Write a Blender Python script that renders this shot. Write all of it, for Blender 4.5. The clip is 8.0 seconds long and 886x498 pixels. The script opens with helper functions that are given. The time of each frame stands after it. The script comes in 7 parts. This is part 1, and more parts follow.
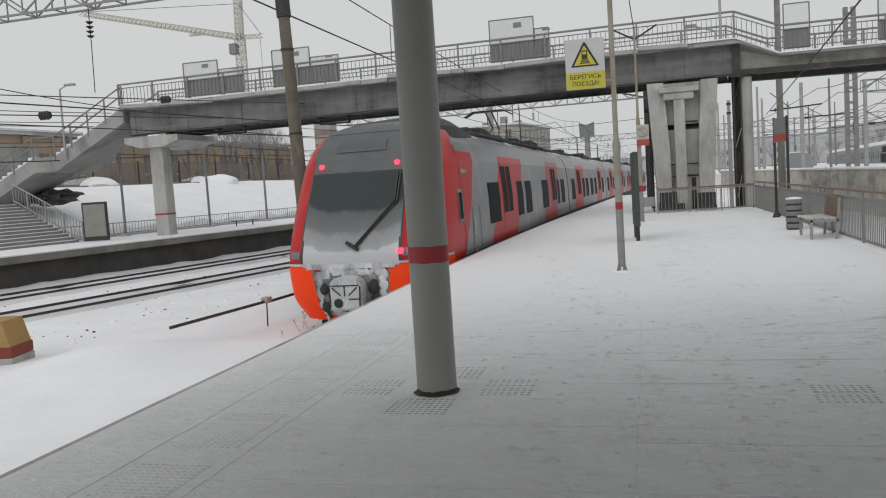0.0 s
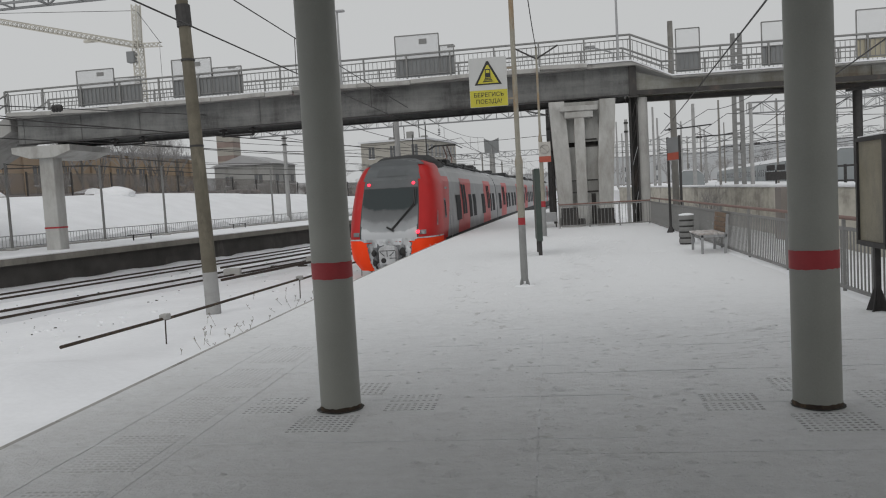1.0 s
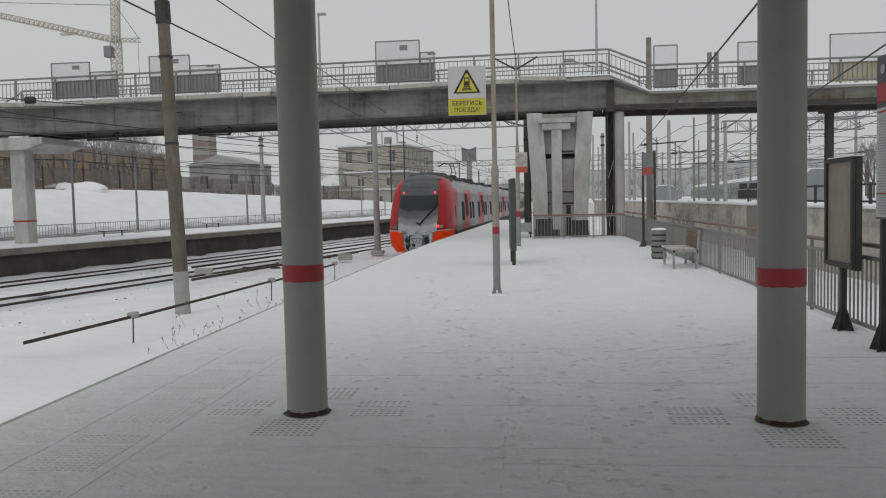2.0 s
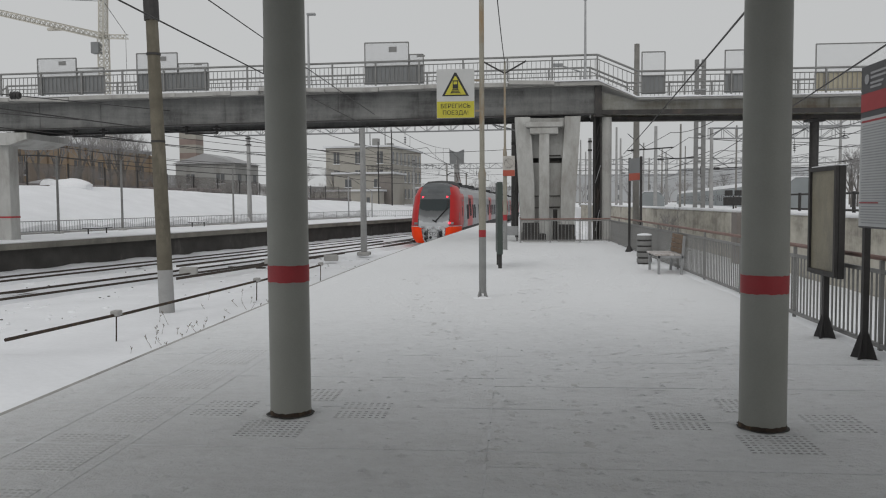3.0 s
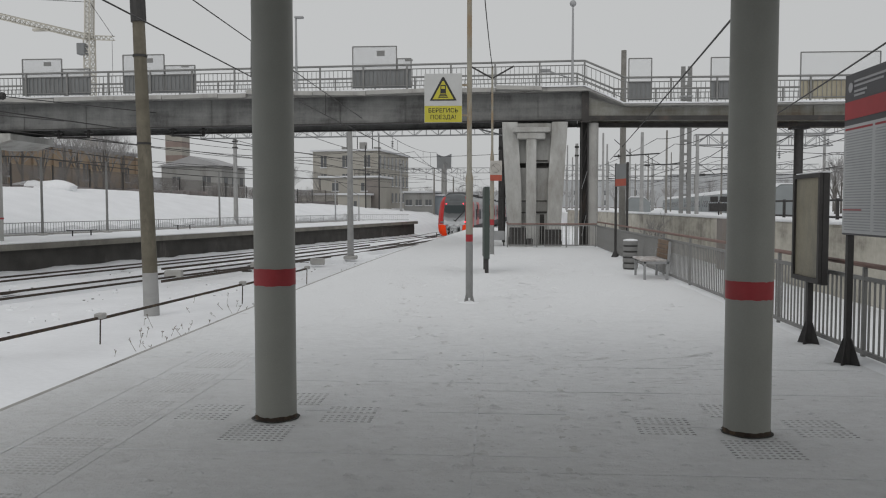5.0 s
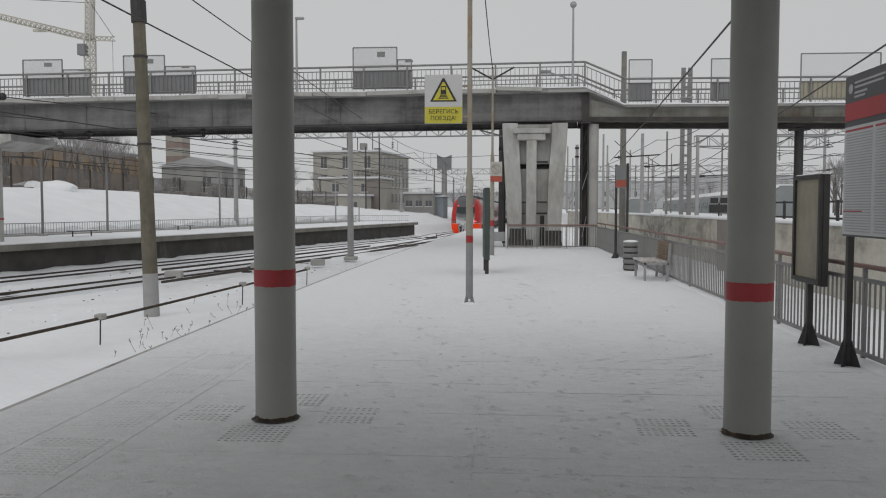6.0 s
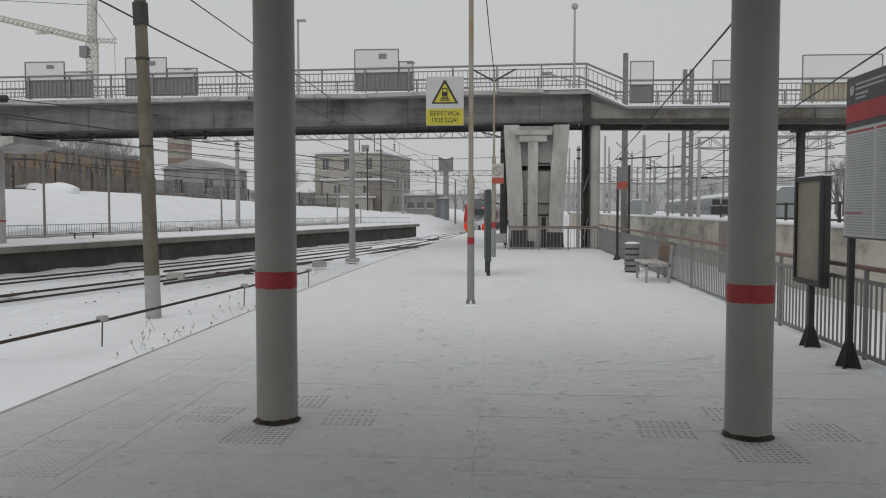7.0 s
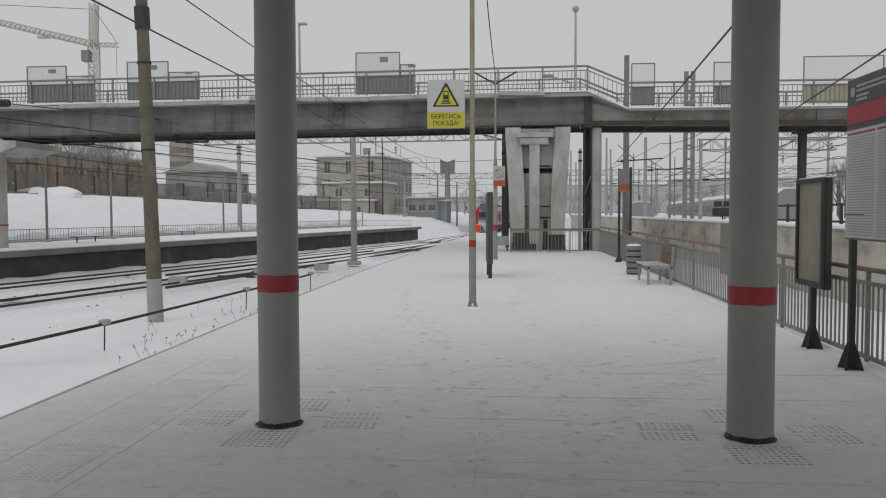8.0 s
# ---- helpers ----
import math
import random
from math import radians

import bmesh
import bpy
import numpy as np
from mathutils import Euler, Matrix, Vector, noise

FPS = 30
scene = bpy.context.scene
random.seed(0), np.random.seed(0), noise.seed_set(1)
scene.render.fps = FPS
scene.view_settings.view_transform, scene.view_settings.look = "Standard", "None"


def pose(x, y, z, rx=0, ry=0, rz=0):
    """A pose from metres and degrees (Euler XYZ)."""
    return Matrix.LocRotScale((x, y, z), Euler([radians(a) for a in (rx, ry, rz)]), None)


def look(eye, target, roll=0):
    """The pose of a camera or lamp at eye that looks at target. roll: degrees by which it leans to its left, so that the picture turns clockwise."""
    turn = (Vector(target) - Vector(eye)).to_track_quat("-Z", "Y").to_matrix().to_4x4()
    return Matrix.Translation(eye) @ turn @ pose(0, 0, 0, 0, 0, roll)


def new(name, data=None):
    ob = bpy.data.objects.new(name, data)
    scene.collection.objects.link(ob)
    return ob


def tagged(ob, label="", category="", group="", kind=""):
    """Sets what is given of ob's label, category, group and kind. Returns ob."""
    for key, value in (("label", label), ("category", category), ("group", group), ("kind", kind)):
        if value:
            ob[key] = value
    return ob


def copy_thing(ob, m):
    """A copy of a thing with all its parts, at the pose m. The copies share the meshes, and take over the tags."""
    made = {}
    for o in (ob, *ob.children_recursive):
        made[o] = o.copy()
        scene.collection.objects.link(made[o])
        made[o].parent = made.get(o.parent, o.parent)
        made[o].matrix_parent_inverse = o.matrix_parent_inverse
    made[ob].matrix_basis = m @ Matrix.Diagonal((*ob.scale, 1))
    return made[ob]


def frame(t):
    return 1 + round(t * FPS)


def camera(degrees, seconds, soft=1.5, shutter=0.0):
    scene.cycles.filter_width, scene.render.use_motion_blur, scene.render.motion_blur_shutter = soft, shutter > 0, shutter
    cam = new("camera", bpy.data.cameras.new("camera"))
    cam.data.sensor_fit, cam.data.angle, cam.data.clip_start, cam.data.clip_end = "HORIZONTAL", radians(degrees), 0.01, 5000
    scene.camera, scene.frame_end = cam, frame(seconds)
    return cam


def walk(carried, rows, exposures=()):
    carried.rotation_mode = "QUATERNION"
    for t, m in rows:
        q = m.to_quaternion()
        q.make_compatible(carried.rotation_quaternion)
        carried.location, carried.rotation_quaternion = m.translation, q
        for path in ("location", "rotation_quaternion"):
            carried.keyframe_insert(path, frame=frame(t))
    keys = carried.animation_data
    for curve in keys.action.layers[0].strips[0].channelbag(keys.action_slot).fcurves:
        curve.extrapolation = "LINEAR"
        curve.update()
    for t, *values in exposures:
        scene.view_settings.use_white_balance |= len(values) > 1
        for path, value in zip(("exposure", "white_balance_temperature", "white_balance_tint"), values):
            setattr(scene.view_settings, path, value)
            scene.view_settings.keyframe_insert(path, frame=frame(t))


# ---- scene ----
cam = camera(57.44, 8.0, soft=1.1)
walk(cam, [
    (0.0, pose(-0.052, 0.039, 1.632, 85.48, 3.67, 14.05)),
    (0.1, pose(-0.049, 0.033, 1.635, 85.55, 3.67, 12.30)),
    (0.2, pose(-0.046, 0.027, 1.638, 85.62, 3.66, 10.69)),
    (0.3, pose(-0.043, 0.021, 1.640, 85.68, 3.65, 10.05)),
    (0.4, pose(-0.041, 0.014, 1.643, 85.75, 3.64, 9.61)),
    (0.5, pose(-0.038, 0.008, 1.646, 85.82, 3.63, 9.11)),
    (1.0, pose(-0.024, 0.012, 1.647, 86.08, 3.27, 7.44)),
    (1.5, pose(-0.016, 0.023, 1.645, 86.37, 2.22, 6.62)),
    (2.0, pose(-0.012, 0.020, 1.642, 86.52, 1.29, 5.75)),
    (3.5, pose(-0.007, 0.014, 1.646, 86.77, 0.24, 4.63)),
    (4.0, pose(-0.007, 0.011, 1.643, 86.90, 0.10, 4.35)),
    (4.5, pose(-0.008, 0.013, 1.645, 86.95, 0.09, 3.98)),
    (6.0, pose(-0.009, 0.015, 1.645, 87.04, -0.03, 3.94)),
    (6.5, pose(-0.005, 0.010, 1.646, 87.10, -0.02, 4.06)),
    (7.0, pose(-0.003, 0.008, 1.648, 87.16, -0.00, 4.06)),
    (7.5, pose(-0.000, 0.007, 1.648, 87.27, 0.01, 4.09)),
    (8.0, pose(0.000, -0.000, 1.650, 87.35, 0.19, 4.18)),
], exposures=((0.0, 0.22), (0.3, 0.09), (1.0, 0.03), (2.0, 0.0), (8.0, 0.0)))

# world: an overcast winter sky, brighter overhead than at the horizon
world = bpy.data.worlds.new("overcast")
scene.world = world
world.use_nodes = True
wn = world.node_tree
wn.nodes.clear()
w_out = wn.nodes.new("ShaderNodeOutputWorld")
w_bg = wn.nodes.new("ShaderNodeBackground")
w_sky = wn.nodes.new("ShaderNodeTexSky")
w_sky.sky_type = "NISHITA"
w_sky.sun_disc = False
w_sky.sun_elevation = radians(22)
w_sky.sun_rotation = radians(150)
w_sky.dust_density = 4.0
w_hsv = wn.nodes.new("ShaderNodeHueSaturation")
w_hsv.inputs["Saturation"].default_value = 0.12
w_hsv.inputs["Value"].default_value = 0.12
w_tex = wn.nodes.new("ShaderNodeTexCoord")
w_sep = wn.nodes.new("ShaderNodeSeparateXYZ")
w_ramp = wn.nodes.new("ShaderNodeValToRGB")
w_ramp.color_ramp.elements[0].position = 0.0
w_ramp.color_ramp.elements[0].color = (0.53, 0.541, 0.545, 1)
w_ramp.color_ramp.elements[1].position = 0.9
w_ramp.color_ramp.elements[1].color = (0.68, 0.69, 0.70, 1)
e = w_ramp.color_ramp.elements.new(0.3)
e.color = (0.535, 0.543, 0.545, 1)
w_mix = wn.nodes.new("ShaderNodeMixRGB")
w_mix.inputs[0].default_value = 0.92
wn.links.new(w_tex.outputs["Generated"], w_sep.inputs[0])
wn.links.new(w_sep.outputs["Z"], w_ramp.inputs[0])
wn.links.new(w_sky.outputs[0], w_hsv.inputs["Color"])
wn.links.new(w_hsv.outputs[0], w_mix.inputs[1])
wn.links.new(w_ramp.outputs[0], w_mix.inputs[2])
wn.links.new(w_mix.outputs[0], w_bg.inputs[0])
w_bg.inputs[1].default_value = 1.0
wn.links.new(w_bg.outputs[0], w_out.inputs[0])

sun = new("sun", bpy.data.lights.new("sun", "SUN"))
sun.data.energy = 0.5
sun.data.angle = radians(40)
sun.data.color = (1.0, 0.97, 0.93)
sun.matrix_basis = look((-30, -50, 45), (0, 0, 0))
scene.view_settings.exposure = 0.0


# ---- materials ----
def mat(name, base, rough=0.6, metal=0.0, vary=0.12, scale=3.0, bump=0.1, fine=60.0, dirt=None, dirt_at=0.6, coat=0.0, gloss=0.5):
    """Colour that varies at two scales, a fine relief, and stains of a second colour."""
    m = bpy.data.materials.new(name)
    m.use_nodes = True
    nt = m.node_tree
    b = nt.nodes["Principled BSDF"]
    b.inputs["Roughness"].default_value = rough
    b.inputs["Metallic"].default_value = metal
    b.inputs["Specular IOR Level"].default_value = gloss
    if coat:
        b.inputs["Coat Weight"].default_value = coat
        b.inputs["Coat Roughness"].default_value = 0.12
    tc = nt.nodes.new("ShaderNodeTexCoord")
    n1 = nt.nodes.new("ShaderNodeTexNoise")
    n1.inputs["Scale"].default_value = scale
    n1.inputs["Detail"].default_value = 6
    n2 = nt.nodes.new("ShaderNodeTexNoise")
    n2.inputs["Scale"].default_value = fine
    n2.inputs["Detail"].default_value = 4
    for n in (n1, n2):
        nt.links.new(tc.outputs["Object"], n.inputs["Vector"])
    ramp = nt.nodes.new("ShaderNodeValToRGB")
    lo = tuple(max(0.0, c * (1 - vary)) for c in base) + (1,)
    hi = tuple(min(1.0, c * (1 + vary)) for c in base) + (1,)
    ramp.color_ramp.elements[0].position, ramp.color_ramp.elements[0].color = 0.3, lo
    ramp.color_ramp.elements[1].position, ramp.color_ramp.elements[1].color = 0.7, hi
    add = nt.nodes.new("ShaderNodeMath")
    add.operation = "MULTIPLY_ADD"
    add.inputs[1].default_value = 0.35
    nt.links.new(n2.outputs["Fac"], add.inputs[0])
    sub = nt.nodes.new("ShaderNodeMath")
    sub.operation = "MULTIPLY"
    sub.inputs[1].default_value = 0.65
    nt.links.new(n1.outputs["Fac"], sub.inputs[0])
    nt.links.new(sub.outputs[0], add.inputs[2])
    nt.links.new(add.outputs[0], ramp.inputs[0])
    colour = ramp.outputs[0]
    if dirt:
        n3 = nt.nodes.new("ShaderNodeTexNoise")
        n3.inputs["Scale"].default_value = scale * 0.7
        n3.inputs["Detail"].default_value = 8
        n3.inputs["Roughness"].default_value = 0.7
        mp = nt.nodes.new("ShaderNodeMapping")
        mp.inputs["Location"].default_value = (7.3, 2.1, 4.4)
        mp.inputs["Scale"].default_value = (1, 1, 0.35)
        nt.links.new(tc.outputs["Object"], mp.inputs[0])
        nt.links.new(mp.outputs[0], n3.inputs["Vector"])
        r3 = nt.nodes.new("ShaderNodeValToRGB")
        r3.color_ramp.elements[0].position = dirt_at - 0.08
        r3.color_ramp.elements[1].position = dirt_at + 0.12
        nt.links.new(n3.outputs["Fac"], r3.inputs[0])
        mx = nt.nodes.new("ShaderNodeMixRGB")
        nt.links.new(r3.outputs[0], mx.inputs[0])
        nt.links.new(colour, mx.inputs[1])
        mx.inputs[2].default_value = (*dirt, 1)
        colour = mx.outputs[0]
    nt.links.new(colour, b.inputs["Base Color"])
    if bump:
        bp = nt.nodes.new("ShaderNodeBump")
        bp.inputs["Strength"].default_value = bump
        bp.inputs["Distance"].default_value = 0.02
        nt.links.new(add.outputs[0], bp.inputs["Height"])
        nt.links.new(bp.outputs[0], b.inputs["Normal"])
    return m


def sheer(name, colour, cover):
    m = bpy.data.materials.new(name)
    m.use_nodes = True
    b = m.node_tree.nodes["Principled BSDF"]
    b.inputs["Base Color"].default_value = (*colour, 1)
    b.inputs["Alpha"].default_value = cover
    b.inputs["Roughness"].default_value = 0.6
    return m


def glow(name, colour, strength):
    m = bpy.data.materials.new(name)
    m.use_nodes = True
    b = m.node_tree.nodes["Principled BSDF"]
    b.inputs["Base Color"].default_value = (*colour, 1)
    b.inputs["Emission Color"].default_value = (*colour, 1)
    b.inputs["Emission Strength"].default_value = strength
    return m


def streaked(name, dark, mid, pale):
    """Old girder paint: broad worn patches crossed by narrow run-down streaks."""
    m = bpy.data.materials.new(name)
    m.use_nodes = True
    nt = m.node_tree
    b = nt.nodes["Principled BSDF"]
    b.inputs["Roughness"].default_value = 0.75
    b.inputs["Specular IOR Level"].default_value = 0.3
    tc = nt.nodes.new("ShaderNodeTexCoord")
    total = None
    for scale, weight, stretch in ((0.45, 0.55, (1, 1, 1.6)), (2.2, 0.30, (1, 1, 0.12)), (1.3, 0.35, (0.25, 1, 2.6)), (14.0, 0.14, (1, 1, 0.5))):
        n = nt.nodes.new("ShaderNodeTexNoise")
        n.inputs["Scale"].default_value = scale
        n.inputs["Detail"].default_value = 6
        n.inputs["Roughness"].default_value = 0.6
        mp = nt.nodes.new("ShaderNodeMapping")
        mp.inputs["Scale"].default_value = stretch
        nt.links.new(tc.outputs["Object"], mp.inputs[0])
        nt.links.new(mp.outputs[0], n.inputs["Vector"])
        a = nt.nodes.new("ShaderNodeMath")
        a.operation = "MULTIPLY_ADD"
        a.inputs[1].default_value = weight
        nt.links.new(n.outputs["Fac"], a.inputs[0])
        if total is not None:
            nt.links.new(total, a.inputs[2])
        else:
            a.inputs[2].default_value = 0.0
        total = a.outputs[0]
    ramp = nt.nodes.new("ShaderNodeValToRGB")
    el = ramp.color_ramp.elements
    el[0].position, el[0].color = 0.53, dark + (1,)
    el[1].position, el[1].color = 0.82, pale + (1,)
    x = el.new(0.66)
    x.color = mid + (1,)
    nt.links.new(total, ramp.inputs[0])
    nt.links.new(ramp.outputs[0], b.inputs["Base Color"])
    bp = nt.nodes.new("ShaderNodeBump")
    bp.inputs["Strength"].default_value = 0.2
    bp.inputs["Distance"].default_value = 0.03
    nt.links.new(total, bp.inputs["Height"])
    nt.links.new(bp.outputs[0], b.inputs["Normal"])
    return m


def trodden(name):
    """Thin trodden snow on paving: greyer at low y, whiter along y from 5 to 19."""
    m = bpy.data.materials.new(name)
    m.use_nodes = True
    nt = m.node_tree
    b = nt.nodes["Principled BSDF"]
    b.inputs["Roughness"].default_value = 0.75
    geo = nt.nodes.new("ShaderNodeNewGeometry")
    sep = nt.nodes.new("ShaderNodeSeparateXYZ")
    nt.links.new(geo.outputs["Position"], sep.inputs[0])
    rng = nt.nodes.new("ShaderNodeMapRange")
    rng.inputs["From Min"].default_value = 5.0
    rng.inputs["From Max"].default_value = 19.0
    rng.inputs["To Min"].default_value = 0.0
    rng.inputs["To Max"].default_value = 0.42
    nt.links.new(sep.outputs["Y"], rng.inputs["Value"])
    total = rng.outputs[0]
    for scale, weight, detail, stretch in ((0.35, 0.42, 4, (1, 0.6, 1)), (2.2, 0.40, 8, (1.0, 1.6, 1)), (9.0, 0.52, 8, (1, 1.4, 1)), (45.0, 0.22, 4, (1, 1, 1))):
        n = nt.nodes.new("ShaderNodeTexNoise")
        n.inputs["Scale"].default_value = scale
        n.inputs["Detail"].default_value = detail
        n.inputs["Roughness"].default_value = 0.62
        mp = nt.nodes.new("ShaderNodeMapping")
        mp.inputs["Scale"].default_value = stretch
        nt.links.new(geo.outputs["Position"], mp.inputs[0])
        nt.links.new(mp.outputs[0], n.inputs["Vector"])
        a = nt.nodes.new("ShaderNodeMath")
        a.operation = "MULTIPLY_ADD"
        a.inputs[1].default_value = weight
        nt.links.new(n.outputs["Fac"], a.inputs[0])
        nt.links.new(total, a.inputs[2])
        total = a.outputs[0]
    scuff = nt.nodes.new("ShaderNodeTexNoise")
    scuff.inputs["Scale"].default_value = 4.6
    scuff.inputs["Detail"].default_value = 5
    scuff.inputs["Roughness"].default_value = 0.72
    scuff.inputs["Distortion"].default_value = 1.2
    smap = nt.nodes.new("ShaderNodeMapping")
    smap.inputs["Scale"].default_value = (0.8, 1.5, 1)
    smap.inputs["Rotation"].default_value = (0, 0, 0.35)
    nt.links.new(geo.outputs["Position"], smap.inputs[0])
    nt.links.new(smap.outputs[0], scuff.inputs["Vector"])
    srng = nt.nodes.new("ShaderNodeMapRange")
    srng.inputs["From Min"].default_value = 0.56
    srng.inputs["From Max"].default_value = 0.70
    srng.inputs["To Min"].default_value = 0.0
    srng.inputs["To Max"].default_value = -0.10
    nt.links.new(scuff.outputs["Fac"], srng.inputs["Value"])
    plus = nt.nodes.new("ShaderNodeMath")
    nt.links.new(total, plus.inputs[0])
    nt.links.new(srng.outputs[0], plus.inputs[1])
    total = plus.outputs[0]
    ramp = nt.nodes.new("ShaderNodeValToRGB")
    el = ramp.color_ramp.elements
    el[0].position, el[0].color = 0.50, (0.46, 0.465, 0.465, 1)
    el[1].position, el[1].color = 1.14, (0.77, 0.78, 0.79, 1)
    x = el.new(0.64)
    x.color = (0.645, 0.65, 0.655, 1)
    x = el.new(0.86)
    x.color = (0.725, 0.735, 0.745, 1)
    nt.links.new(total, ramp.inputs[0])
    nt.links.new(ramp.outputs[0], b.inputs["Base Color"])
    bp = nt.nodes.new("ShaderNodeBump")
    bp.inputs["Strength"].default_value = 1.0
    bp.inputs["Distance"].default_value = 0.055
    nt.links.new(total, bp.inputs["Height"])
    nt.links.new(bp.outputs[0], b.inputs["Normal"])
    return m


def frosted(name):
    """Dark glass that passes into frost and then caked snow towards its foot, with ragged streaks."""
    m = bpy.data.materials.new(name)
    m.use_nodes = True
    nt = m.node_tree
    b = nt.nodes["Principled BSDF"]
    b.inputs["Specular IOR Level"].default_value = 0.2
    tc = nt.nodes.new("ShaderNodeTexCoord")
    sep = nt.nodes.new("ShaderNodeSeparateXYZ")
    nt.links.new(tc.outputs["Object"], sep.inputs[0])
    rng = nt.nodes.new("ShaderNodeMapRange")
    rng.inputs["From Min"].default_value = 2.75
    rng.inputs["From Max"].default_value = 1.30
    nt.links.new(sep.outputs["Z"], rng.inputs["Value"])
    # frost creeps in from both sides as well
    side = nt.nodes.new("ShaderNodeMath")
    side.operation = "ABSOLUTE"
    nt.links.new(sep.outputs["X"], side.inputs[0])
    srng = nt.nodes.new("ShaderNodeMapRange")
    srng.inputs["From Min"].default_value = 0.62
    srng.inputs["From Max"].default_value = 1.05
    srng.inputs["To Max"].default_value = 0.12
    nt.links.new(side.outputs[0], srng.inputs["Value"])
    both = nt.nodes.new("ShaderNodeMath")
    nt.links.new(rng.outputs[0], both.inputs[0])
    nt.links.new(srng.outputs[0], both.inputs[1])
    total = both.outputs[0]
    for scale, weight, stretch in ((1.6, 0.10, (1, 1, 0.7)), (5.0, 0.10, (1.2, 1, 0.7)), (40.0, 0.14, (1, 1, 0.9))):
        n = nt.nodes.new("ShaderNodeTexNoise")
        n.inputs["Scale"].default_value = scale
        n.inputs["Detail"].default_value = 6
        mp = nt.nodes.new("ShaderNodeMapping")
        mp.inputs["Scale"].default_value = stretch
        nt.links.new(tc.outputs["Object"], mp.inputs[0])
        nt.links.new(mp.outputs[0], n.inputs["Vector"])
        a = nt.nodes.new("ShaderNodeMath")
        a.operation = "MULTIPLY_ADD"
        a.inputs[1].default_value = weight
        nt.links.new(n.outputs["Fac"], a.inputs[0])
        nt.links.new(total, a.inputs[2])
        total = a.outputs[0]
    ramp = nt.nodes.new("ShaderNodeValToRGB")
    el = ramp.color_ramp.elements
    el[0].position, el[0].color = 0.40, (0.034, 0.044, 0.046, 1)
    el[1].position, el[1].color = 1.16, (0.50, 0.515, 0.53, 1)
    for p, c in ((0.455, 0.105), (0.70, 0.15), (0.78, 0.25), (0.98, 0.33)):
        x = el.new(p)
        x.color = (c, c * 1.04, c * 1.07, 1)
    nt.links.new(total, ramp.inputs[0])
    nt.links.new(ramp.outputs[0], b.inputs["Base Color"])
    b.inputs["Roughness"].default_value = 0.45
    bp = nt.nodes.new("ShaderNodeBump")
    bp.inputs["Strength"].default_value = 0.35
    bp.inputs["Distance"].default_value = 0.02
    nt.links.new(total, bp.inputs["Height"])
    nt.links.new(bp.outputs[0], b.inputs["Normal"])
    return m


M_SNOW = mat("snow", (0.79, 0.80, 0.82), 0.7, vary=0.07, scale=0.6, bump=0.6, fine=9.0)
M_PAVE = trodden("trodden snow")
M_CONC = mat("concrete", (0.36, 0.355, 0.34), 0.85, vary=0.18, scale=1.5, bump=0.25, fine=40, dirt=(0.16, 0.15, 0.14), dirt_at=0.62)
M_CONC_LIGHT = mat("whitewashed concrete", (0.43, 0.43, 0.415), 0.85, vary=0.14, scale=1.2, bump=0.2, fine=40, dirt=(0.27, 0.26, 0.24), dirt_at=0.54)
M_CONC_DARK = mat("dark concrete", (0.06, 0.057, 0.053), 0.9, vary=0.4, scale=1.0, bump=0.3, fine=25, dirt=(0.16, 0.15, 0.14), dirt_at=0.66)
M_BEAM = streaked("grey bridge paint", (0.075, 0.074, 0.073), (0.155, 0.157, 0.154), (0.24, 0.242, 0.235))
M_NEAR_BLACK = mat("near-black steel and slit shade", (0.05, 0.047, 0.045), 0.8, vary=0.4, scale=2, bump=0.15, dirt=(0.13, 0.10, 0.08), dirt_at=0.62)
M_BEAM_PALE = streaked("pale bridge paint", (0.13, 0.10, 0.07), (0.22, 0.215, 0.19), (0.34, 0.345, 0.325))
M_RAIL_PAINT = mat("grey railing paint", (0.20, 0.20, 0.195), 0.6, vary=0.15, scale=4, bump=0.05)
M_PANEL = mat("grey sheet panel", (0.19, 0.197, 0.2), 0.65, vary=0.1, scale=2, bump=0.04, dirt=(0.16, 0.16, 0.16), dirt_at=0.62)
M_PILLAR = mat("grey pillar paint", (0.275, 0.28, 0.256), 0.5, vary=0.09, scale=2.5, bump=0.06, fine=90, dirt=(0.30, 0.30, 0.28), dirt_at=0.68)
M_RED_BAND = mat("red band paint", (0.33, 0.025, 0.032), 0.5, vary=0.12, scale=9, bump=0.06, dirt=(0.5, 0.09, 0.06), dirt_at=0.66)
M_RUST = mat("rusty steel", (0.045, 0.032, 0.024), 0.9, vary=0.5, scale=14, bump=0.4, dirt=(0.15, 0.10, 0.055), dirt_at=0.60)
M_DARK_STEEL = mat("dark steel", (0.045, 0.043, 0.042), 0.6, 0.3, vary=0.3, scale=6, bump=0.08)
M_RAIL_STEEL = mat("railway rail", (0.07, 0.055, 0.045), 0.55, 0.5, vary=0.3, scale=8, bump=0.1)
M_GALV = mat("galvanised steel", (0.34, 0.345, 0.35), 0.55, 0.4, vary=0.12, scale=6, bump=0.05)
M_MAST = mat("weathered mast concrete", (0.125, 0.112, 0.085), 0.9, vary=0.3, scale=3, bump=0.25, fine=50, dirt=(0.20, 0.18, 0.14), dirt_at=0.6)
M_MAST_GREY = mat("grey mast concrete", (0.33, 0.33, 0.325), 0.9, vary=0.15, scale=3, bump=0.2, fine=50)
M_MAST_DULL = mat("dull mast concrete", (0.22, 0.212, 0.195), 0.9, vary=0.2, scale=3, bump=0.2, fine=50)
M_BROWN = mat("brown rail paint", (0.19, 0.115, 0.095), 0.55, vary=0.15, scale=6, bump=0.05)
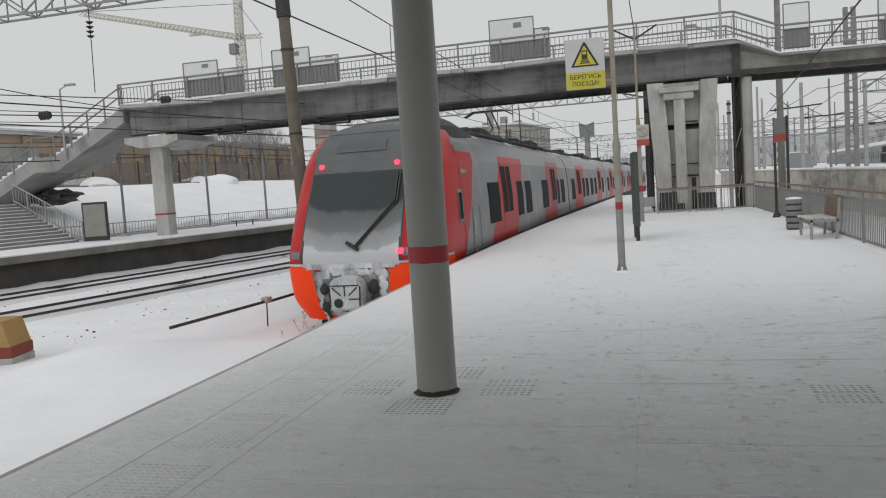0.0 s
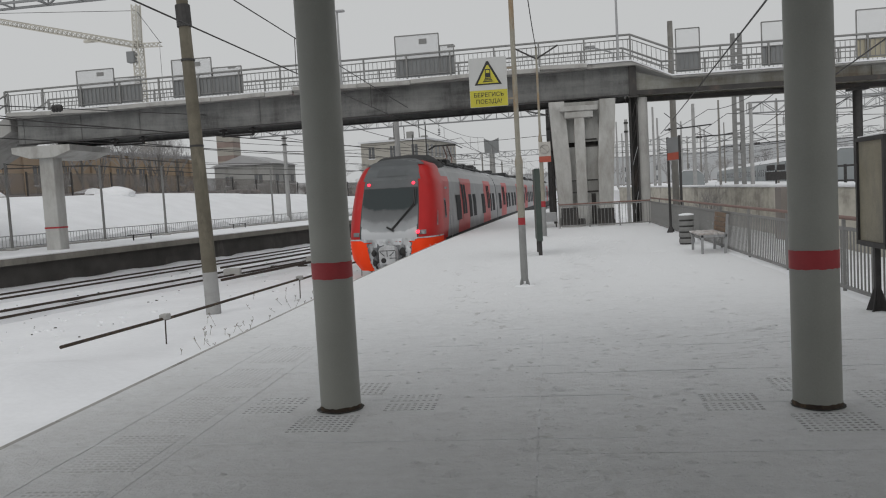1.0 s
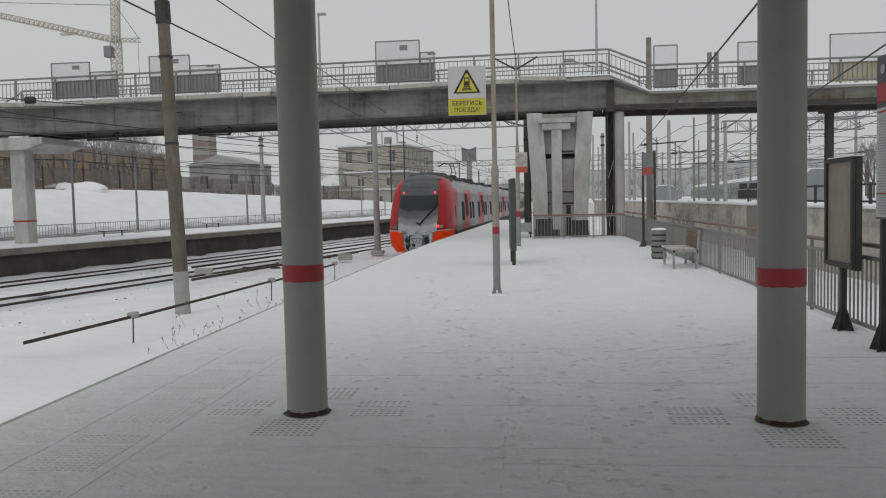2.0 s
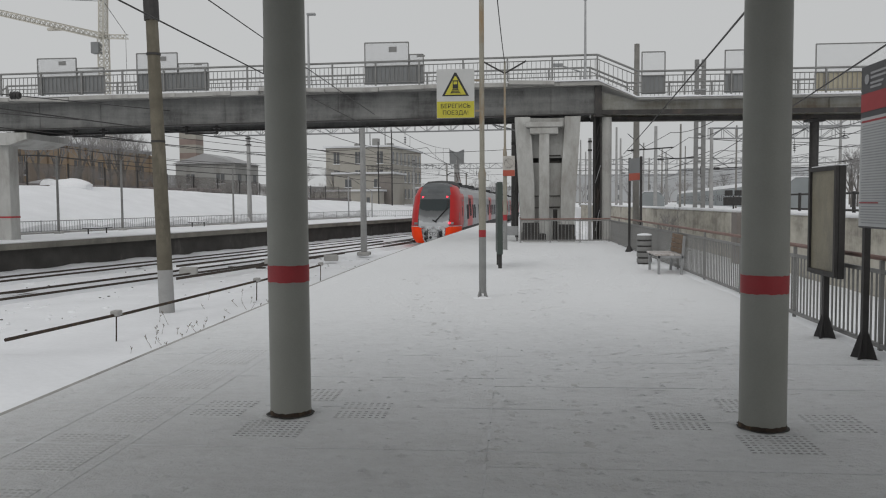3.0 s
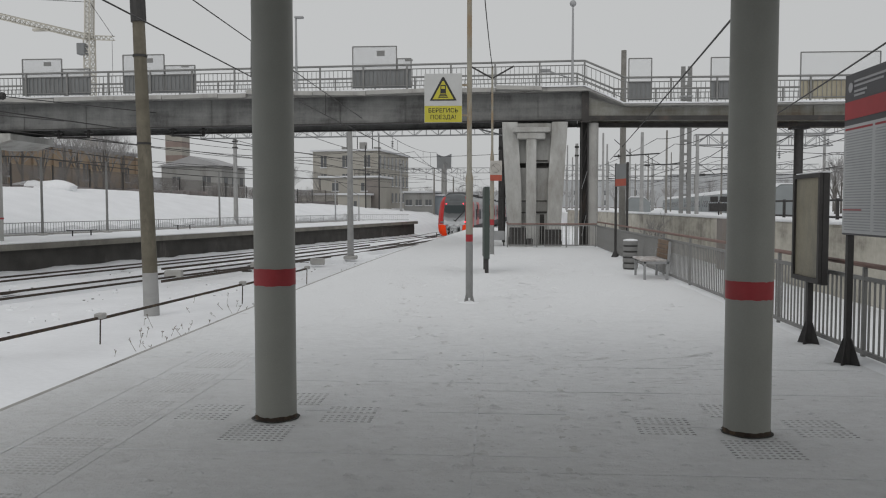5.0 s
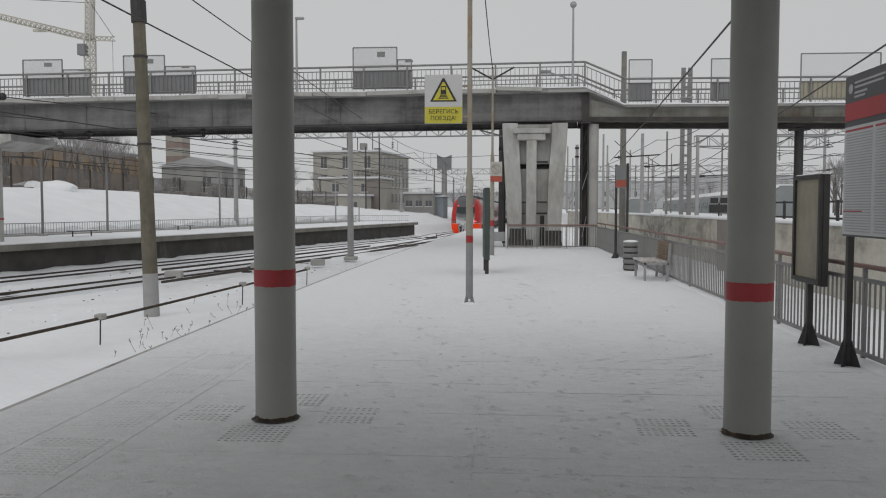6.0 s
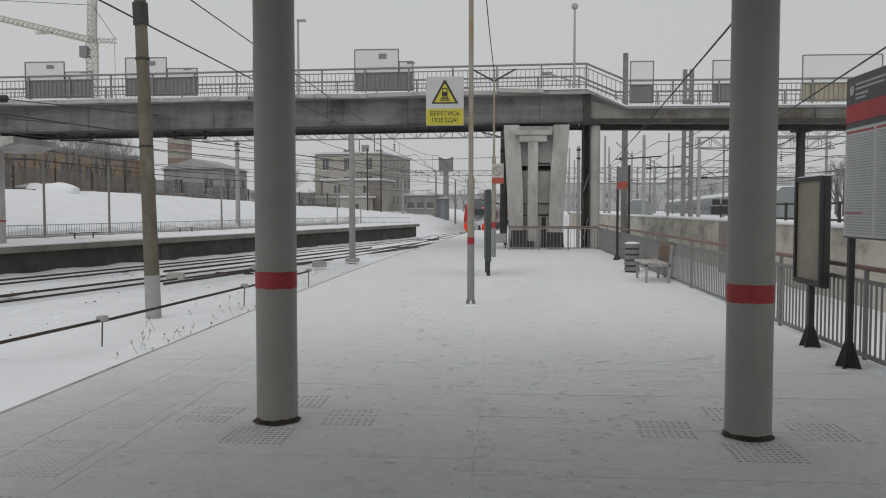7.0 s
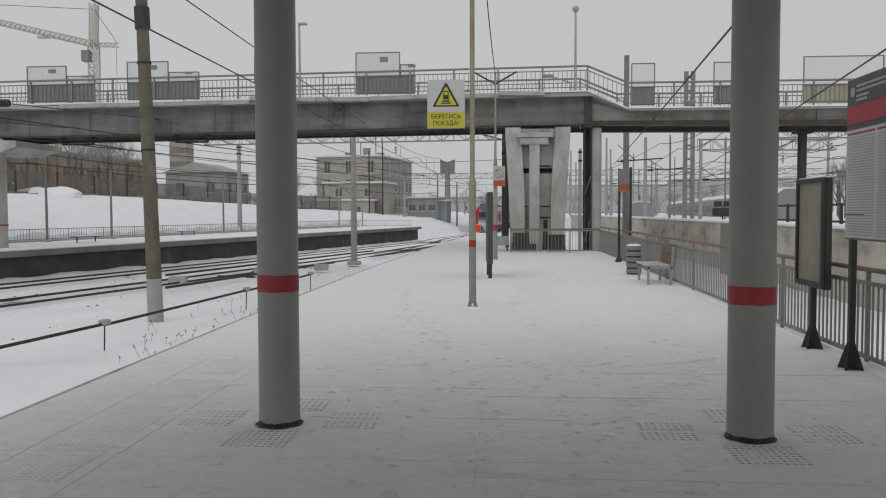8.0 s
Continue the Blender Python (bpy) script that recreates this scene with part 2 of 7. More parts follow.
M_WHITE = mat("white enamel", (0.50, 0.505, 0.50), 0.5, vary=0.06, scale=4, bump=0.01, dirt=(0.46, 0.46, 0.45), dirt_at=0.60)
M_YELLOW = mat("yellow enamel", (0.50, 0.45, 0.045), 0.4, vary=0.06, scale=5, bump=0.01)
M_BLACK = mat("black enamel", (0.02, 0.02, 0.02), 0.45, vary=0.2, scale=8, bump=0.0)
M_RED = mat("red enamel", (0.30, 0.025, 0.03), 0.45, vary=0.1, scale=6, bump=0.01)


# ---- building helpers ----
def box(bm, x0, x1, y0, y1, z0, z1, bevel=0.0):
    got = bmesh.ops.create_cube(bm, size=1.0, matrix=Matrix.Translation(((x0 + x1) / 2, (y0 + y1) / 2, (z0 + z1) / 2)) @ Matrix.Diagonal((abs(x1 - x0), abs(y1 - y0), abs(z1 - z0), 1)))
    if bevel:
        edges = {e for v in got["verts"] for e in v.link_edges}
        bmesh.ops.bevel(bm, geom=list(edges), offset=bevel, segments=1, affect="EDGES")


def rod(bm, p, q, r, seg=8, r2=None):
    """A round bar from p to q, tapering to r2."""
    p, q = Vector(p), Vector(q)
    d = q - p
    m = Matrix.Translation((p + q) / 2) @ d.to_track_quat("Z", "Y").to_matrix().to_4x4()
    bmesh.ops.create_cone(bm, cap_ends=True, segments=seg, radius1=r, radius2=r if r2 is None else r2, depth=d.length, matrix=m)


def bar(bm, p, q, w, h=None):
    """A square bar from p to q."""
    p, q = Vector(p), Vector(q)
    d = q - p
    m = Matrix.Translation((p + q) / 2) @ d.to_track_quat("Y", "Z").to_matrix().to_4x4() @ Matrix.Diagonal((w, d.length, h or w, 1))
    bmesh.ops.create_cube(bm, size=1.0, matrix=m)


def prism(bm, outline, axis, a, b):
    """A flat outline of (u, v) pushed from a to b along axis x, y or z."""
    def at(u, v, s):
        return {"x": (s, u, v), "y": (u, s, v), "z": (u, v, s)}[axis]
    lo = [bm.verts.new(at(u, v, a)) for u, v in outline]
    hi = [bm.verts.new(at(u, v, b)) for u, v in outline]
    bm.faces.new(lo)
    bm.faces.new(hi[::-1])
    n = len(outline)
    for i in range(n):
        bm.faces.new((lo[i], hi[i], hi[(i + 1) % n], lo[(i + 1) % n]))
    bmesh.ops.recalc_face_normals(bm, faces=bm.faces[:])


def turned(bm, profile, seg=20, centre=(0, 0)):
    """A body of revolution about z from (radius, z) pairs."""
    rings = []
    for r, z in profile:
        rings.append([bm.verts.new((centre[0] + r * math.cos(2 * math.pi * i / seg), centre[1] + r * math.sin(2 * math.pi * i / seg), z)) for i in range(seg)])
    for a, b in zip(rings, rings[1:]):
        for i in range(seg):
            bm.faces.new((a[i], a[(i + 1) % seg], b[(i + 1) % seg], b[i]))
    bm.faces.new(rings[0][::-1])
    bm.faces.new(rings[-1])


def mesh_of(bm, name, material, smooth=False):
    me = bpy.data.meshes.new(name)
    bm.to_mesh(me)
    bm.free()
    for m in material if isinstance(material, (list, tuple)) else [material]:
        me.materials.append(m)
    if smooth:
        me.polygons.foreach_set("use_smooth", [True] * len(me.polygons))
        me.set_sharp_from_angle(angle=radians(35))
    return me


def part(name, bm, material, parent=None, label="", smooth=False):
    ob = new(name, mesh_of(bm, name, material, smooth))
    ob.parent = parent
    return tagged(ob, label) if label else ob


def thing(name, label, category, at=(0, 0, 0), rz=0, group="", kind=""):
    ob = new(name)
    ob.matrix_basis = pose(*at, 0, 0, rz)
    ob.empty_display_size = 0.2
    return tagged(ob, label, category, group, kind)


def single(name, bm, material, label, category, at=(0, 0, 0), rz=0, group="", kind="", smooth=False):
    ob = new(name, mesh_of(bm, name, material, smooth))
    ob.matrix_basis = pose(*at, 0, 0, rz)
    return tagged(ob, label, category, group, kind)


B = bmesh.new

# ---- plan ----
EDGE_X, FENCE_X = -4.00, 3.85      # the two sides of the near platform
RAIL_Z = -1.17                     # top of the rails beside the platform
BRIDGE_Y = 35.0


def track_x(y):
    """Centre line of the near track: straight, then bending slowly aside."""
    if y < 17:
        return -6.1
    if y < 71:
        return -6.1 + 0.0004 * (y - 17) ** 2
    return -6.1 + 0.0004 * 54 ** 2 + 0.0432 * (y - 71)


def track_z(y):
    return RAIL_Z - 0.0045 * min(max(y - 17, 0), 200)


def edge_x(y):
    """Edge of the near platform, which draws aside with distance."""
    if y < 12:
        return EDGE_X
    if y < 35:
        return EDGE_X + 0.0011 * (y - 12) ** 2
    return EDGE_X + 0.582 + 0.0506 * (y - 35)


def far_edge_x(y):
    """Edge of the platform across the tracks."""
    return -21.4 + 0.225 * (y - 32.0)


# ---- ground ----
def ground_height(x, y):
    if x > 8.3:
        return 0.85
    h = -1.37
    if x > 4.3:
        return -0.50 + 0.04 * noise.noise((x * 0.6, y * 0.6, 8)) - 0.3 * max(0.0, 5.2 - x)
    back = far_edge_x(y) - 7.4
    if y < 88 and x < back:
        h = min(-1.3 + 1.6 + (back - x) * 0.30, 3.0 - 0.031 * max(0.0, y - 62))
    elif y >= 88:
        k = min(far_edge_x(88) - 2 + 0.15 * (y - 88), track_x(y) - 3.2)
        if x < k:
            h = min(-1.32 + (k - x) * 0.36, min(max(0.75 + (-13.0 - x) * 0.11, 0.75), 2.0))
    h -= 0.0045 * min(max(y - 17, 0), 200) if h < -1 else 0
    h += 0.50 * math.exp(-((x + 9.6) / 1.6) ** 2 - ((y - 12.6) / 2.0) ** 2)  # a drift over the end of the pipe
    return h + 0.05 * noise.noise((x * 0.35, y * 0.35, 0)) + 0.03 * noise.noise((x * 1.3, y * 1.3, 3))


def build_ground():
    bm = B()
    xs = [-3000, -1200, -500, -250, -150] + [-110 + 2.0 * i for i in range(35)] + [-40 + 0.7 * i for i in range(69)] + [8.25, 8.35, 10, 14, 20, 30, 45, 70, 110, 200, 500, 1200, 3000]
    ys = [-3000, -1000, -300, -100, -40, -20] + [-10 + 1.0 * i for i in range(130)] + [122 + 4 * i for i in range(20)] + [220, 300, 500, 1000, 3000]
    grid = [[bm.verts.new((x, y, ground_height(x, y))) for x in xs] for y in ys]
    for a, b in zip(grid, grid[1:]):
        for i in range(len(xs) - 1):
            bm.faces.new((a[i], a[i + 1], b[i + 1], b[i]))
    single("ground", bm, M_SNOW, "open ground under fresh snow", "snow", kind="structure", smooth=True)


build_ground()


# ---- near platform ----
def build_platform():
    bm = B()
    ys = [-14, 0, 12, 16, 20, 24, 28, 32, 36, 45, 55, 62]
    left = [(edge_x(y), y) for y in ys]
    right = [(FENCE_X + 0.3, -14), (FENCE_X + 0.3, 34.0), (0.9, 34.0), (0.9, 62)]
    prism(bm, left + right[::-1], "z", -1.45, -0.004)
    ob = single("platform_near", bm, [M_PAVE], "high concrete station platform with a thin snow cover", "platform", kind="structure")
    return ob


platform = build_platform()


def build_platform_snow():
    """Snow cover of the far stretch, with slight drifts and a ragged edge."""
    bm = B()
    rows = []
    y = 8.3
    while y < 62.0:
        x0 = edge_x(y) - 0.02
        x1 = FENCE_X + 0.3 if y < 34.0 else 0.9
        n = 36
        row = []
        for i in range(n + 1):
            x = x0 + (x1 - x0) * i / n
            z = 0.010 + 0.010 * noise.noise((x * 0.8, y * 0.8, 5)) + 0.006 * noise.noise((x * 3.1, y * 3.1, 9))
            if i in (0, n):
                z = -0.05
            if y < 9.6:
                z -= 0.020 * (9.6 - y) / 1.3
            row.append(bm.verts.new((x + (0.02 * noise.noise((y * 2, 1, 1)) if i == 0 else 0), y, z + 0.004)))
        rows.append(row)
        y += 0.3
    for a, b in zip(rows, rows[1:]):
        for i in range(len(a) - 1):
            bm.faces.new((a[i], a[i + 1], b[i + 1], b[i]))
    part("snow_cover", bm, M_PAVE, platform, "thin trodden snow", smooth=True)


build_platform_snow()


def build_slabs():
    """Paving slabs in courses across the platform, with open joints."""
    cols = [(EDGE_X, -3.32), (-3.32, -2.62), (-2.62, -0.17), (-0.17, FENCE_X + 0.3)]
    cache = {}
    rng = random.Random(4)
    ys = [-4.0 + 1.1 * i + 0.02 for i in range(18)]
    for i, (x0, x1) in enumerate(cols):
        shift = (5.27 if i < 3 else 6.06) - (ys[0] + 1.1 * 8)
        for y in ys[:-1]:
            y, y1 = y + shift, y + shift + 1.1
            key = i
            if key not in cache:
                bm = B()
                w, d = x1 - x0 - 0.007, y1 - y - 0.007
                box(bm, -w / 2, w / 2, -d / 2, d / 2, -0.05, 0.0, 0.002)
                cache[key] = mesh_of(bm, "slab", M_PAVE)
            ob = new("slab", cache[key])
            ob.parent = platform
            ob.matrix_basis = pose((x0 + x1) / 2, (y + y1) / 2, rng.uniform(-0.001, 0.001), rng.uniform(-0.03, 0.03), rng.uniform(-0.02, 0.02), 0)


build_slabs()


M_PAVE_LIGHT = mat("blown snow", (0.70, 0.71, 0.725), 0.8, vary=0.1, scale=6, bump=0.2)


def build_joint_snow():
    """Snow blown into the joints between the slabs, in broken lines."""
    rng = random.Random(6)
    for j in range(-4, 9):
        y = 5.27 + 1.1 * j
        if y < 2.5:
            continue
        bm = B()
        x = EDGE_X + rng.uniform(0, 0.5)
        while x < FENCE_X:
            w = rng.uniform(0.2, 1.1)
            d = rng.uniform(0.003, 0.008)
            yy = y if x < -0.17 else y - 0.31
            box(bm, x, min(x + w, FENCE_X), yy - d, yy + d, -0.004, 0.004)
            x += w + rng.uniform(0.1, 0.9)
        tagged(part("joint_snow", bm, M_PAVE_LIGHT, platform, "white snow caught in a joint"), kind="stuff")
    for x in (-0.17, -3.32):
        bm = B()
        y = 2.5
        while y < 13:
            w = rng.uniform(0.2, 0.9)
            d = rng.uniform(0.004, 0.012)
            box(bm, x - d, x + d, y, y + w, -0.004, 0.0045)
            y += w + rng.uniform(0.1, 0.9)
        tagged(part("joint_snow", bm, M_PAVE_LIGHT, platform, "white snow caught in a joint"), kind="stuff")


build_joint_snow()


def build_footprints():
    """Small crusts and crumbs of trodden snow, thickest along the walking line."""
    rng = random.Random(9)
    bm = B()
    for _ in range(2400):
        y = 3.2 + 24 * rng.random() ** 1.2
        x = rng.gauss(0.5, 1.9)
        if not -3.9 < x < 3.6:
            continue
        base = 0.0005 if y < 8.6 else min(0.013, 0.0005 + (y - 8.6) * 0.012)
        l = rng.uniform(0.008, 0.034) * (1.8 if rng.random() < 0.06 else 1)
        n = 6
        ring = []
        for i in range(n):
            t = 2 * math.pi * i / n
            k = l * (1 + rng.uniform(-0.45, 0.45))
            ring.append(bm.verts.new((x + 1.7 * k * math.cos(t), y + k * math.sin(t), base)))
        top = bm.verts.new((x + rng.uniform(-0.3, 0.3) * l, y + rng.uniform(-0.3, 0.3) * l, min(0.014, l * rng.uniform(0.25, 0.6)) + base + 0.001))
        for i in range(n):
            bm.faces.new((ring[i], ring[(i + 1) % n], top))
    single("snow_crust", bm, M_PAVE, "broken crumbs of trodden snow", "snow", kind="stuff")


build_footprints()


def build_prints():
    """Worn shoe prints along two walking lines, each a few ragged scraps of packed snow."""
    rng = random.Random(23)
    bm = B()

    def scrap(x, y, a, l, w):
        base = 0.0012 if y < 8.6 else min(0.0145, 0.0012 + (y - 8.6) * 0.013)
        n = 9
        ring = []
        for i in range(n):
            t = 2 * math.pi * i / n
            k = 1 + rng.uniform(-0.65, 0.45)
            u, v = l * k * math.cos(t), w * k * math.sin(t)
            ring.append(bm.verts.new((x + v * math.cos(a) - u * math.sin(a), y + u * math.cos(a) + v * math.sin(a), base)))
        mid = bm.verts.new((x, y, base + 0.0035))
        for i in range(n):
            bm.faces.new((ring[i], ring[(i + 1) % n], mid))
    for x0, slope, y0, y1, step in ((-0.14, -0.18, 3.4, 17.0, 0.33), (0.45, 0.05, 3.3, 9.0, 0.45)):
        y, side = y0, 1
        while y < y1:
            side = -side
            x = x0 + slope * (y - 5.87) + side * 0.10 + rng.gauss(0, 0.10)
            a = -math.atan(slope) + rng.uniform(-0.25, 0.25)
            if rng.random() < 0.85:
                scrap(x, y + 0.07, a, rng.uniform(0.05, 0.09), rng.uniform(0.025, 0.05))
            if rng.random() < 0.6:
                scrap(x + rng.uniform(-0.02, 0.02), y - 0.08, a, rng.uniform(0.02, 0.045), rng.uniform(0.02, 0.035))
            for _ in range(rng.randint(1, 7)):
                scrap(x + rng.uniform(-0.12, 0.12), y + rng.uniform(-0.15, 0.15), rng.uniform(0, 3), rng.uniform(0.008, 0.025), rng.uniform(0.006, 0.012))
            y += step * rng.uniform(0.8, 1.25)
    # swept scrapes beside the pillar
    for _ in range(46):
        scrap(rng.uniform(0.9, 2.4), rng.uniform(6.9, 9.2), -1.25 + rng.uniform(-0.3, 0.3), rng.uniform(0.04, 0.2), rng.uniform(0.005, 0.012))
    single("shoe_prints", bm, M_PRINTS, "worn grey shoe prints trodden in thin snow", "shoe prints", kind="stuff")


M_PRINTS = mat("packed grey snow", (0.53, 0.53, 0.525), 0.8, vary=0.25, scale=9, bump=0.3, fine=40, dirt=(0.68, 0.685, 0.69), dirt_at=0.46)
build_prints()


def build_edge():
    """Coping along the platform edge, in lengths, over a dark recess."""
    ys = [-6 + 3.0 * i for i in range(22)]
    for y in ys:
        y1 = y + 2.98
        xa, xb = edge_x(y), edge_x(y1)
        bm = B()
        prism(bm, [(xa - 0.09, y), (xb - 0.09, y1), (xb + 0.02, y1), (xa + 0.02, y)], "z", -0.22, -0.016)
        part("coping", bm, M_CONC, platform)


build_edge()


# ---- canopy over the camera ----
def build_canopy():
    bm = B()
    box(bm, -4.6, 4.6, -16, 6.8, 3.58, 3.74)
    roof = single("canopy_roof", bm, M_CONC, "flat concrete platform canopy", "canopy", kind="structure")
    for y in (-12.1, -6.1, 5.92):
        bm = B()
        box(bm, -4.4, 4.4, y - 0.15, y + 0.15, 3.38, 3.58)
        part("beam", bm, M_CONC, roof)
    return roof


build_canopy()


def build_pillar(x, y, band, girth=1.0):
    t = thing("pillar", "grey painted round steel canopy pillar with a red band and rusty foot", "pillar", (x, y, 0), 0, "canopy pillars")
    g = girth
    bm = B()
    turned(bm, [(0.164 * g, 0.03), (0.163 * g, 0.5), (0.163 * g, 2.0), (0.162 * g, 3.40)], 40)
    part("shaft", bm, M_PILLAR, t, smooth=True)
    bm = B()
    rng = random.Random(int(band * 100))
    seg = 40
    lo = [bm.verts.new((0.1655 * g * math.cos(2 * math.pi * i / seg), 0.1655 * g * math.sin(2 * math.pi * i / seg), band - 0.065 + rng.uniform(-0.004, 0.004))) for i in range(seg)]
    hi = [bm.verts.new((0.1655 * g * math.cos(2 * math.pi * i / seg), 0.1655 * g * math.sin(2 * math.pi * i / seg), band + 0.065 + rng.uniform(-0.003, 0.003))) for i in range(seg)]
    for i in range(seg):
        bm.faces.new((lo[i], lo[(i + 1) % seg], hi[(i + 1) % seg], hi[i]))
    part("band", bm, M_RED_BAND, t, "hand-painted red band", smooth=True)
    bm = B()
    ring = []
    for r, z, amp in ((0.170 * g, -0.01, 0), (0.167 * g, 0.012, 0.003), (0.1650 * g, 0.036, 0.012)):
        ring.append([bm.verts.new((r * math.cos(2 * math.pi * i / seg), r * math.sin(2 * math.pi * i / seg), z + amp * noise.noise((x * 9 + 4 * math.cos(2 * math.pi * i / seg), 4 * math.sin(2 * math.pi * i / seg), 1)))) for i in range(seg)])
    for a, b in zip(ring, ring[1:]):
        for i in range(seg):
            bm.faces.new((a[i], a[(i + 1) % seg], b[(i + 1) % seg], b[i]))
    part("foot", bm, M_RUST, t, "rusted bare steel foot", smooth=True)
    # melted ring; its dark colour also holds the pillar's contact shade
    bm = B()
    inner = [bm.verts.new((0.16 * math.cos(2 * math.pi * i / seg), 0.16 * math.sin(2 * math.pi * i / seg), 0.0065)) for i in range(seg)]
    outer = []
    for i in range(seg):
        a = 2 * math.pi * i / seg
        r = 0.180 + 0.014 * noise.noise((2 * math.cos(a) + x, 2 * math.sin(a), 4)) + (0.012 if math.sin(a) < 0 else 0)
        outer.append(bm.verts.new((r * math.cos(a), r * math.sin(a), 0.0045)))
    for i in range(seg):
        bm.faces.new((inner[i], outer[i], outer[(i + 1) % seg], inner[(i + 1) % seg]))
    part("bare_shade_ring", bm, M_BARE_SHADE, t, "dark ring of bare wet paving and painted foot shade", smooth=True)
    return t


M_BARE_SHADE = mat("wet paving and foot shade", (0.085, 0.085, 0.08), 0.95, gloss=0.1, vary=0.4, scale=9, bump=0.3, dirt=(0.42, 0.42, 0.42), dirt_at=0.60)
build_pillar(-1.735, 6.15, 1.105, 0.965)
build_pillar(1.80, 5.97, 1.045)
for x in (-1.69, 1.775):
    build_pillar(x, -6.1, 1.1)


def build_tactile(x, y, w, d, label="worn ribbed tactile paving tile beside a pillar", m=None, rise=0.0025):
    bm = B()
    n, k = max(2, int(w / 0.048)), max(2, int(d / 0.050))

    def stops(length, count, half):
        out = [(-length / 2, 0)]
        for i in range(count):
            c = -length / 2 + length * (i + 0.5) / count
            out += [(c - half, 0), (c - half + 0.003, 1), (c + half - 0.003, 1), (c + half, 0)]
        return out + [(length / 2, 0)]
    us, vs = stops(w, n, 0.0165), stops(d, k, 0.0175)
    edge = (w / 2, d / 2)
    grid = [[bm.verts.new((u, v, -0.005 if abs(u) >= edge[0] or abs(v) >= edge[1] else rise * (1 - hu * hv))) for u, hu in us] for v, hv in vs]
    for ra, rb in zip(grid, grid[1:]):
        for i in range(len(us) - 1):
            f = bm.faces.new((ra[i], ra[i + 1], rb[i + 1], rb[i]))
            f.material_index = 1 if max(abs(v.co.z) for v in f.verts) < rise * 0.1 else 0
    single("tactile_tile", bm, [M_PAVE, m or M_TACTILE], label, "paving tile", (x, y, 0.0018), 0, "tactile tiles")


M_TACTILE = mat("dark hollows of a tile", (0.20, 0.20, 0.195), 0.9, vary=0.35, scale=5, bump=0.2, dirt=(0.58, 0.585, 0.59), dirt_at=0.52)
M_TACTILE_FAINT = mat("snowed-over hollows of a tile", (0.44, 0.44, 0.44), 0.9, vary=0.2, scale=2.5, bump=0.2, dirt=(0.64, 0.645, 0.65), dirt_at=0.44)
for px, py in ((-1.735, 6.15), (1.80, 5.97)):
    build_tactile(px - 0.02, py - 0.44, 0.48, 0.44)
    build_tactile(px - 0.58, py - 0.02, 0.42, 0.22)
    build_tactile(px - 0.56, py + 0.25, 0.42, 0.22)
    build_tactile(px + 0.56, py - 0.02, 0.42, 0.22)
    build_tactile(px + 0.56, py + 0.25, 0.42, 0.22)
    build_tactile(px + 0.05, py + 0.60, 0.42, 0.42)
for i in range(6):
    build_tactile(-2.97, 4.0 + 1.1 * i, 0.5, 0.8, "worn tactile paving strip along the platform", M_TACTILE_FAINT, 0.002)


# ---- near fence ----
def fence_panel(length, height, gap, material, posts=True):
    t = thing("fence_panel", "grey painted steel railing of close upright bars", "fence", group="platform railing")
    for z in (0.10, height):
        bm = B()
        bar(bm, (0, 0, z), (length, 0, z), 0.035, 0.045)
        part("rail", bm, material, t)
    n = int(length / gap)
    bm0 = B()
    box(bm0, -0.009, 0.009, -0.009, 0.009, 0.1, height)
    me = mesh_of(bm0, "upright", material)
    for i in range(1, n):
        ob = new("upright", me)
        ob.parent = t
        ob.matrix_basis = pose(length * i / n, 0, 0)
    return t


def fence_post(parent, x, y, h, material):
    bm = B()
    box(bm, x - 0.02, x + 0.02, y - 0.02, y + 0.02, -0.02, h)
    box(bm, x - 0.06, x + 0.06, y - 0.06, y + 0.06, -0.01, 0.015)
    part("post", bm, material, parent)


PANEL_LEN = 2.60


def build_near_fence():
    first = fence_panel(PANEL_LEN, 0.88, 0.115, M_RAIL_PAINT)
    first.matrix_basis = pose(FENCE_X, 1.0, 0, 0, 0, 90)
    fence_post(first, 0, 0, 1.0, M_RAIL_PAINT)
    bm = B()
    rod(bm, (0, -0.03, 1.02), (PANEL_LEN, -0.03, 1.02), 0.028, 10)
    part("handrail", bm, M_BROWN, first, "brown painted tubular handrail")
    for i in range(1, 12):
        copy_thing(first, pose(FENCE_X + 0.012 * i * (0.0), 1.0 + PANEL_LEN * i, 0, 0, 0, 90))
    end = fence_panel(3.5, 0.88, 0.13, M_RAIL_PAINT)
    end.matrix_basis = pose(0.35, 32.25, 0)
    for x in (0, 1.16, 2.33, 3.46):
        fence_post(end, x, 0, 0.95, M_RAIL_PAINT)
    bm = B()
    rod(bm, (0, 0, 0.94), (3.5, 0, 0.94), 0.028, 10)
    part("handrail", bm, M_BROWN, end, "brown painted tubular handrail")
    bm = B()
    rod(bm, (0, 0, 0.94), (0, 3.0, 0.94), 0.028, 8)
    part("handrail", bm, M_BROWN, end, "brown painted tubular handrail")


build_near_fence()


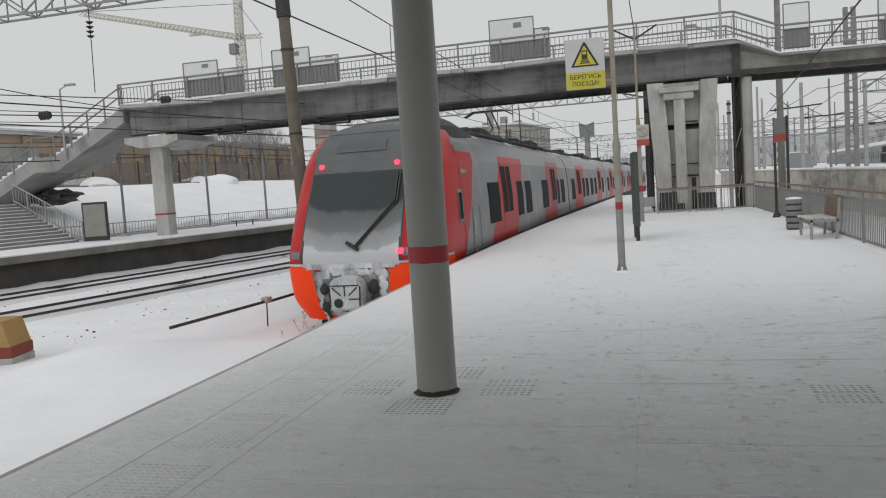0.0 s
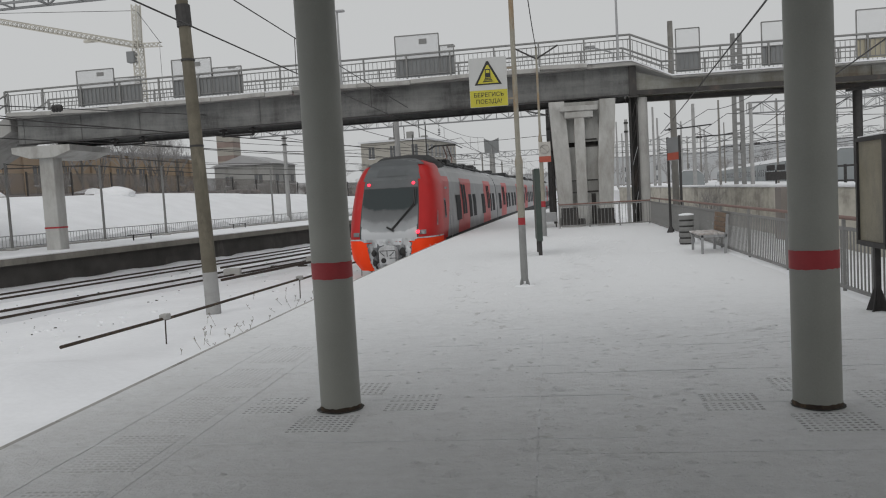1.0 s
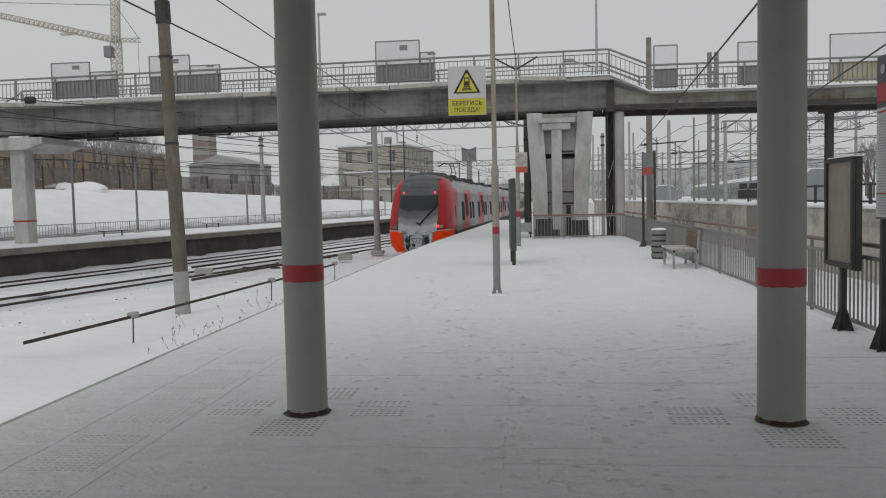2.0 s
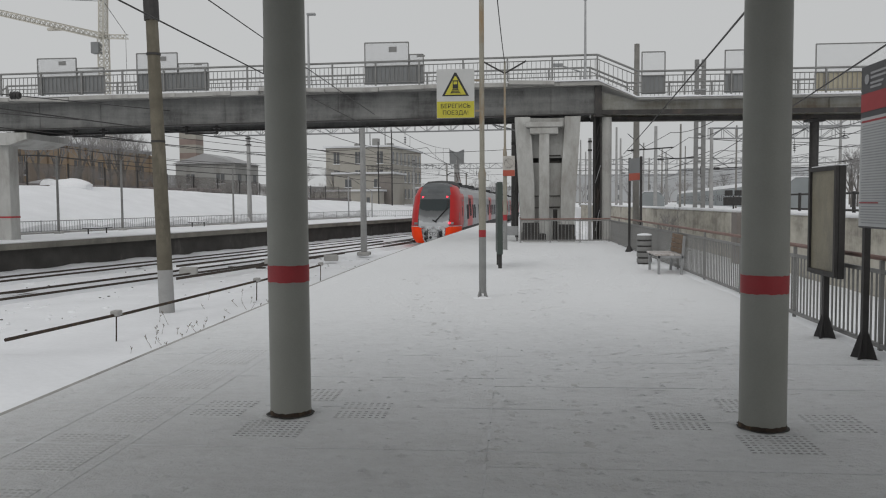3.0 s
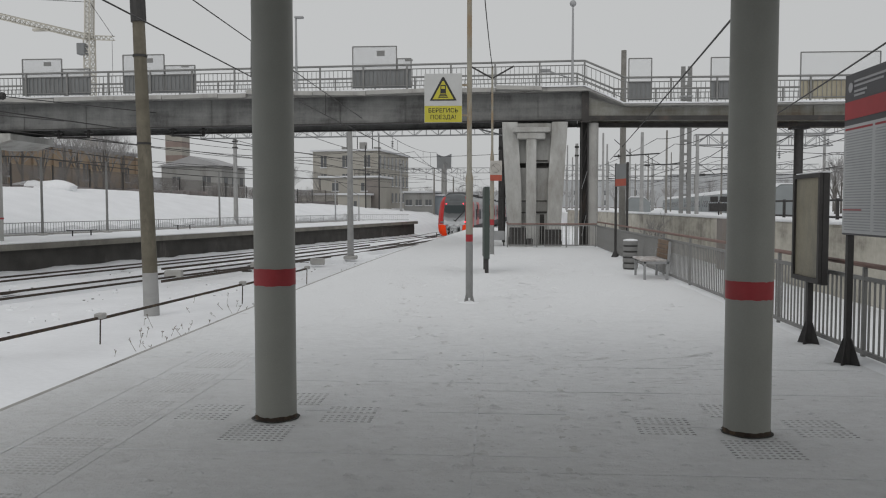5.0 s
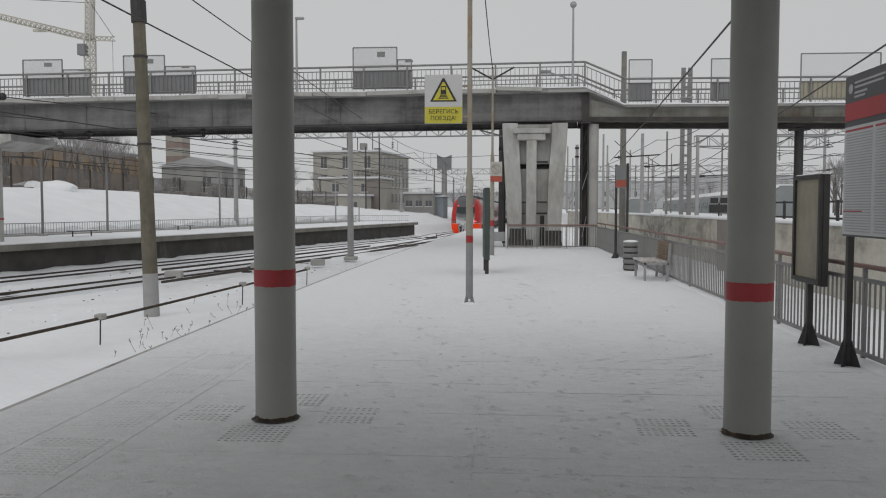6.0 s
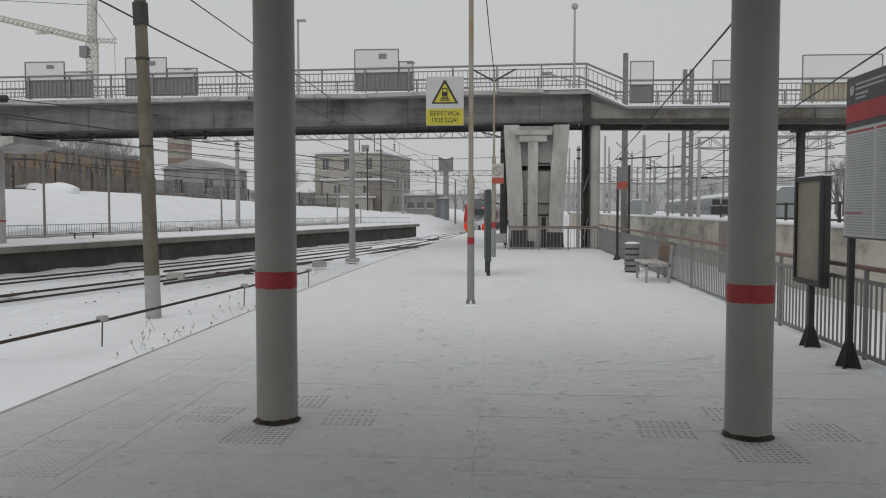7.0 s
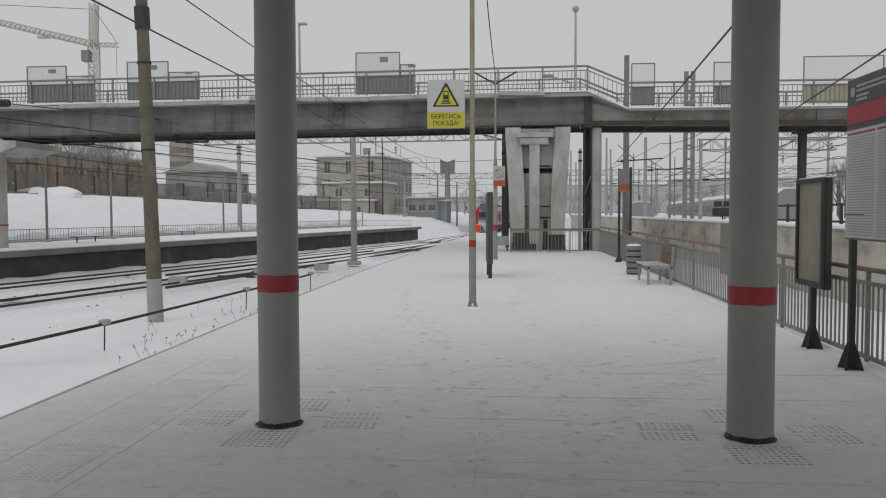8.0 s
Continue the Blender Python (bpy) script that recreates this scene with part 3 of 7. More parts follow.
def build_snow_ridge():
    bm = B()
    prev = None
    y = 1.0
    while y < 32.4:
        w, h = 0.10 + 0.05 * noise.noise((y * 0.8, 3, 1)), 0.05 + 0.03 * noise.noise((y * 1.1, 7, 1))
        ring = [bm.verts.new((FENCE_X - 0.02 - w, y, 0.0)), bm.verts.new((FENCE_X - 0.02, y, h)), bm.verts.new((FENCE_X + 0.08, y, h * 0.9)), bm.verts.new((FENCE_X + 0.28, y, 0.0))]
        if prev:
            for i in range(3):
                bm.faces.new((prev[i], prev[i + 1], ring[i + 1], ring[i]))
        prev = ring
        y += 0.4
    part("snow_ridge", bm, M_SNOW, platform, "low white ridge of snow along the fence", smooth=True)


build_snow_ridge()


# ---- tracks ----
def build_track(name, fx, fz, y0, y1, label, step=1.0, ballast=True):
    t = thing(name, label, "railway track", kind="structure")
    ys = []
    y = y0
    while y <= y1:
        ys.append(y)
        y += step
    for side in (-0.76, 0.76):
        bm = B()
        prev = None
        for y in ys:
            x, z = fx(y) + side, fz(y)
            ring = [bm.verts.new((x + u, y, z + v)) for u, v in ((-0.036, 0), (0.036, 0), (0.036, -0.04), (0.014, -0.05), (0.014, -0.13), (0.075, -0.16), (-0.075, -0.16), (-0.014, -0.13), (-0.014, -0.05), (-0.036, -0.04))]
            if prev:
                for i in range(10):
                    bm.faces.new((prev[i], prev[(i + 1) % 10], ring[(i + 1) % 10], ring[i]))
            prev = ring
        bmesh.ops.recalc_face_normals(bm, faces=bm.faces[:])
        part("rail", bm, M_RAIL_STEEL, t)
    if not ballast:
        return t
    # fresh snow that buries the rails to their heads farther out
    bm = B()
    prev = None
    for y in ys:
        if y < 38 or y > 190:
            continue
        x, z = fx(y), fz(y)
        d = 0.05 + 0.16 * max(0.0, 1 - (y - 38) / 14)
        ring = []
        for u in (-1.7, -1.25, -0.92, -0.6, 0, 0.6, 0.92, 1.25, 1.7):
            drop = 0.22 if abs(u) > 1.5 else d + 0.045 * noise.noise((u * 2.1 + x, y * 0.35, 4))
            ring.append(bm.verts.new((x + u, y, z - drop - (0.05 if abs(u) > 1.5 else 0))))
        if prev:
            for a, b, c, e in zip(prev, prev[1:], ring[1:], ring):
                bm.faces.new((a, b, c, e))
        prev = ring
    if prev:
        tagged(part("track_snow", bm, M_SNOW, t, "fresh snow lying between the rails", smooth=True), kind="stuff")
    for side in (-0.76, 0.76):
        bm = B()
        prev = None
        for y in ys:
            x, z = fx(y) + side, fz(y) - 0.045
            wa, wb = (0.03 + 0.07 * noise.noise((y * 0.9, side, k)) for k in (1, 5))
            ring = [bm.verts.new((x - wa - 0.14, y, z - 0.22)), bm.verts.new((x - wa, y, z - 0.03)), bm.verts.new((x + wb, y, z - 0.03)), bm.verts.new((x + wb + 0.14, y, z - 0.22))]
            if prev:
                for i in range(3):
                    bm.faces.new((prev[i], prev[i + 1], ring[i + 1], ring[i]))
            prev = ring
        tagged(part("ballast", bm, M_BALLAST, t, "dark ballast bared along the rail"), kind="stuff")
    return t


M_BALLAST = mat("dark ballast", (0.15, 0.142, 0.136), 0.95, vary=0.4, scale=4, bump=0.6, fine=25, dirt=(0.74, 0.75, 0.77), dirt_at=0.20)


def far_track_x(k):
    def fx(y):
        base = far_edge_x(y) + 1.80 + 5.2 * k
        lim = track_x(y) - 1.75 * max(0.0, 1.0 - max(0.0, y - 95) / 30) * (2 - k)
        return min(base, lim)
    return fx


build_track("track_near", track_x, track_z, -20, 300, "railway track sunk in fresh snow beside the platform", ballast=False)
build_track("track_far", far_track_x(0), track_z, 6, 130, "railway track with bare dark rails in snow")
build_track("track_middle", far_track_x(1), track_z, 6, 130, "railway track with bare dark rails in snow")


def build_clods():
    """Clods of snow and bared stones strewn along the far tracks."""
    rng = random.Random(52)

    def strew(count, lo, hi, flat):
        bm = B()
        for _ in range(count):
            y = 9 + 96 * rng.random() ** 1.4
            x = rng.uniform(far_edge_x(y) + 0.4, min(track_x(y) - 1.0, far_edge_x(y) + 13))
            z = -1.37 - 0.0045 * max(y - 17, 0)
            l = rng.uniform(lo, hi) * (0.7 + y / 120)
            low, mid = [], []
            for i in range(7):
                t = 2 * math.pi * i / 7
                k = l * (1 + rng.uniform(-0.35, 0.35))
                low.append(bm.verts.new((x + 1.6 * k * math.cos(t), y + k * math.sin(t), z - 0.03)))
                mid.append(bm.verts.new((x + 1.1 * k * math.cos(t), y + 0.7 * k * math.sin(t), z + l * flat * rng.uniform(0.6, 0.9))))
            top = bm.verts.new((x, y, z + l * flat))
            for i in range(7):
                j = (i + 1) % 7
                bm.faces.new((low[i], low[j], mid[j], mid[i]))
                bm.faces.new((mid[i], mid[j], top))
        return bm
    single("snow_clods", strew(900, 0.04, 0.12, 0.4), M_SNOW, "clods of snow strewn along the far tracks", "snow", kind="stuff", smooth=True)
    single("stones", strew(420, 0.012, 0.04, 0.5), M_STONE, "dark stones and stubble bared by the wind", "stones", kind="stuff")


M_STONE = mat("dark stone", (0.10, 0.095, 0.088), 0.95, vary=0.4, scale=6, bump=0.3)
build_clods()


# ---- far platform ----
M_EDGE_FAR = mat("mossy old edge concrete", (0.20, 0.19, 0.165), 0.9, vary=0.3, scale=0.8, bump=0.3, fine=30, dirt=(0.10, 0.095, 0.085), dirt_at=0.58)


def build_far_platform():
    y0, y1 = 4.0, 88.0
    bm = B()
    prism(bm, [(far_edge_x(y0), y0), (far_edge_x(y1), y1), (far_edge_x(y1) - 7.4, y1), (far_edge_x(y0) - 7.4, y0)], "z", -0.27, 0.0)
    top = single("platform_far", bm, M_EDGE_FAR, "concrete platform across the tracks under snow", "platform", kind="structure")
    # lower wall, set back from the edge, in near-black concrete
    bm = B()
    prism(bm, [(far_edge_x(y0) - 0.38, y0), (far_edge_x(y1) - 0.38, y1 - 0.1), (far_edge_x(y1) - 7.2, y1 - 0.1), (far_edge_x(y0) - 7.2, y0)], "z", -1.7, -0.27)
    part("wall", bm, M_CONC_DARK, top, "dark platform face")
    # snow drifted against the foot of the face
    bm = B()
    rows = []
    for i in range(169):
        y = y0 + 0.5 * i
        e = far_edge_x(y)
        h = -1.10 - 0.0045 * max(y - 17, 0) + 0.10 * noise.noise((y * 0.5, 3, 1)) + 0.07 * noise.noise((y * 1.9, 5, 1))
        rows.append([bm.verts.new(p) for p in ((e - 0.40, y, h), (e - 0.05, y, h - 0.03), (e + 0.28, y, h - 0.16 + 0.05 * noise.noise((y * 1.2, 9, 1))), (e + 0.5, y, -1.7))])
    for a, b in zip(rows, rows[1:]):
        for k in range(3):
            bm.faces.new((a[k], a[k + 1], b[k + 1], b[k]))
    part("snow_drift", bm, M_SNOW, top, "snow drifted along the foot", smooth=True)
    bm = B()
    prism(bm, [(far_edge_x(y0) - 0.05, y0), (far_edge_x(y1) - 0.05, y1), (far_edge_x(y1) - 7.4, y1), (far_edge_x(y0) - 7.4, y0)], "z", 0.004, 0.05)
    part("snow_cover", bm, M_SNOW, top, "smooth fresh snow")
    bm = B()
    prism(bm, [(far_edge_x(y0) - 6.7, y0), (far_edge_x(y1) - 6.7, y1), (far_edge_x(y1) - 7.3, y1), (far_edge_x(y0) - 7.3, y0)], "z", 0.05, 0.13)
    part("kerb", bm, M_CONC, top, "low concrete kerb")


build_far_platform()

# ---- retaining wall beyond the fence ----
def build_retaining_wall():
    bm = B()
    box(bm, 8.0, 8.55, -10, 95, -1.6, 1.20)
    w = single("wall_retaining", bm, M_WALL, "stained concrete retaining wall capped with snow", "wall", kind="structure")
    bm = B()
    box(bm, 7.94, 8.62, -10, 95, 1.20, 1.30, 0.03)
    part("snow_cap", bm, M_SNOW, w)
    rng = random.Random(8)
    y = -9.6
    while y < 60:
        bm = B()
        box(bm, 7.975, 8.0, y, y + 2.36, -1.0, 1.14 + rng.uniform(-0.02, 0.02), 0.006)
        part("panel", bm, M_WALL, w)
        y += 2.4


M_WALL = streaked("stained wall concrete", (0.24, 0.225, 0.195), (0.43, 0.41, 0.355), (0.56, 0.54, 0.48))
build_retaining_wall()


# ---- footbridge ----
def bridge_top(x):
    """Height of the deck along the main span and the lower span beyond the corner."""
    if x <= 3.6:
        return 6.47 + (x + 24.5) * (0.31 / 28.1)
    if x <= 5.2:
        return 6.78 - (x - 3.6) / 1.6 * 0.73
    return 6.05


def build_bridge():
    t = thing("footbridge", "grey steel footbridge over the tracks with snow on its deck", "footbridge")
    for y, nm in ((BRIDGE_Y, "front"), (BRIDGE_Y + 3.0, "back")):
        bm = B()
        prism(bm, [(-24.3, 5.02), (3.6, 5.34), (3.6, 6.50), (-24.3, 6.17)], "y", y, y + 0.04)
        part("girder", bm, M_BEAM, t, "stained grey plate girder")
        bm = B()
        prism(bm, [(-24.3, 4.98), (3.6, 5.30), (3.6, 5.35), (-24.3, 5.03)], "y", y - 0.14, y + 0.18)
        part("flange", bm, M_DARK_STEEL, t)
        x = -24.0
        while x < 3.6:
            z = 5.03 + (x + 24.3) * 0.01147
            bm = B()
            box(bm, x, x + 0.02, y - 0.03, y, z + 0.02, z + 1.13)
            part("stiffener", bm, M_BEAM, t)
            x += 2.85
        bm = B()
        prism(bm, [(3.62, 5.28), (30, 5.05), (30, 5.85), (5.3, 5.85), (3.62, 6.3)], "y", y + 0.05, y + 0.09)
        part("girder", bm, M_BEAM_PALE, t, "pale girder with rust streaks")
        bm = B()
        prism(bm, [(3.62, 5.30), (30, 5.14), (30, 5.32), (3.62, 5.48)], "y", y - 0.10, y + 0.22)
        part("flange", bm, M_NEAR_BLACK, t, "dark lower flange with rust")
        x = 6.5
        while x < 29:
            bm = B()
            box(bm, x, x + 0.05, y - 0.02, y + 0.05, 5.45, 5.85)
            part("stiffener", bm, M_BEAM_PALE, t)
            x += 3.3
    bm = B()
    prism(bm, [(-24.6, 6.18), (3.75, 6.50), (5.3, 5.86), (30, 5.86), (30, 5.98), (5.3, 5.98), (3.75, 6.66), (-24.6, 6.36)], "y", BRIDGE_Y - 0.38, BRIDGE_Y + 3.4)
    part("deck", bm, M_CONC, t, "concrete deck slab with chipped edge")
    bm = B()
    xs = [-24.6 + 0.2 * i for i in range(274)]
    top, low = [], []
    for x in xs:
        z = bridge_top(min(x, 29)) - 0.08
        a = 0.02 + 0.06 * noise.noise((x * 0.9, 2, 2)) + 0.05 * noise.noise((x * 3.3, 4, 2))
        top.append((x, z + max(a, -0.02)))
        low.append((x, z - 0.03))
    prism(bm, top + low[::-1], "y", BRIDGE_Y - 0.46, BRIDGE_Y + 3.44)
    part("snow_cover", bm, M_SNOW, t, "ragged line of fresh snow")
    # loose edge slabs along the deck
    rng = random.Random(5)
    x = -24.4
    while x < 29:
        l = rng.uniform(1.0, 2.9)
        z = bridge_top(x + l / 2)
        if x + l < 3.0:
            bm = B()
            box(bm, -l / 2, l / 2, -0.07, 0.07, -0.15, 0.03, 0.012)
            ob = part("edge_slab", bm, M_CONC, t)
            ob.matrix_basis = pose(x + l / 2, BRIDGE_Y - 0.52, z - 0.10 + rng.uniform(-0.06, 0.04), rng.uniform(-14, 4), rng.uniform(-2.0, 2.0), rng.uniform(-1.5, 1.5))
        x += l + 0.02
    # railing
    for y in (BRIDGE_Y - 0.15, BRIDGE_Y + 3.15):
        pts = [(-24.7, bridge_top(-24.7)), (3.6, bridge_top(3.6)), (5.3, 6.05), (30, 6.05)]
        for (xa, za), (xb, zb) in zip(pts, pts[1:]):
            for h, r in ((1.0, 0.045), (0.82, 0.022), (0.12, 0.022)):
                bm = B()
                rod(bm, (xa, y, za + h), (xb, y, zb + h), r, 6)
                part("rail", bm, M_RAIL_PAINT, t)
            n = max(1, round((xb - xa) / 1.9))
            for i in range(0 if xa < -20 else 1, n + 1):
                x = xa + (xb - xa) * i / n
                z = za + (zb - za) * i / n
                bm = B()
                box(bm, x - 0.035, x + 0.035, y - 0.035, y + 0.035, z - 0.1, z + 1.0)
                part("post", bm, M_RAIL_PAINT, t)
            bm = B()
            n = round((xb - xa) / 0.19)
            for i in range(n):
                x = xa + (xb - xa) * (i + 0.5) / n
                z = za + (zb - za) * (i + 0.5) / n
                box(bm, x - 0.011, x + 0.011, y - 0.011, y + 0.011, z + 0.1, z + 0.82)
            tagged(part("upright", bm, M_RAIL_PAINT, t), kind="stuff")
    # insulator hangers below the span
    for x in (-19.2, -13.9):
        z = 5.05 + (x + 24.3) * 0.01147
        bm = B()
        bar(bm, (x - 0.75, BRIDGE_Y + 0.6, z - 0.36), (x + 0.75, BRIDGE_Y + 0.6, z - 0.36), 0.08)
        for s in (-0.7, 0.7):
            rod(bm, (x + s, BRIDGE_Y + 0.6, z - 0.40), (x + s, BRIDGE_Y + 0.6, z + 0.05), 0.07, 8)
            rod(bm, (x + s, BRIDGE_Y + 0.6, z - 0.16), (x + s, BRIDGE_Y + 0.6, z - 0.08), 0.19, 12)
        part("hanger", bm, M_DARK_STEEL, t, "dark cable hanger with insulators")
    return t


bridge = build_bridge()


def build_screen(x, w, top, low_w, low_top, material=None):
    """Guard screen over the wires: a tall framed sheet and a lower one beside it."""
    zb = bridge_top(x) + 0.05
    t = thing("guard_screen", "framed safety screen fixed to the footbridge railing", "safety screen", (x, BRIDGE_Y - 0.10, 0), 0, "safety screens")
    rail = bridge_top(x) + 1.0

    def leaf(x0, x1, ztop, plate=True):
        bm = B()
        box(bm, x0, x1, -0.012, 0.012, zb, rail - 0.20)
        part("sheet", bm, material or M_PANEL, t, "grey sheet metal")
        bm = B()
        box(bm, x0, x1, -0.008, 0.008, rail - 0.16, ztop)
        part("mesh_panel", bm, M_NET if plate else M_NET_THIN, t, "pale translucent mesh")
        bm = B()
        for a, b in (((x0, 0, zb), (x0, 0, ztop)), ((x1, 0, zb), (x1, 0, ztop)), ((x0, 0, ztop), (x1, 0, ztop)), ((x0, 0, rail - 0.18), (x1, 0, rail - 0.18))):
            bar(bm, a, b, 0.045)
        part("frame", bm, M_RAIL_PAINT, t)
        if not plate:
            return
        bm = B()
        k = (x1 - x0) * 0.55 + x0
        box(bm, k, k + 0.34, -0.02, -0.010, rail + 0.05 + (ztop - rail) * 0.45, rail + 0.05 + (ztop - rail) * 0.72)
        part("plate", bm, M_RAIL_PAINT, t, "small grey warning plate")
    leaf(0, w, top, x < 0)
    if low_w:
        leaf(w + 0.03, w + 0.03 + low_w, low_top)
    return t


M_NET = sheer("pale mesh", (0.50, 0.51, 0.52), 0.30)
M_NET_THIN = sheer("thin mesh", (0.42, 0.43, 0.44), 0.14)
M_OCHRE = mat("ochre sheet", (0.36, 0.33, 0.25), 0.7, vary=0.12, scale=2, bump=0.05, dirt=(0.24, 0.2, 0.14), dirt_at=0.62)
build_screen(-21.1, 1.80, 8.15, 1.25, 7.70)
build_screen(-16.5, 1.85, 8.28, 1.35, 7.80)
build_screen(-6.3, 1.90, 8.50, 0.60, 7.97)
build_screen(5.45, 0.95, 7.85, 0, 0, M_PANEL)
build_screen(8.85, 0.95, 7.85, 0.0, 0, M_PANEL)
build_screen(12.5, 3.2, 8.02, 0, 0, M_OCHRE)


M_DAMP = mat("damp concrete", (0.16, 0.157, 0.15), 0.9, vary=0.35, scale=1.6, bump=0.2, dirt=(0.40, 0.40, 0.385), dirt_at=0.55)


def build_bridge_supports():
    # near pier: two flaring walls and a column
    t = thing("bridge_pier", "whitewashed concrete bridge pier of two flaring walls and a column", "bridge pier", (1.49, 34.4, -1.2))
    for s in (-1, 1):
        bm = B()
        prism(bm, [(s * 0.52, 0), (s * 1.15, 0), (s * 1.12, 2.2), (s * 1.36, 6.35), (s * 0.72, 6.35), (s * 0.55, 3.6)], "y", -0.3, 2.9)
        part("wall", bm, M_CONC_LIGHT, t)
    bm = B()
    box(bm, -0.36, 0.06, -0.55, -0.12, 0, 5.85, 0.02)
    part("column", bm, M_CONC_LIGHT, t)
    bm = B()
    box(bm, -0.92, 0.60, -0.66, 0.0, 5.90, 6.10, 0.02)
    box(bm, -0.74, 0.42, -0.60, 0.0, 5.62, 5.90, 0.03)
    box(bm, -1.0, 1.0, 0.4, 2.9, 6.0, 6.36)
    part("cap", bm, M_CONC_LIGHT, t)
    # slabs that close the hollow between the walls, with gaps between them
    for z0, z1, dy in ((0.0, 1.15, 0.10), (1.17, 2.55, -0.02), (2.58, 3.05, 0.05), (3.08, 4.46, -0.04), (4.66, 6.0, 0.0)):
        bm = B()
        box(bm, -0.80, 0.82, dy, dy + 0.12, z0, z1, 0.01)
        part("back_slab", bm, M_CONC_LIGHT, t)
    # back wall painted dark to stand for shade in the slab gaps
    bm = B()
    box(bm, -0.80, 0.82, 0.25, 0.37, 0.0, 6.0)
    part("back_wall", bm, M_CONC_DARK, t, "wall coloured dark as the shade between the slabs")
    bm = B()
    for z, w in ((2.56, 0.60), (4.44, 0.55), (4.72, 0.55)):
        box(bm, 0.06, w, -0.06, 0.0, z, z + 0.06)
    part("ledge", bm, M_CONC_DARK, t)
    # the slit's shade is drawn as a dark box on the slab
    bm = B()
    box(bm, 0.24, 0.42, -0.03, 0.02, 1.2, 2.5)
    part("slit", bm, M_NEAR_BLACK, t, "slit in the slab, its shade a dark box")
    for x0, x1 in ((-1.16, -0.5), (0.48, 1.17)):
        bm = B()
        prism(bm, [(x0, 0.0), (x1, 0.0), (x1, 1.35), ((x0 + x1) / 2, 1.75), (x0 + 0.03, 1.5)], "y", -0.306, -0.302)
        part("damp_stain", bm, M_DAMP, t, "dark damp patch at the foot")
    # steel column at the corner, with a rusty pipe box beside it
    t = thing("bridge_column", "grey round bridge column with a rusty pipe casing", "bridge column", (3.9, 35.3, -1.2))
    bm = B()
    rod(bm, (0.12, 0, 0), (0.12, 0, 6.4), 0.24, 16)
    part("column", bm, M_CONC, t, smooth=True)
    bm = B()
    box(bm, -0.40, -0.34, -0.2, 0.1, 0.1, 7.3)
    box(bm, -0.14, -0.08, -0.2, 0.1, 0.1, 6.4)
    box(bm, -0.42, -0.06, 0.04, 0.10, 0.1, 6.4)
    part("pipe_casing", bm, M_NEAR_BLACK, t, "sooty peeling pipe casing")
    rng = random.Random(3)
    for i in range(9):
        z = 0.2 + 0.68 * i
        bm = B()
        k = rng.uniform(-0.10, 0.10)
        bar(bm, (-0.36 + rng.uniform(0, 0.08), -0.2, z), (-0.14 + k * 0.5, -0.2, z + rng.uniform(0.3, 0.9)), rng.uniform(0.04, 0.12), 0.02)
        part("loose_strip", bm, M_GALV if i in (2, 5) else M_NEAR_BLACK, t)
    bm = B()
    box(bm, -0.40, -0.10, -0.42, -0.34, 6.45, 7.85)
    box(bm, -0.46, -0.02, -0.46, -0.30, 6.40, 6.46)
    part("bracket", bm, M_NEAR_BLACK, t, "dark steel bracket at the span joint")
    # columns of the lower span
    for x in (12.95, 24.0):
        t = thing("bridge_column", "dark painted round steel bridge column", "bridge column", (x, 36.2, 0.6))
        bm = B()
        rod(bm, (0, 0, 0), (0, 0, 4.5), 0.19, 14)
        part("column", bm, M_DARK_STEEL, t, smooth=True)
        bm = B()
        box(bm, -0.35, 0.35, -0.3, 0.3, 4.36, 4.46)
        part("cap", bm, M_DARK_STEEL, t)
    # far column on the other platform
    t = thing("bridge_column", "square whitewashed column with a wide cap and red line", "bridge column", (-23.2, 35.6, 0.0))
    bm = B()
    box(bm, -0.36, 0.36, -0.36, 0.36, 0, 4.5, 0.03)
    part("shaft", bm, M_CONC_LIGHT, t)
    bm = B()
    prism(bm, [(-0.6, 4.35), (0.6, 4.35), (1.45, 4.62), (1.45, 4.9), (-1.45, 4.9), (-1.45, 4.62)], "y", -0.7, 2.8)
    part("cap", bm, M_CONC_LIGHT, t)
    bm = B()
    box(bm, -0.365, 0.365, -0.365, 0.365, 1.05, 1.13)
    part("band", bm, M_RED_BAND, t)


build_bridge_supports()


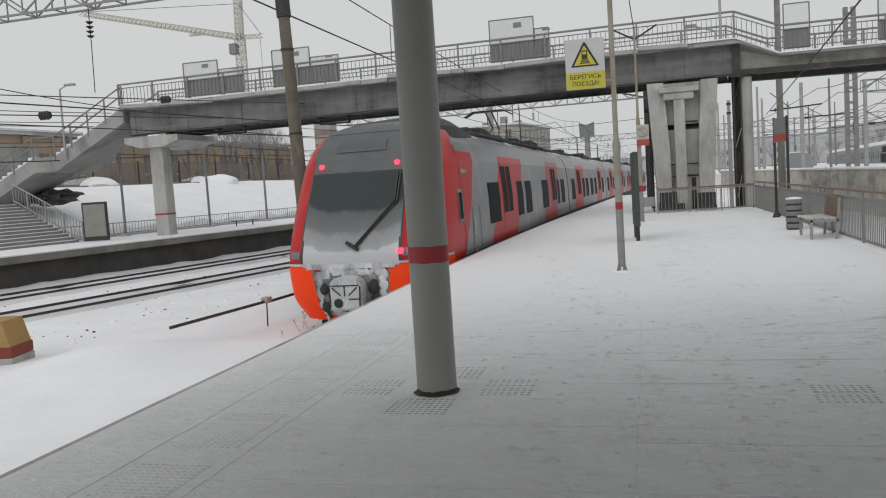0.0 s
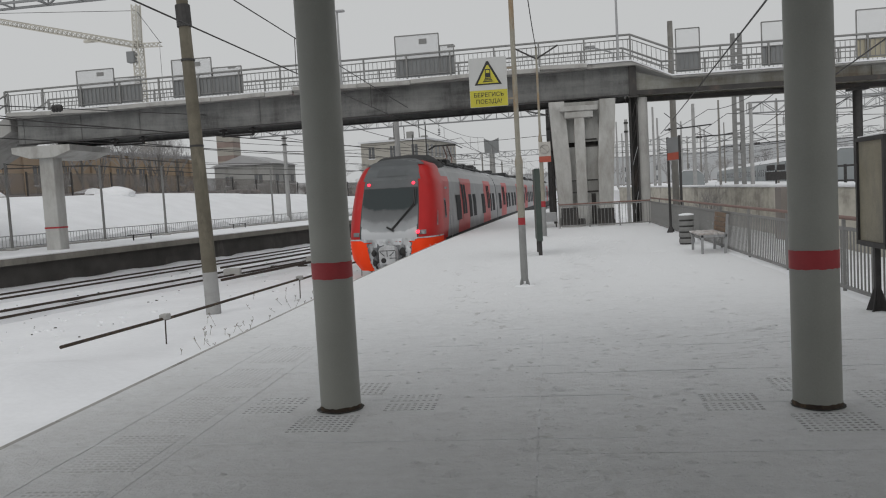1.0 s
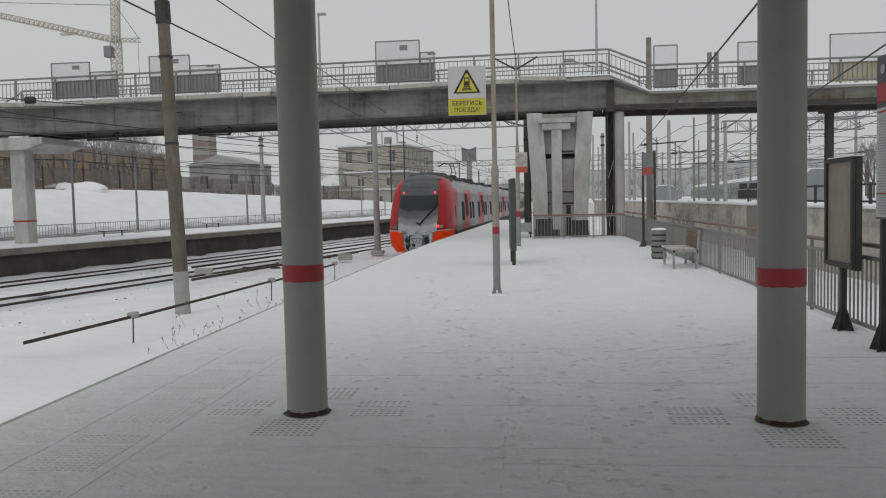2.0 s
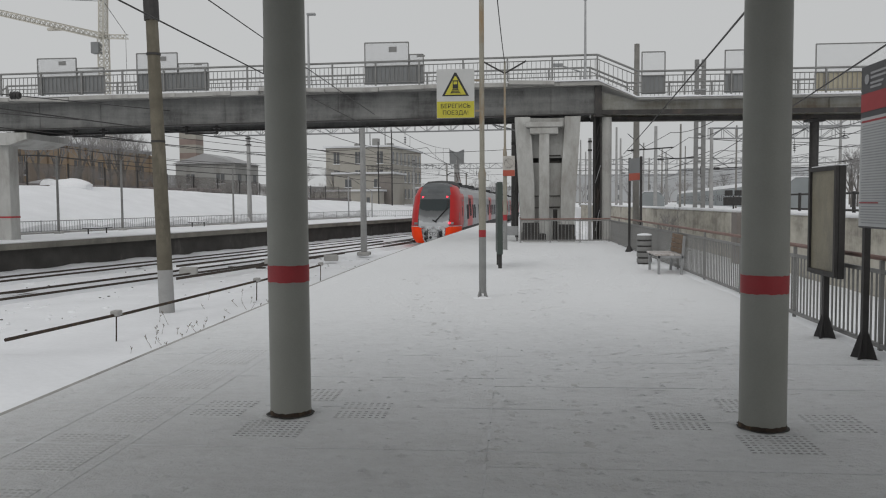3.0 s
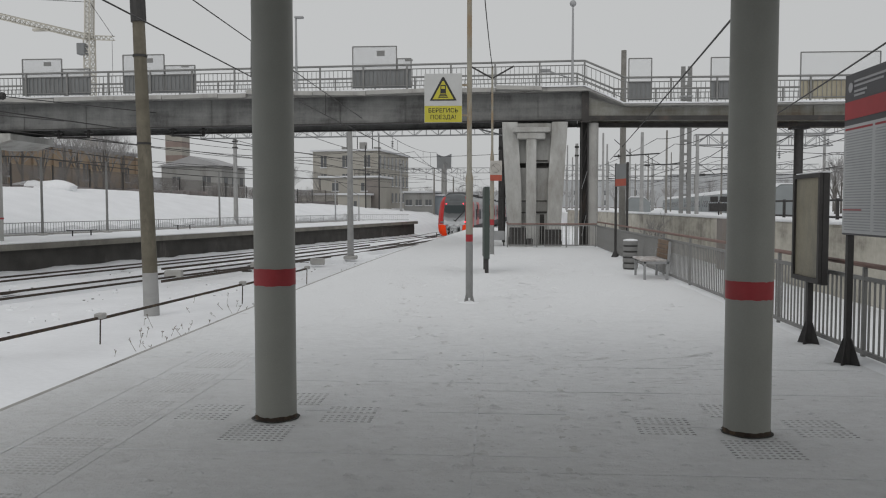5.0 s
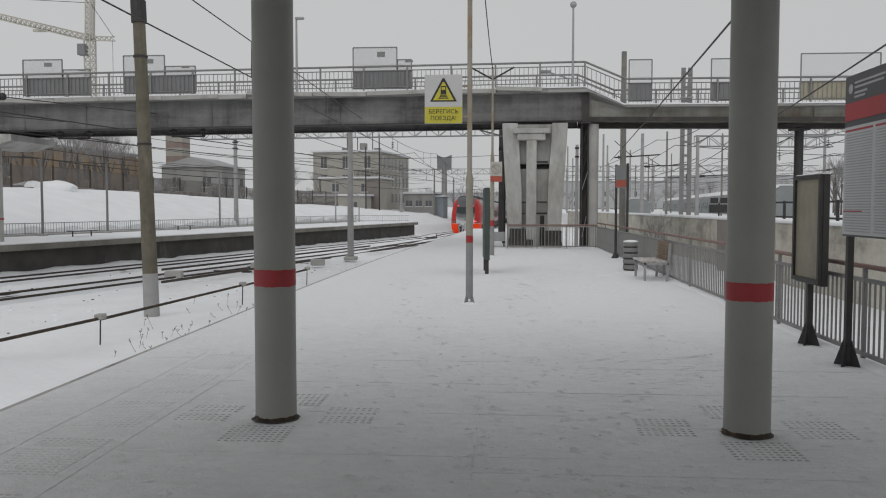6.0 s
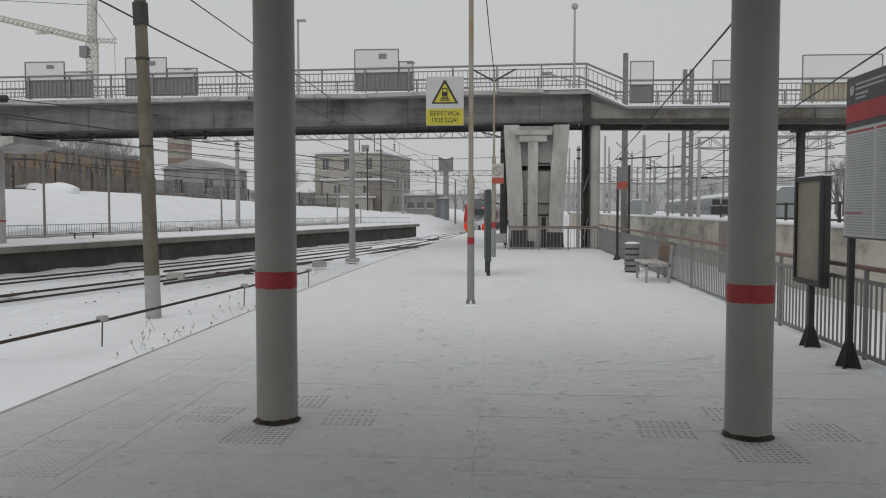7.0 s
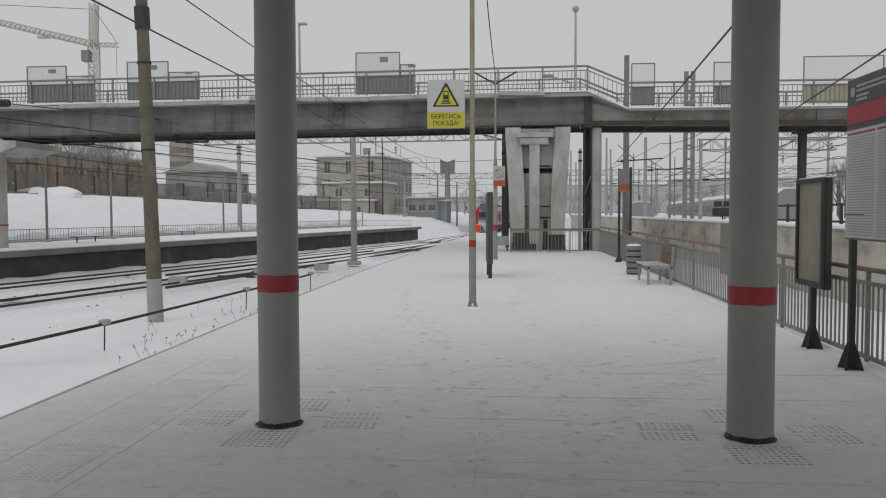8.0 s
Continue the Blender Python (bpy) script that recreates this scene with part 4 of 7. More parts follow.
def build_bridge_stairs():
    """Stair flight that leaves the bridge end for the embankment, with a landing."""
    t = thing("bridge_stairs", "snowy concrete stairs with a landing and steel railings", "stairs")
    y0, y1 = BRIDGE_Y - 0.2, BRIDGE_Y + 2.9
    path = [(-24.5, 6.40), (-28.6, 4.3), (-29.9, 4.3), (-33.6, 2.5)]
    bm = B()
    under = [(x, z - 0.75) for x, z in path]
    prism(bm, path + under[::-1], "y", y0, y1)
    part("flight", bm, M_STAIR, t)
    for (xa, za), (xb, zb) in ((path[0], path[1]), (path[2], path[3])):
        n = round((za - zb) / 0.17)
        for i in range(n):
            x = xa + (xb - xa) * i / n
            z = za + (zb - za) * i / n
            bm = B()
            box(bm, x + (xb - xa) / n, x, y0 + 0.04, y1 - 0.04, z - 0.2, z + 0.04)
            part("step", bm, M_SNOW, t, "")
    for y in (y0, y1):
        for (xa, za), (xb, zb) in zip(path, path[1:]):
            for h in (0.98, 0.55):
                bm = B()
                rod(bm, (xa, y, za + h), (xb, y, zb + h), 0.04, 6)
                part("rail", bm, M_RAIL_PAINT, t)
            n = max(1, round(math.hypot(xb - xa, zb - za) / 1.3))
            for i in range(n):
                k = i / n
                bm = B()
                x, z = xa + (xb - xa) * k, za + (zb - za) * k
                box(bm, x - 0.03, x + 0.03, y - 0.03, y + 0.03, z - 0.2, z + 0.98)
                part("post", bm, M_RAIL_PAINT, t)
    bm = B()
    box(bm, -35, -33.2, BRIDGE_Y - 0.5, BRIDGE_Y + 4, 1.5, 5.3)
    part("kiosk", bm, M_STAIR, t, "dim concrete stair head")
    bm = B()
    bmesh.ops.create_icosphere(bm, subdivisions=4, radius=1.0)
    for v in bm.verts:
        k = 1 + 0.45 * noise.noise(v.co * 2.3) + 0.2 * noise.noise(v.co * 6.1)
        v.co = Vector((v.co.x * 1.3 * k, v.co.y * 0.9 * k, v.co.z * 0.42 * k))
    single("rubble", bm, M_RUBBLE, "dark rubble and brushwood heaped under the stairs", "rubble", (-31.2, 37.6, 2.3), smooth=True)


M_STAIR = mat("grimy stair concrete", (0.31, 0.306, 0.295), 0.9, vary=0.22, scale=0.9, bump=0.25, fine=30, dirt=(0.14, 0.135, 0.128), dirt_at=0.58)
M_RUBBLE = mat("dark rubble", (0.09, 0.085, 0.08), 0.95, vary=0.4, scale=4, bump=0.5, fine=16, dirt=(0.5, 0.51, 0.52), dirt_at=0.66)
build_bridge_stairs()


# ---- the train ----
M_TRAIN_GREY = mat("grey train paint", (0.205, 0.21, 0.218), 0.35, vary=0.08, scale=1.2, bump=0.03, dirt=(0.32, 0.33, 0.34), dirt_at=0.62, coat=0.1, gloss=0.3)
M_TRAIN_RED = mat("red train paint", (0.44, 0.018, 0.018), 0.38, vary=0.10, scale=1.2, bump=0.02, dirt=(0.46, 0.10, 0.09), dirt_at=0.70, coat=0.05, gloss=0.25)
M_TRAIN_ORANGE = mat("orange-red train paint", (0.95, 0.065, 0.012), 0.5, vary=0.05, scale=1.5, bump=0.02, gloss=0.15, dirt=(0.85, 0.12, 0.06), dirt_at=0.66)
M_TRAIN_ROOF = mat("dusted train roof", (0.11, 0.118, 0.122), 0.6, vary=0.2, scale=1.2, bump=0.06, dirt=(0.32, 0.33, 0.34), dirt_at=0.64, gloss=0.3)
M_GLASS_DARK = mat("dark train glass", (0.012, 0.014, 0.017), 0.42, vary=0.3, scale=2, bump=0.0, gloss=0.02)
M_LAMP_STRIP = mat("dim grey strip", (0.085, 0.092, 0.096), 0.5, vary=0.15, scale=2, bump=0.03)
M_FRONT = frosted("frosted cab front")
M_FROST = mat("caked snow", (0.58, 0.595, 0.61), 0.8, vary=0.25, scale=3, bump=0.6, fine=14, dirt=(0.22, 0.23, 0.235), dirt_at=0.53)
M_FROST_THIN = mat("thin frost on paint", (0.17, 0.18, 0.186), 0.7, vary=0.4, scale=3, bump=0.15, fine=20, dirt=(0.52, 0.53, 0.54), dirt_at=0.58)
M_SURROUND = mat("black cab surround", (0.035, 0.036, 0.038), 0.5, vary=0.3, scale=3, bump=0.02, dirt=(0.12, 0.12, 0.125), dirt_at=0.62)
M_RECESS_SHADE = mat("recess shade and clogged snow", (0.05, 0.053, 0.056), 0.8, vary=0.4, scale=4, bump=0.5, fine=18, dirt=(0.36, 0.37, 0.38), dirt_at=0.52)
M_COUPLER = mat("snowy coupler cover", (0.50, 0.51, 0.52), 0.8, vary=0.2, scale=4, bump=0.3, fine=20, dirt=(0.24, 0.245, 0.25), dirt_at=0.60)
M_UNDER = mat("train underframe", (0.03, 0.03, 0.03), 0.8, vary=0.3, scale=3, bump=0.1)
M_ROOF_GEAR = mat("sooty roof equipment", (0.045, 0.046, 0.047), 0.8, vary=0.4, scale=2.5, bump=0.1, dirt=(0.30, 0.31, 0.32), dirt_at=0.66)
M_TAIL = glow("red tail lamp", (1.0, 0.025, 0.05), 3.4)

HALF = 1.79
TAIL_LEN = 27.2


def half_width(z):
    """Body half width by height over the rail."""
    pts = [(0.2, 1.60), (0.6, 1.74), (1.2, HALF), (2.4, 1.77), (3.4, 1.68), (3.85, 1.50), (4.12, 1.18), (4.32, 0.7), (4.38, 0.0)]
    for (za, wa), (zb, wb) in zip(pts, pts[1:]):
        if z <= zb:
            return wa + (wb - wa) * max(0.0, (z - za) / (zb - za))
    return 0.0


def car_shell(bm, y0, y1, zlo=0.45):
    """Long body shell, open to neither end."""
    zs = [zlo, 0.6, 1.2, 2.4, 3.4, 3.85, 4.12, 4.32]
    outline = [(-half_width(z), z) for z in zs] + [(0, 4.38)] + [(half_width(z), z) for z in zs[::-1]]
    prism(bm, outline, "y", y0, y1)


def side_patch(bm, y0a, y1a, y0b, y1b, za, zb, off=0.006, side=1, steps=5):
    """A sheet that follows the side wall from za to zb; its ends slant from (y0a, y1a) to (y0b, y1b)."""
    prev = None
    levels = sorted({za, zb, *(z for z in (0.6, 1.2, 2.4, 3.4, 3.85) if za < z < zb)})
    for z in levels:
        k = (z - za) / (zb - za)
        w = side * (half_width(z) + off)
        row = [bm.verts.new((w, y0a + (y0b - y0a) * k, z)), bm.verts.new((w, y1a + (y1b - y1a) * k, z))]
        if prev:
            f = (prev[0], prev[1], row[1], row[0])
            bm.faces.new(f if side > 0 else f[::-1])
        prev = row


def car_side(parent, doors, windows, reds):
    for side in (1, -1):
        for y, w, slant in reds:
            bm = B()
            side_patch(bm, y - slant, y + w - slant, y + slant, y + w + slant, 0.5, 3.60, 0.006, side)
            part("red_panel", bm, M_TRAIN_RED, parent)
        for y in doors:
            for k in (0, 1):
                ya = y + 0.86 * k
                bm = B()
                side_patch(bm, ya, ya + 0.83, ya, ya + 0.83, 0.55, 3.42, 0.014, side)
                leaf = part("door_leaf", bm, M_TRAIN_RED, parent)
                bm = B()
                side_patch(bm, ya + 0.06, ya + 0.77, ya + 0.06, ya + 0.77, 1.90, 3.30, 0.020, side)
                part("door_window", bm, M_GLASS_DARK, leaf)
            bm = B()
            side_patch(bm, y + 0.835, y + 0.855, y + 0.835, y + 0.855, 0.55, 3.42, 0.010, side)
            part("door_seam", bm, M_UNDER, parent)
        for y, w in windows:
            bm = B()
            side_patch(bm, y, y + w, y, y + w, 1.68, 2.82, 0.012, side)
            part("side_window", bm, M_GLASS_DARK, parent)


def roof_gear(parent, spans):
    """Low boxes, coils and pipes on the roof, uneven and dusted with snow."""
    rng = random.Random(int(spans[0][0] * 10))
    for y0, y1, z in spans:
        bm = B()
        box(bm, -0.95, 0.95, y0, y1, 4.2, 4.27 + z * 0.6, 0.06)
        y = y0 + 0.1
        while y < y1 - 0.5:
            l = rng.uniform(0.5, 1.5)
            w = rng.uniform(0.55, 1.1)
            box(bm, -w, w, y, min(y + l, y1), 4.25, 4.30 + z + rng.uniform(-0.08, 0.12), 0.05)
            y += l + rng.uniform(0.05, 0.35)
        for s in (-1.1, 1.1):
            rod(bm, (s, y0, 4.30), (s, y1, 4.30), 0.05, 6)
        part("roof_unit", bm, M_ROOF_GEAR, parent, "dark rooftop equipment dusted with snow")


def bogies(parent, ys):
    for y in ys:
        bm = B()
        box(bm, -1.05, 1.05, y - 1.6, y + 1.6, 0.35, 0.75)
        for dy in (-1.2, 1.2):
            for s in (-0.78, 0.78):
                rod(bm, (s - 0.06, y + dy, 0.44), (s + 0.06, y + dy, 0.44), 0.44, 18)
        part("bogie", bm, M_UNDER, parent)


def pantograph(parent, y):
    bm = B()
    box(bm, -0.6, 0.6, y - 0.5, y + 0.5, 4.45, 4.52)
    base = part("pantograph", bm, M_UNDER, parent, "dark raised pantograph on its base")
    for x0, x1 in ((-0.3, -0.12), (0.3, 0.12)):
        bm = B()
        bar(bm, (x0, y, 4.5), (x1 * 1.2, y + 1.25, 5.05), 0.06)
        bar(bm, (x1, y + 1.25, 5.05), (x1, y - 0.2, 5.62), 0.05)
        part("arm", bm, M_BROWN, base, "reddish folding arm")
    for d in (-0.3, 0.0):
        bm = B()
        pts = [(-0.95, 5.45), (-0.6, 5.64), (0.6, 5.64), (0.95, 5.45)]
        for (xa, za), (xb, zb) in zip(pts, pts[1:]):
            bar(bm, (xa, y + d, za), (xb, y + d, zb), 0.05)
        part("contact_strip", bm, M_UNDER, base)


# nose: for a height over the rail, how far the front lies behind the tip, on the centre line
def nose_y(z):
    pts = [(0.12, 0.20), (0.5, 0.06), (1.0, 0.0), (1.5, 0.03), (1.9, 0.20), (2.6, 0.58), (3.2, 0.90), (3.75, 1.22), (4.1, 1.70), (4.3, 2.3), (4.40, 3.1)]
    if z <= pts[0][0]:
        return pts[0][1]
    for (za, a), (zb, b) in zip(pts, pts[1:]):
        if z <= zb:
            return a + (b - a) * (z - za) / (zb - za)
    return pts[-1][1]


def nose_point(z, u):
    """u from -1 to 1 across the front: flat in the middle, sweeping back at the sides."""
    w = half_width(z) if z > 0.45 else half_width(0.45) * (0.86 + 0.14 * max(0.0, (z - 0.12) / 0.33))
    if z > 3.85:
        w = half_width(3.85) * max(0.18, math.sqrt(max(0.0, 1 - ((z - 3.85) / 0.58) ** 2)))
    a = abs(u)
    sweep = 0.10 * a ** 2 + 1.75 * max(0.0, (a - 0.38) / 0.62) ** 2.0
    return Vector((w * math.sin(min(a, 1.0) * math.pi / 2) ** 0.92 * (1 if u >= 0 else -1), nose_y(z) + sweep, z))


def nose_sheet(bm, z0, z1, u0, u1, off=0.0, nz=10, nu=14, flip=False):
    grid = []
    for i in range(nz + 1):
        z = z0 + (z1 - z0) * i / nz
        ua = u0(z) if callable(u0) else u0
        ub = u1(z) if callable(u1) else u1
        row = []
        for j in range(nu + 1):
            u = ua + (ub - ua) * j / nu
            p = nose_point(z, u)
            du = nose_point(z, u + 0.01) - nose_point(z, u - 0.01)
            dz = nose_point(z + 0.01, u) - nose_point(z - 0.01, u)
            nrm = du.cross(dz)
            nrm = nrm.normalized() if nrm.length > 1e-9 else Vector((0, -1, 0))
            if nrm.y > 0:
                nrm = -nrm
            row.append(bm.verts.new(p + nrm * off))
        grid.append(row)
    for a, b in zip(grid, grid[1:]):
        for j in range(nu):
            bm.faces.new((a[j], a[j + 1], b[j + 1], b[j]))


def build_tail_car():
    t = thing("train_tail_car", "red and grey electric train, snow-caked rear cab with tail lamps lit", "train")
    bm = B()
    car_shell(bm, 3.15, TAIL_LEN)
    part("body", bm, M_TRAIN_GREY, t)
    bm = B()
    nose_sheet(bm, 0.12, 4.40, -1.0, 1.0, 0.0, 34, 40)
    for s in (-1, 1):
        side = []
        zs = [0.12 + (4.40 - 0.12) * i / 34 for i in range(35)]
        for z in zs:
            p = nose_point(z, s)
            side.append((bm.verts.new(p), bm.verts.new((s * max(half_width(z), abs(p.x) * 0.98), 3.3, z))))
        for a, b in zip(side, side[1:]):
            f = (a[0], a[1], b[1], b[0])
            bm.faces.new(f if s > 0 else f[::-1])
    part("nose", bm, M_TRAIN_RED, t, "rounded red cab shell", smooth=True)

    def edge(z):
        return 0.34 - 0.04 * max(0, z - 2.8) - 0.03 * max(0.0, 2.0 - z)
    bm = B()
    nose_sheet(bm, 1.24, 4.10, -0.415, 0.415, 0.009, 24, 18)
    part("front_surround", bm, M_SURROUND, t, "black surround of the cab front", smooth=True)
    for z0, z1, m, nm, lab, off, ua in (
            (3.50, 4.10, M_TRAIN_ROOF, "hood", "grey dusted hood over the windscreen", 0.014, 0.46),
            (3.20, 3.50, M_LAMP_STRIP, "lamp_strip", "grey strip holding the upper lamps", 0.016, 0.405),
            (2.20, 3.18, M_FRONT, "windscreen", "dark snow-dusted windscreen", 0.014, 0.40),
            (1.80, 2.22, M_FRONT, "frosted_glass", "windscreen foot under thin frost", 0.015, 0.398),
            (1.24, 1.82, M_FRONT, "snow_cake", "thick snow caked on the nose", 0.018, 0.385)):
        bm = B()
        nose_sheet(bm, z0, z1, -ua, ua, off, 10, 18)
        part(nm, bm, m, t, lab, smooth=True)
    bm = B()
    nose_sheet(bm, 3.64, 3.92, -0.22, 0.22, 0.035, 4, 6)
    part("roof_hatch", bm, M_LAMP_STRIP, t, "slightly darker panel on the hood", smooth=True)
    # roof of the cab, narrowing back to the car roof
    bm = B()
    nose_sheet(bm, 4.08, 4.39, -0.62, 0.62, 0.022, 8, 22)
    part("cab_roof", bm, M_TRAIN_ROOF, t, "dusty grey cab roof", smooth=True)
    bm = B()
    for s in (-1, 1):
        nose_sheet(bm, 0.12, 1.28, s * 0.285, s * 1.0, 0.012, 8, 18)
    nose_sheet(bm, 0.10, 0.20, -0.4, 0.4, 0.012, 2, 10)
    part("apron", bm, M_TRAIN_ORANGE, t, "bright orange-red lower apron", smooth=True)
    bm = B()
    for s in (-1, 1):
        nose_sheet(bm, 1.27, 1.32, s * 0.30, s * 0.98, 0.03, 2, 14)
    nose_sheet(bm, 1.19, 1.30, -0.35, 0.35, 0.035, 3, 10)
    part("snow_ledge", bm, M_FROST, t, "white ledge of snow across the nose", smooth=True)
    # coupler recess: flat sheet with the hollow's shade painted dark, a ragged rim of snow, and the coupler in it
    bm = B()
    nose_sheet(bm, 0.26, 1.14, lambda z: -0.25 - 0.05 * z, lambda z: 0.25 + 0.05 * z, 0.014, 8, 14)
    part("coupler_recess", bm, M_RECESS_SHADE, t, "coupler recess with painted shade, clogged with snow", smooth=True)
    rng = random.Random(14)
    bm = B()
    for i in range(110):
        k = i / 109
        if k < 0.3:
            z, u = 0.22 + 0.9 * k / 0.3, -0.27
        elif k < 0.7:
            z, u = 1.12, -0.27 + 0.54 * (k - 0.3) / 0.4
        else:
            z, u = 1.12 - 0.9 * (k - 0.7) / 0.3, 0.27
        p = nose_point(z + rng.uniform(-0.05, 0.05), u * rng.uniform(0.84, 0.97))
        r = rng.uniform(0.03, 0.085)
        bmesh.ops.create_icosphere(bm, subdivisions=2, radius=1.0, matrix=Matrix.Translation((p.x, p.y - 0.01, p.z)) @ Matrix.Diagonal((r, 0.018, r * rng.uniform(0.8, 1.8), 1)))
    for i in range(16):
        p = nose_point(rng.uniform(0.24, 0.36), rng.uniform(-0.24, 0.24))
        bmesh.ops.create_icosphere(bm, subdivisions=1, radius=1.0, matrix=Matrix.Translation((p.x, p.y - 0.02, p.z)) @ Matrix.Diagonal((0.16, 0.06, 0.06, 1)))
    for v in bm.verts:
        v.co += Vector((0.05 * noise.noise(v.co * 11), 0.0, 0.06 * noise.noise(v.co * 13 + Vector((5, 0, 0)))))
    part("snow_rim", bm, M_FROST, t, "ragged rim of caked snow", smooth=True)
    bm = B()
    prism(bm, [(-0.36, 0.36), (0.30, 0.36), (0.33, 0.86), (0.26, 1.02), (-0.02, 1.08), (-0.30, 1.02), (-0.38, 0.86)], "y", -0.34, 0.08)
    bmesh.ops.bevel(bm, geom=bm.edges[:], offset=0.035, segments=2, affect="EDGES")
    cpl = part("coupler_box", bm, M_COUPLER, t, "snow-covered coupler housing", smooth=True)
    bm = B()
    for a, b in (((-0.34, 0.88), (0.28, 0.88)), ((0.06, 0.60), (0.28, 0.60)), ((-0.03, 0.66), (-0.03, 0.88)), ((-0.30, 0.84), (-0.12, 0.68)), ((0.24, 0.84), (0.06, 0.68)), ((-0.35, 0.44), (-0.36, 0.86)), ((0.29, 0.40), (0.31, 0.86))):
        bar(bm, (a[0], -0.345, a[1]), (b[0], -0.345, b[1]), 0.022)
    rod(bm, (-0.17, -0.36, 0.52), (-0.17, -0.3, 0.52), 0.10, 9)
    part("grille", bm, M_UNDER, cpl, "dark lines of the coupler cover")
    # black lumps on the nose that stand for shade beside the coupler
    for x, z, r in ((-0.60, 0.78, 0.10), (-0.58, 0.40, 0.09), (0.50, 0.80, 0.12), (0.56, 0.52, 0.13), (0.42, 0.34, 0.09)):
        bm = B()
        bmesh.ops.create_icosphere(bm, subdivisions=2, radius=1.0, matrix=Matrix.Translation((x, -0.03, z)) @ Matrix.Diagonal((r, 0.06, r * 1.3, 1)))
        for v in bm.verts:
            v.co += v.co.normalized() * 0.03 * noise.noise(v.co * 9)
        part("coupler_shade", bm, M_UNDER, t, "black lump for the shade beside the coupler", smooth=True)
    bm = B()
    for u in (-0.6, -0.15, 0.35):
        rod(bm, (u, -0.05, 0.40), (u + 0.12, -0.02, 0.18), 0.04, 8)
    box(bm, -0.85, -0.68, 0.3, 0.5, -0.02, 0.14)
    part("hose", bm, M_UNDER, t)
    # lamps
    def lamp(z, u, r, lit):
        p = nose_point(z, u)
        bm = B()
        rod(bm, (p.x, p.y - 0.075, z), (p.x, p.y + 0.05, z), r, 14)
        part("tail_lamp", bm, M_TAIL if lit else M_GLASS_DARK, t, "glowing red tail lamp" if lit else "dark lamp")
    for s in (-1, 1):
        lamp(3.36, s * 0.325, 0.055, True)
    lamp(1.52, 0.41, 0.065, True)
    for s in (-1, 1):
        bm = B()
        nose_sheet(bm, 1.42, 1.57, s * 0.42, s * 0.55, 0.022, 3, 6)
        part("headlamp", bm, M_FROST_THIN, t, "pale headlamp glass", smooth=True)
    # wiper
    bm = B()
    pts = [nose_point(3.15, 0.37), nose_point(2.55, 0.345), nose_point(1.62, 0.04)]
    for a, b in zip(pts, pts[1:]):
        for d in (0.0, 0.06):
            bar(bm, (a.x - d, a.y - 0.06, a.z), (b.x - d, b.y - 0.06, b.z), 0.03)
    a, b = nose_point(1.74, -0.02), nose_point(1.58, 0.06)
    bar(bm, (a.x, a.y - 0.07, a.z), (b.x, b.y - 0.07, b.z), 0.06)
    part("wiper", bm, M_BLACK, t, "long black wiper")
    # snow streaks on the shoulder
    for s in (-1, 1):
        bm = B()
        nose_sheet(bm, 1.7, 2.25, lambda z, s=s: s * (0.80 - 0.02 * (2.4 - z)), lambda z, s=s: s * (0.806 + 0.018 * (2.4 - z)), 0.02, 5, 3)
        part("snow_streak", bm, M_FROST_THIN, t, "white streak of blown snow", smooth=True)
    # sides
    for s in (1, -1):
        bm = B()
        side_patch(bm, 3.1, 3.12, 3.1, 4.9, 1.20, 3.62, 0.006, s, 8)
        part("cab_side", bm, M_TRAIN_RED, t, "red cab side")
        bm = B()
        side_patch(bm, 2.30, 3.4, 3.2, 3.4, 0.45, 1.42, 0.012, s, 4)
        part("grey_panel", bm, M_TRAIN_GREY, t)
        bm = B()
        side_patch(bm, 2.60, 3.06, 2.60, 3.06, 1.92, 2.70, 0.010, s)
        win = part("cab_window", bm, M_FROST_THIN, t, "frosted narrow cab side window")
        bm = B()
        side_patch(bm, 2.68, 2.98, 2.68, 2.98, 2.0, 2.62, 0.016, s)
        part("pane", bm, M_GLASS_DARK, win)
        bm = B()
        side_patch(bm, 3.2, 3.9, 3.2, 3.9, 3.08, 3.17, 0.014, s, 1)
        part("lettering_bar", bm, M_FROST_THIN, t, "pale illegible lettering bar")
        bm = B()
        for ya in (3.95, 4.85):
            side_patch(bm, ya, ya + 0.035, ya, ya + 0.035, 0.55, 2.25, 0.010, s)
        part("hatch_seam", bm, M_UNDER, t, "dark seams of a crew door")
        bm = B()
        for za in (0.75, 1.55):
            side_patch(bm, 4.12, 4.2, 4.12, 4.2, za, za + 0.42, 0.03, s)
        part("grab_rail", bm, M_WHITE, t, "white grab handle")
        # black band from 0.36 to 1.13 over the rail
        bm = B()
        side_patch(bm, 2.4, TAIL_LEN, 2.4, TAIL_LEN, 0.36, 1.13, 0.022, s, 1)
        part("sill", bm, M_UNDER, t)
    car_side(t, (8.35, 20.4), ((6.2, 1.65), (11.0, 1.2), (12.8, 1.4), (17.3, 1.8), (22.4, 0.9), (24.0, 1.6)), ((7.15, 4.3, 1.4), (18.2, 4.2, 1.2)))
    bm = B()
    box(bm, -1.5, 1.5, 2.6, TAIL_LEN - 0.3, 0.16, 0.5, 0.05)
    part("underframe", bm, M_UNDER, t)
    bogies(t, (5.2, 23.5))
    roof_gear(t, ((8.2, 13.6, 0.22), (14.6, 22.0, 0.18), (23.0, 26.0, 0.14)))
    # dark fairing that rises behind the cab roof
    bm = B()
    rows = []
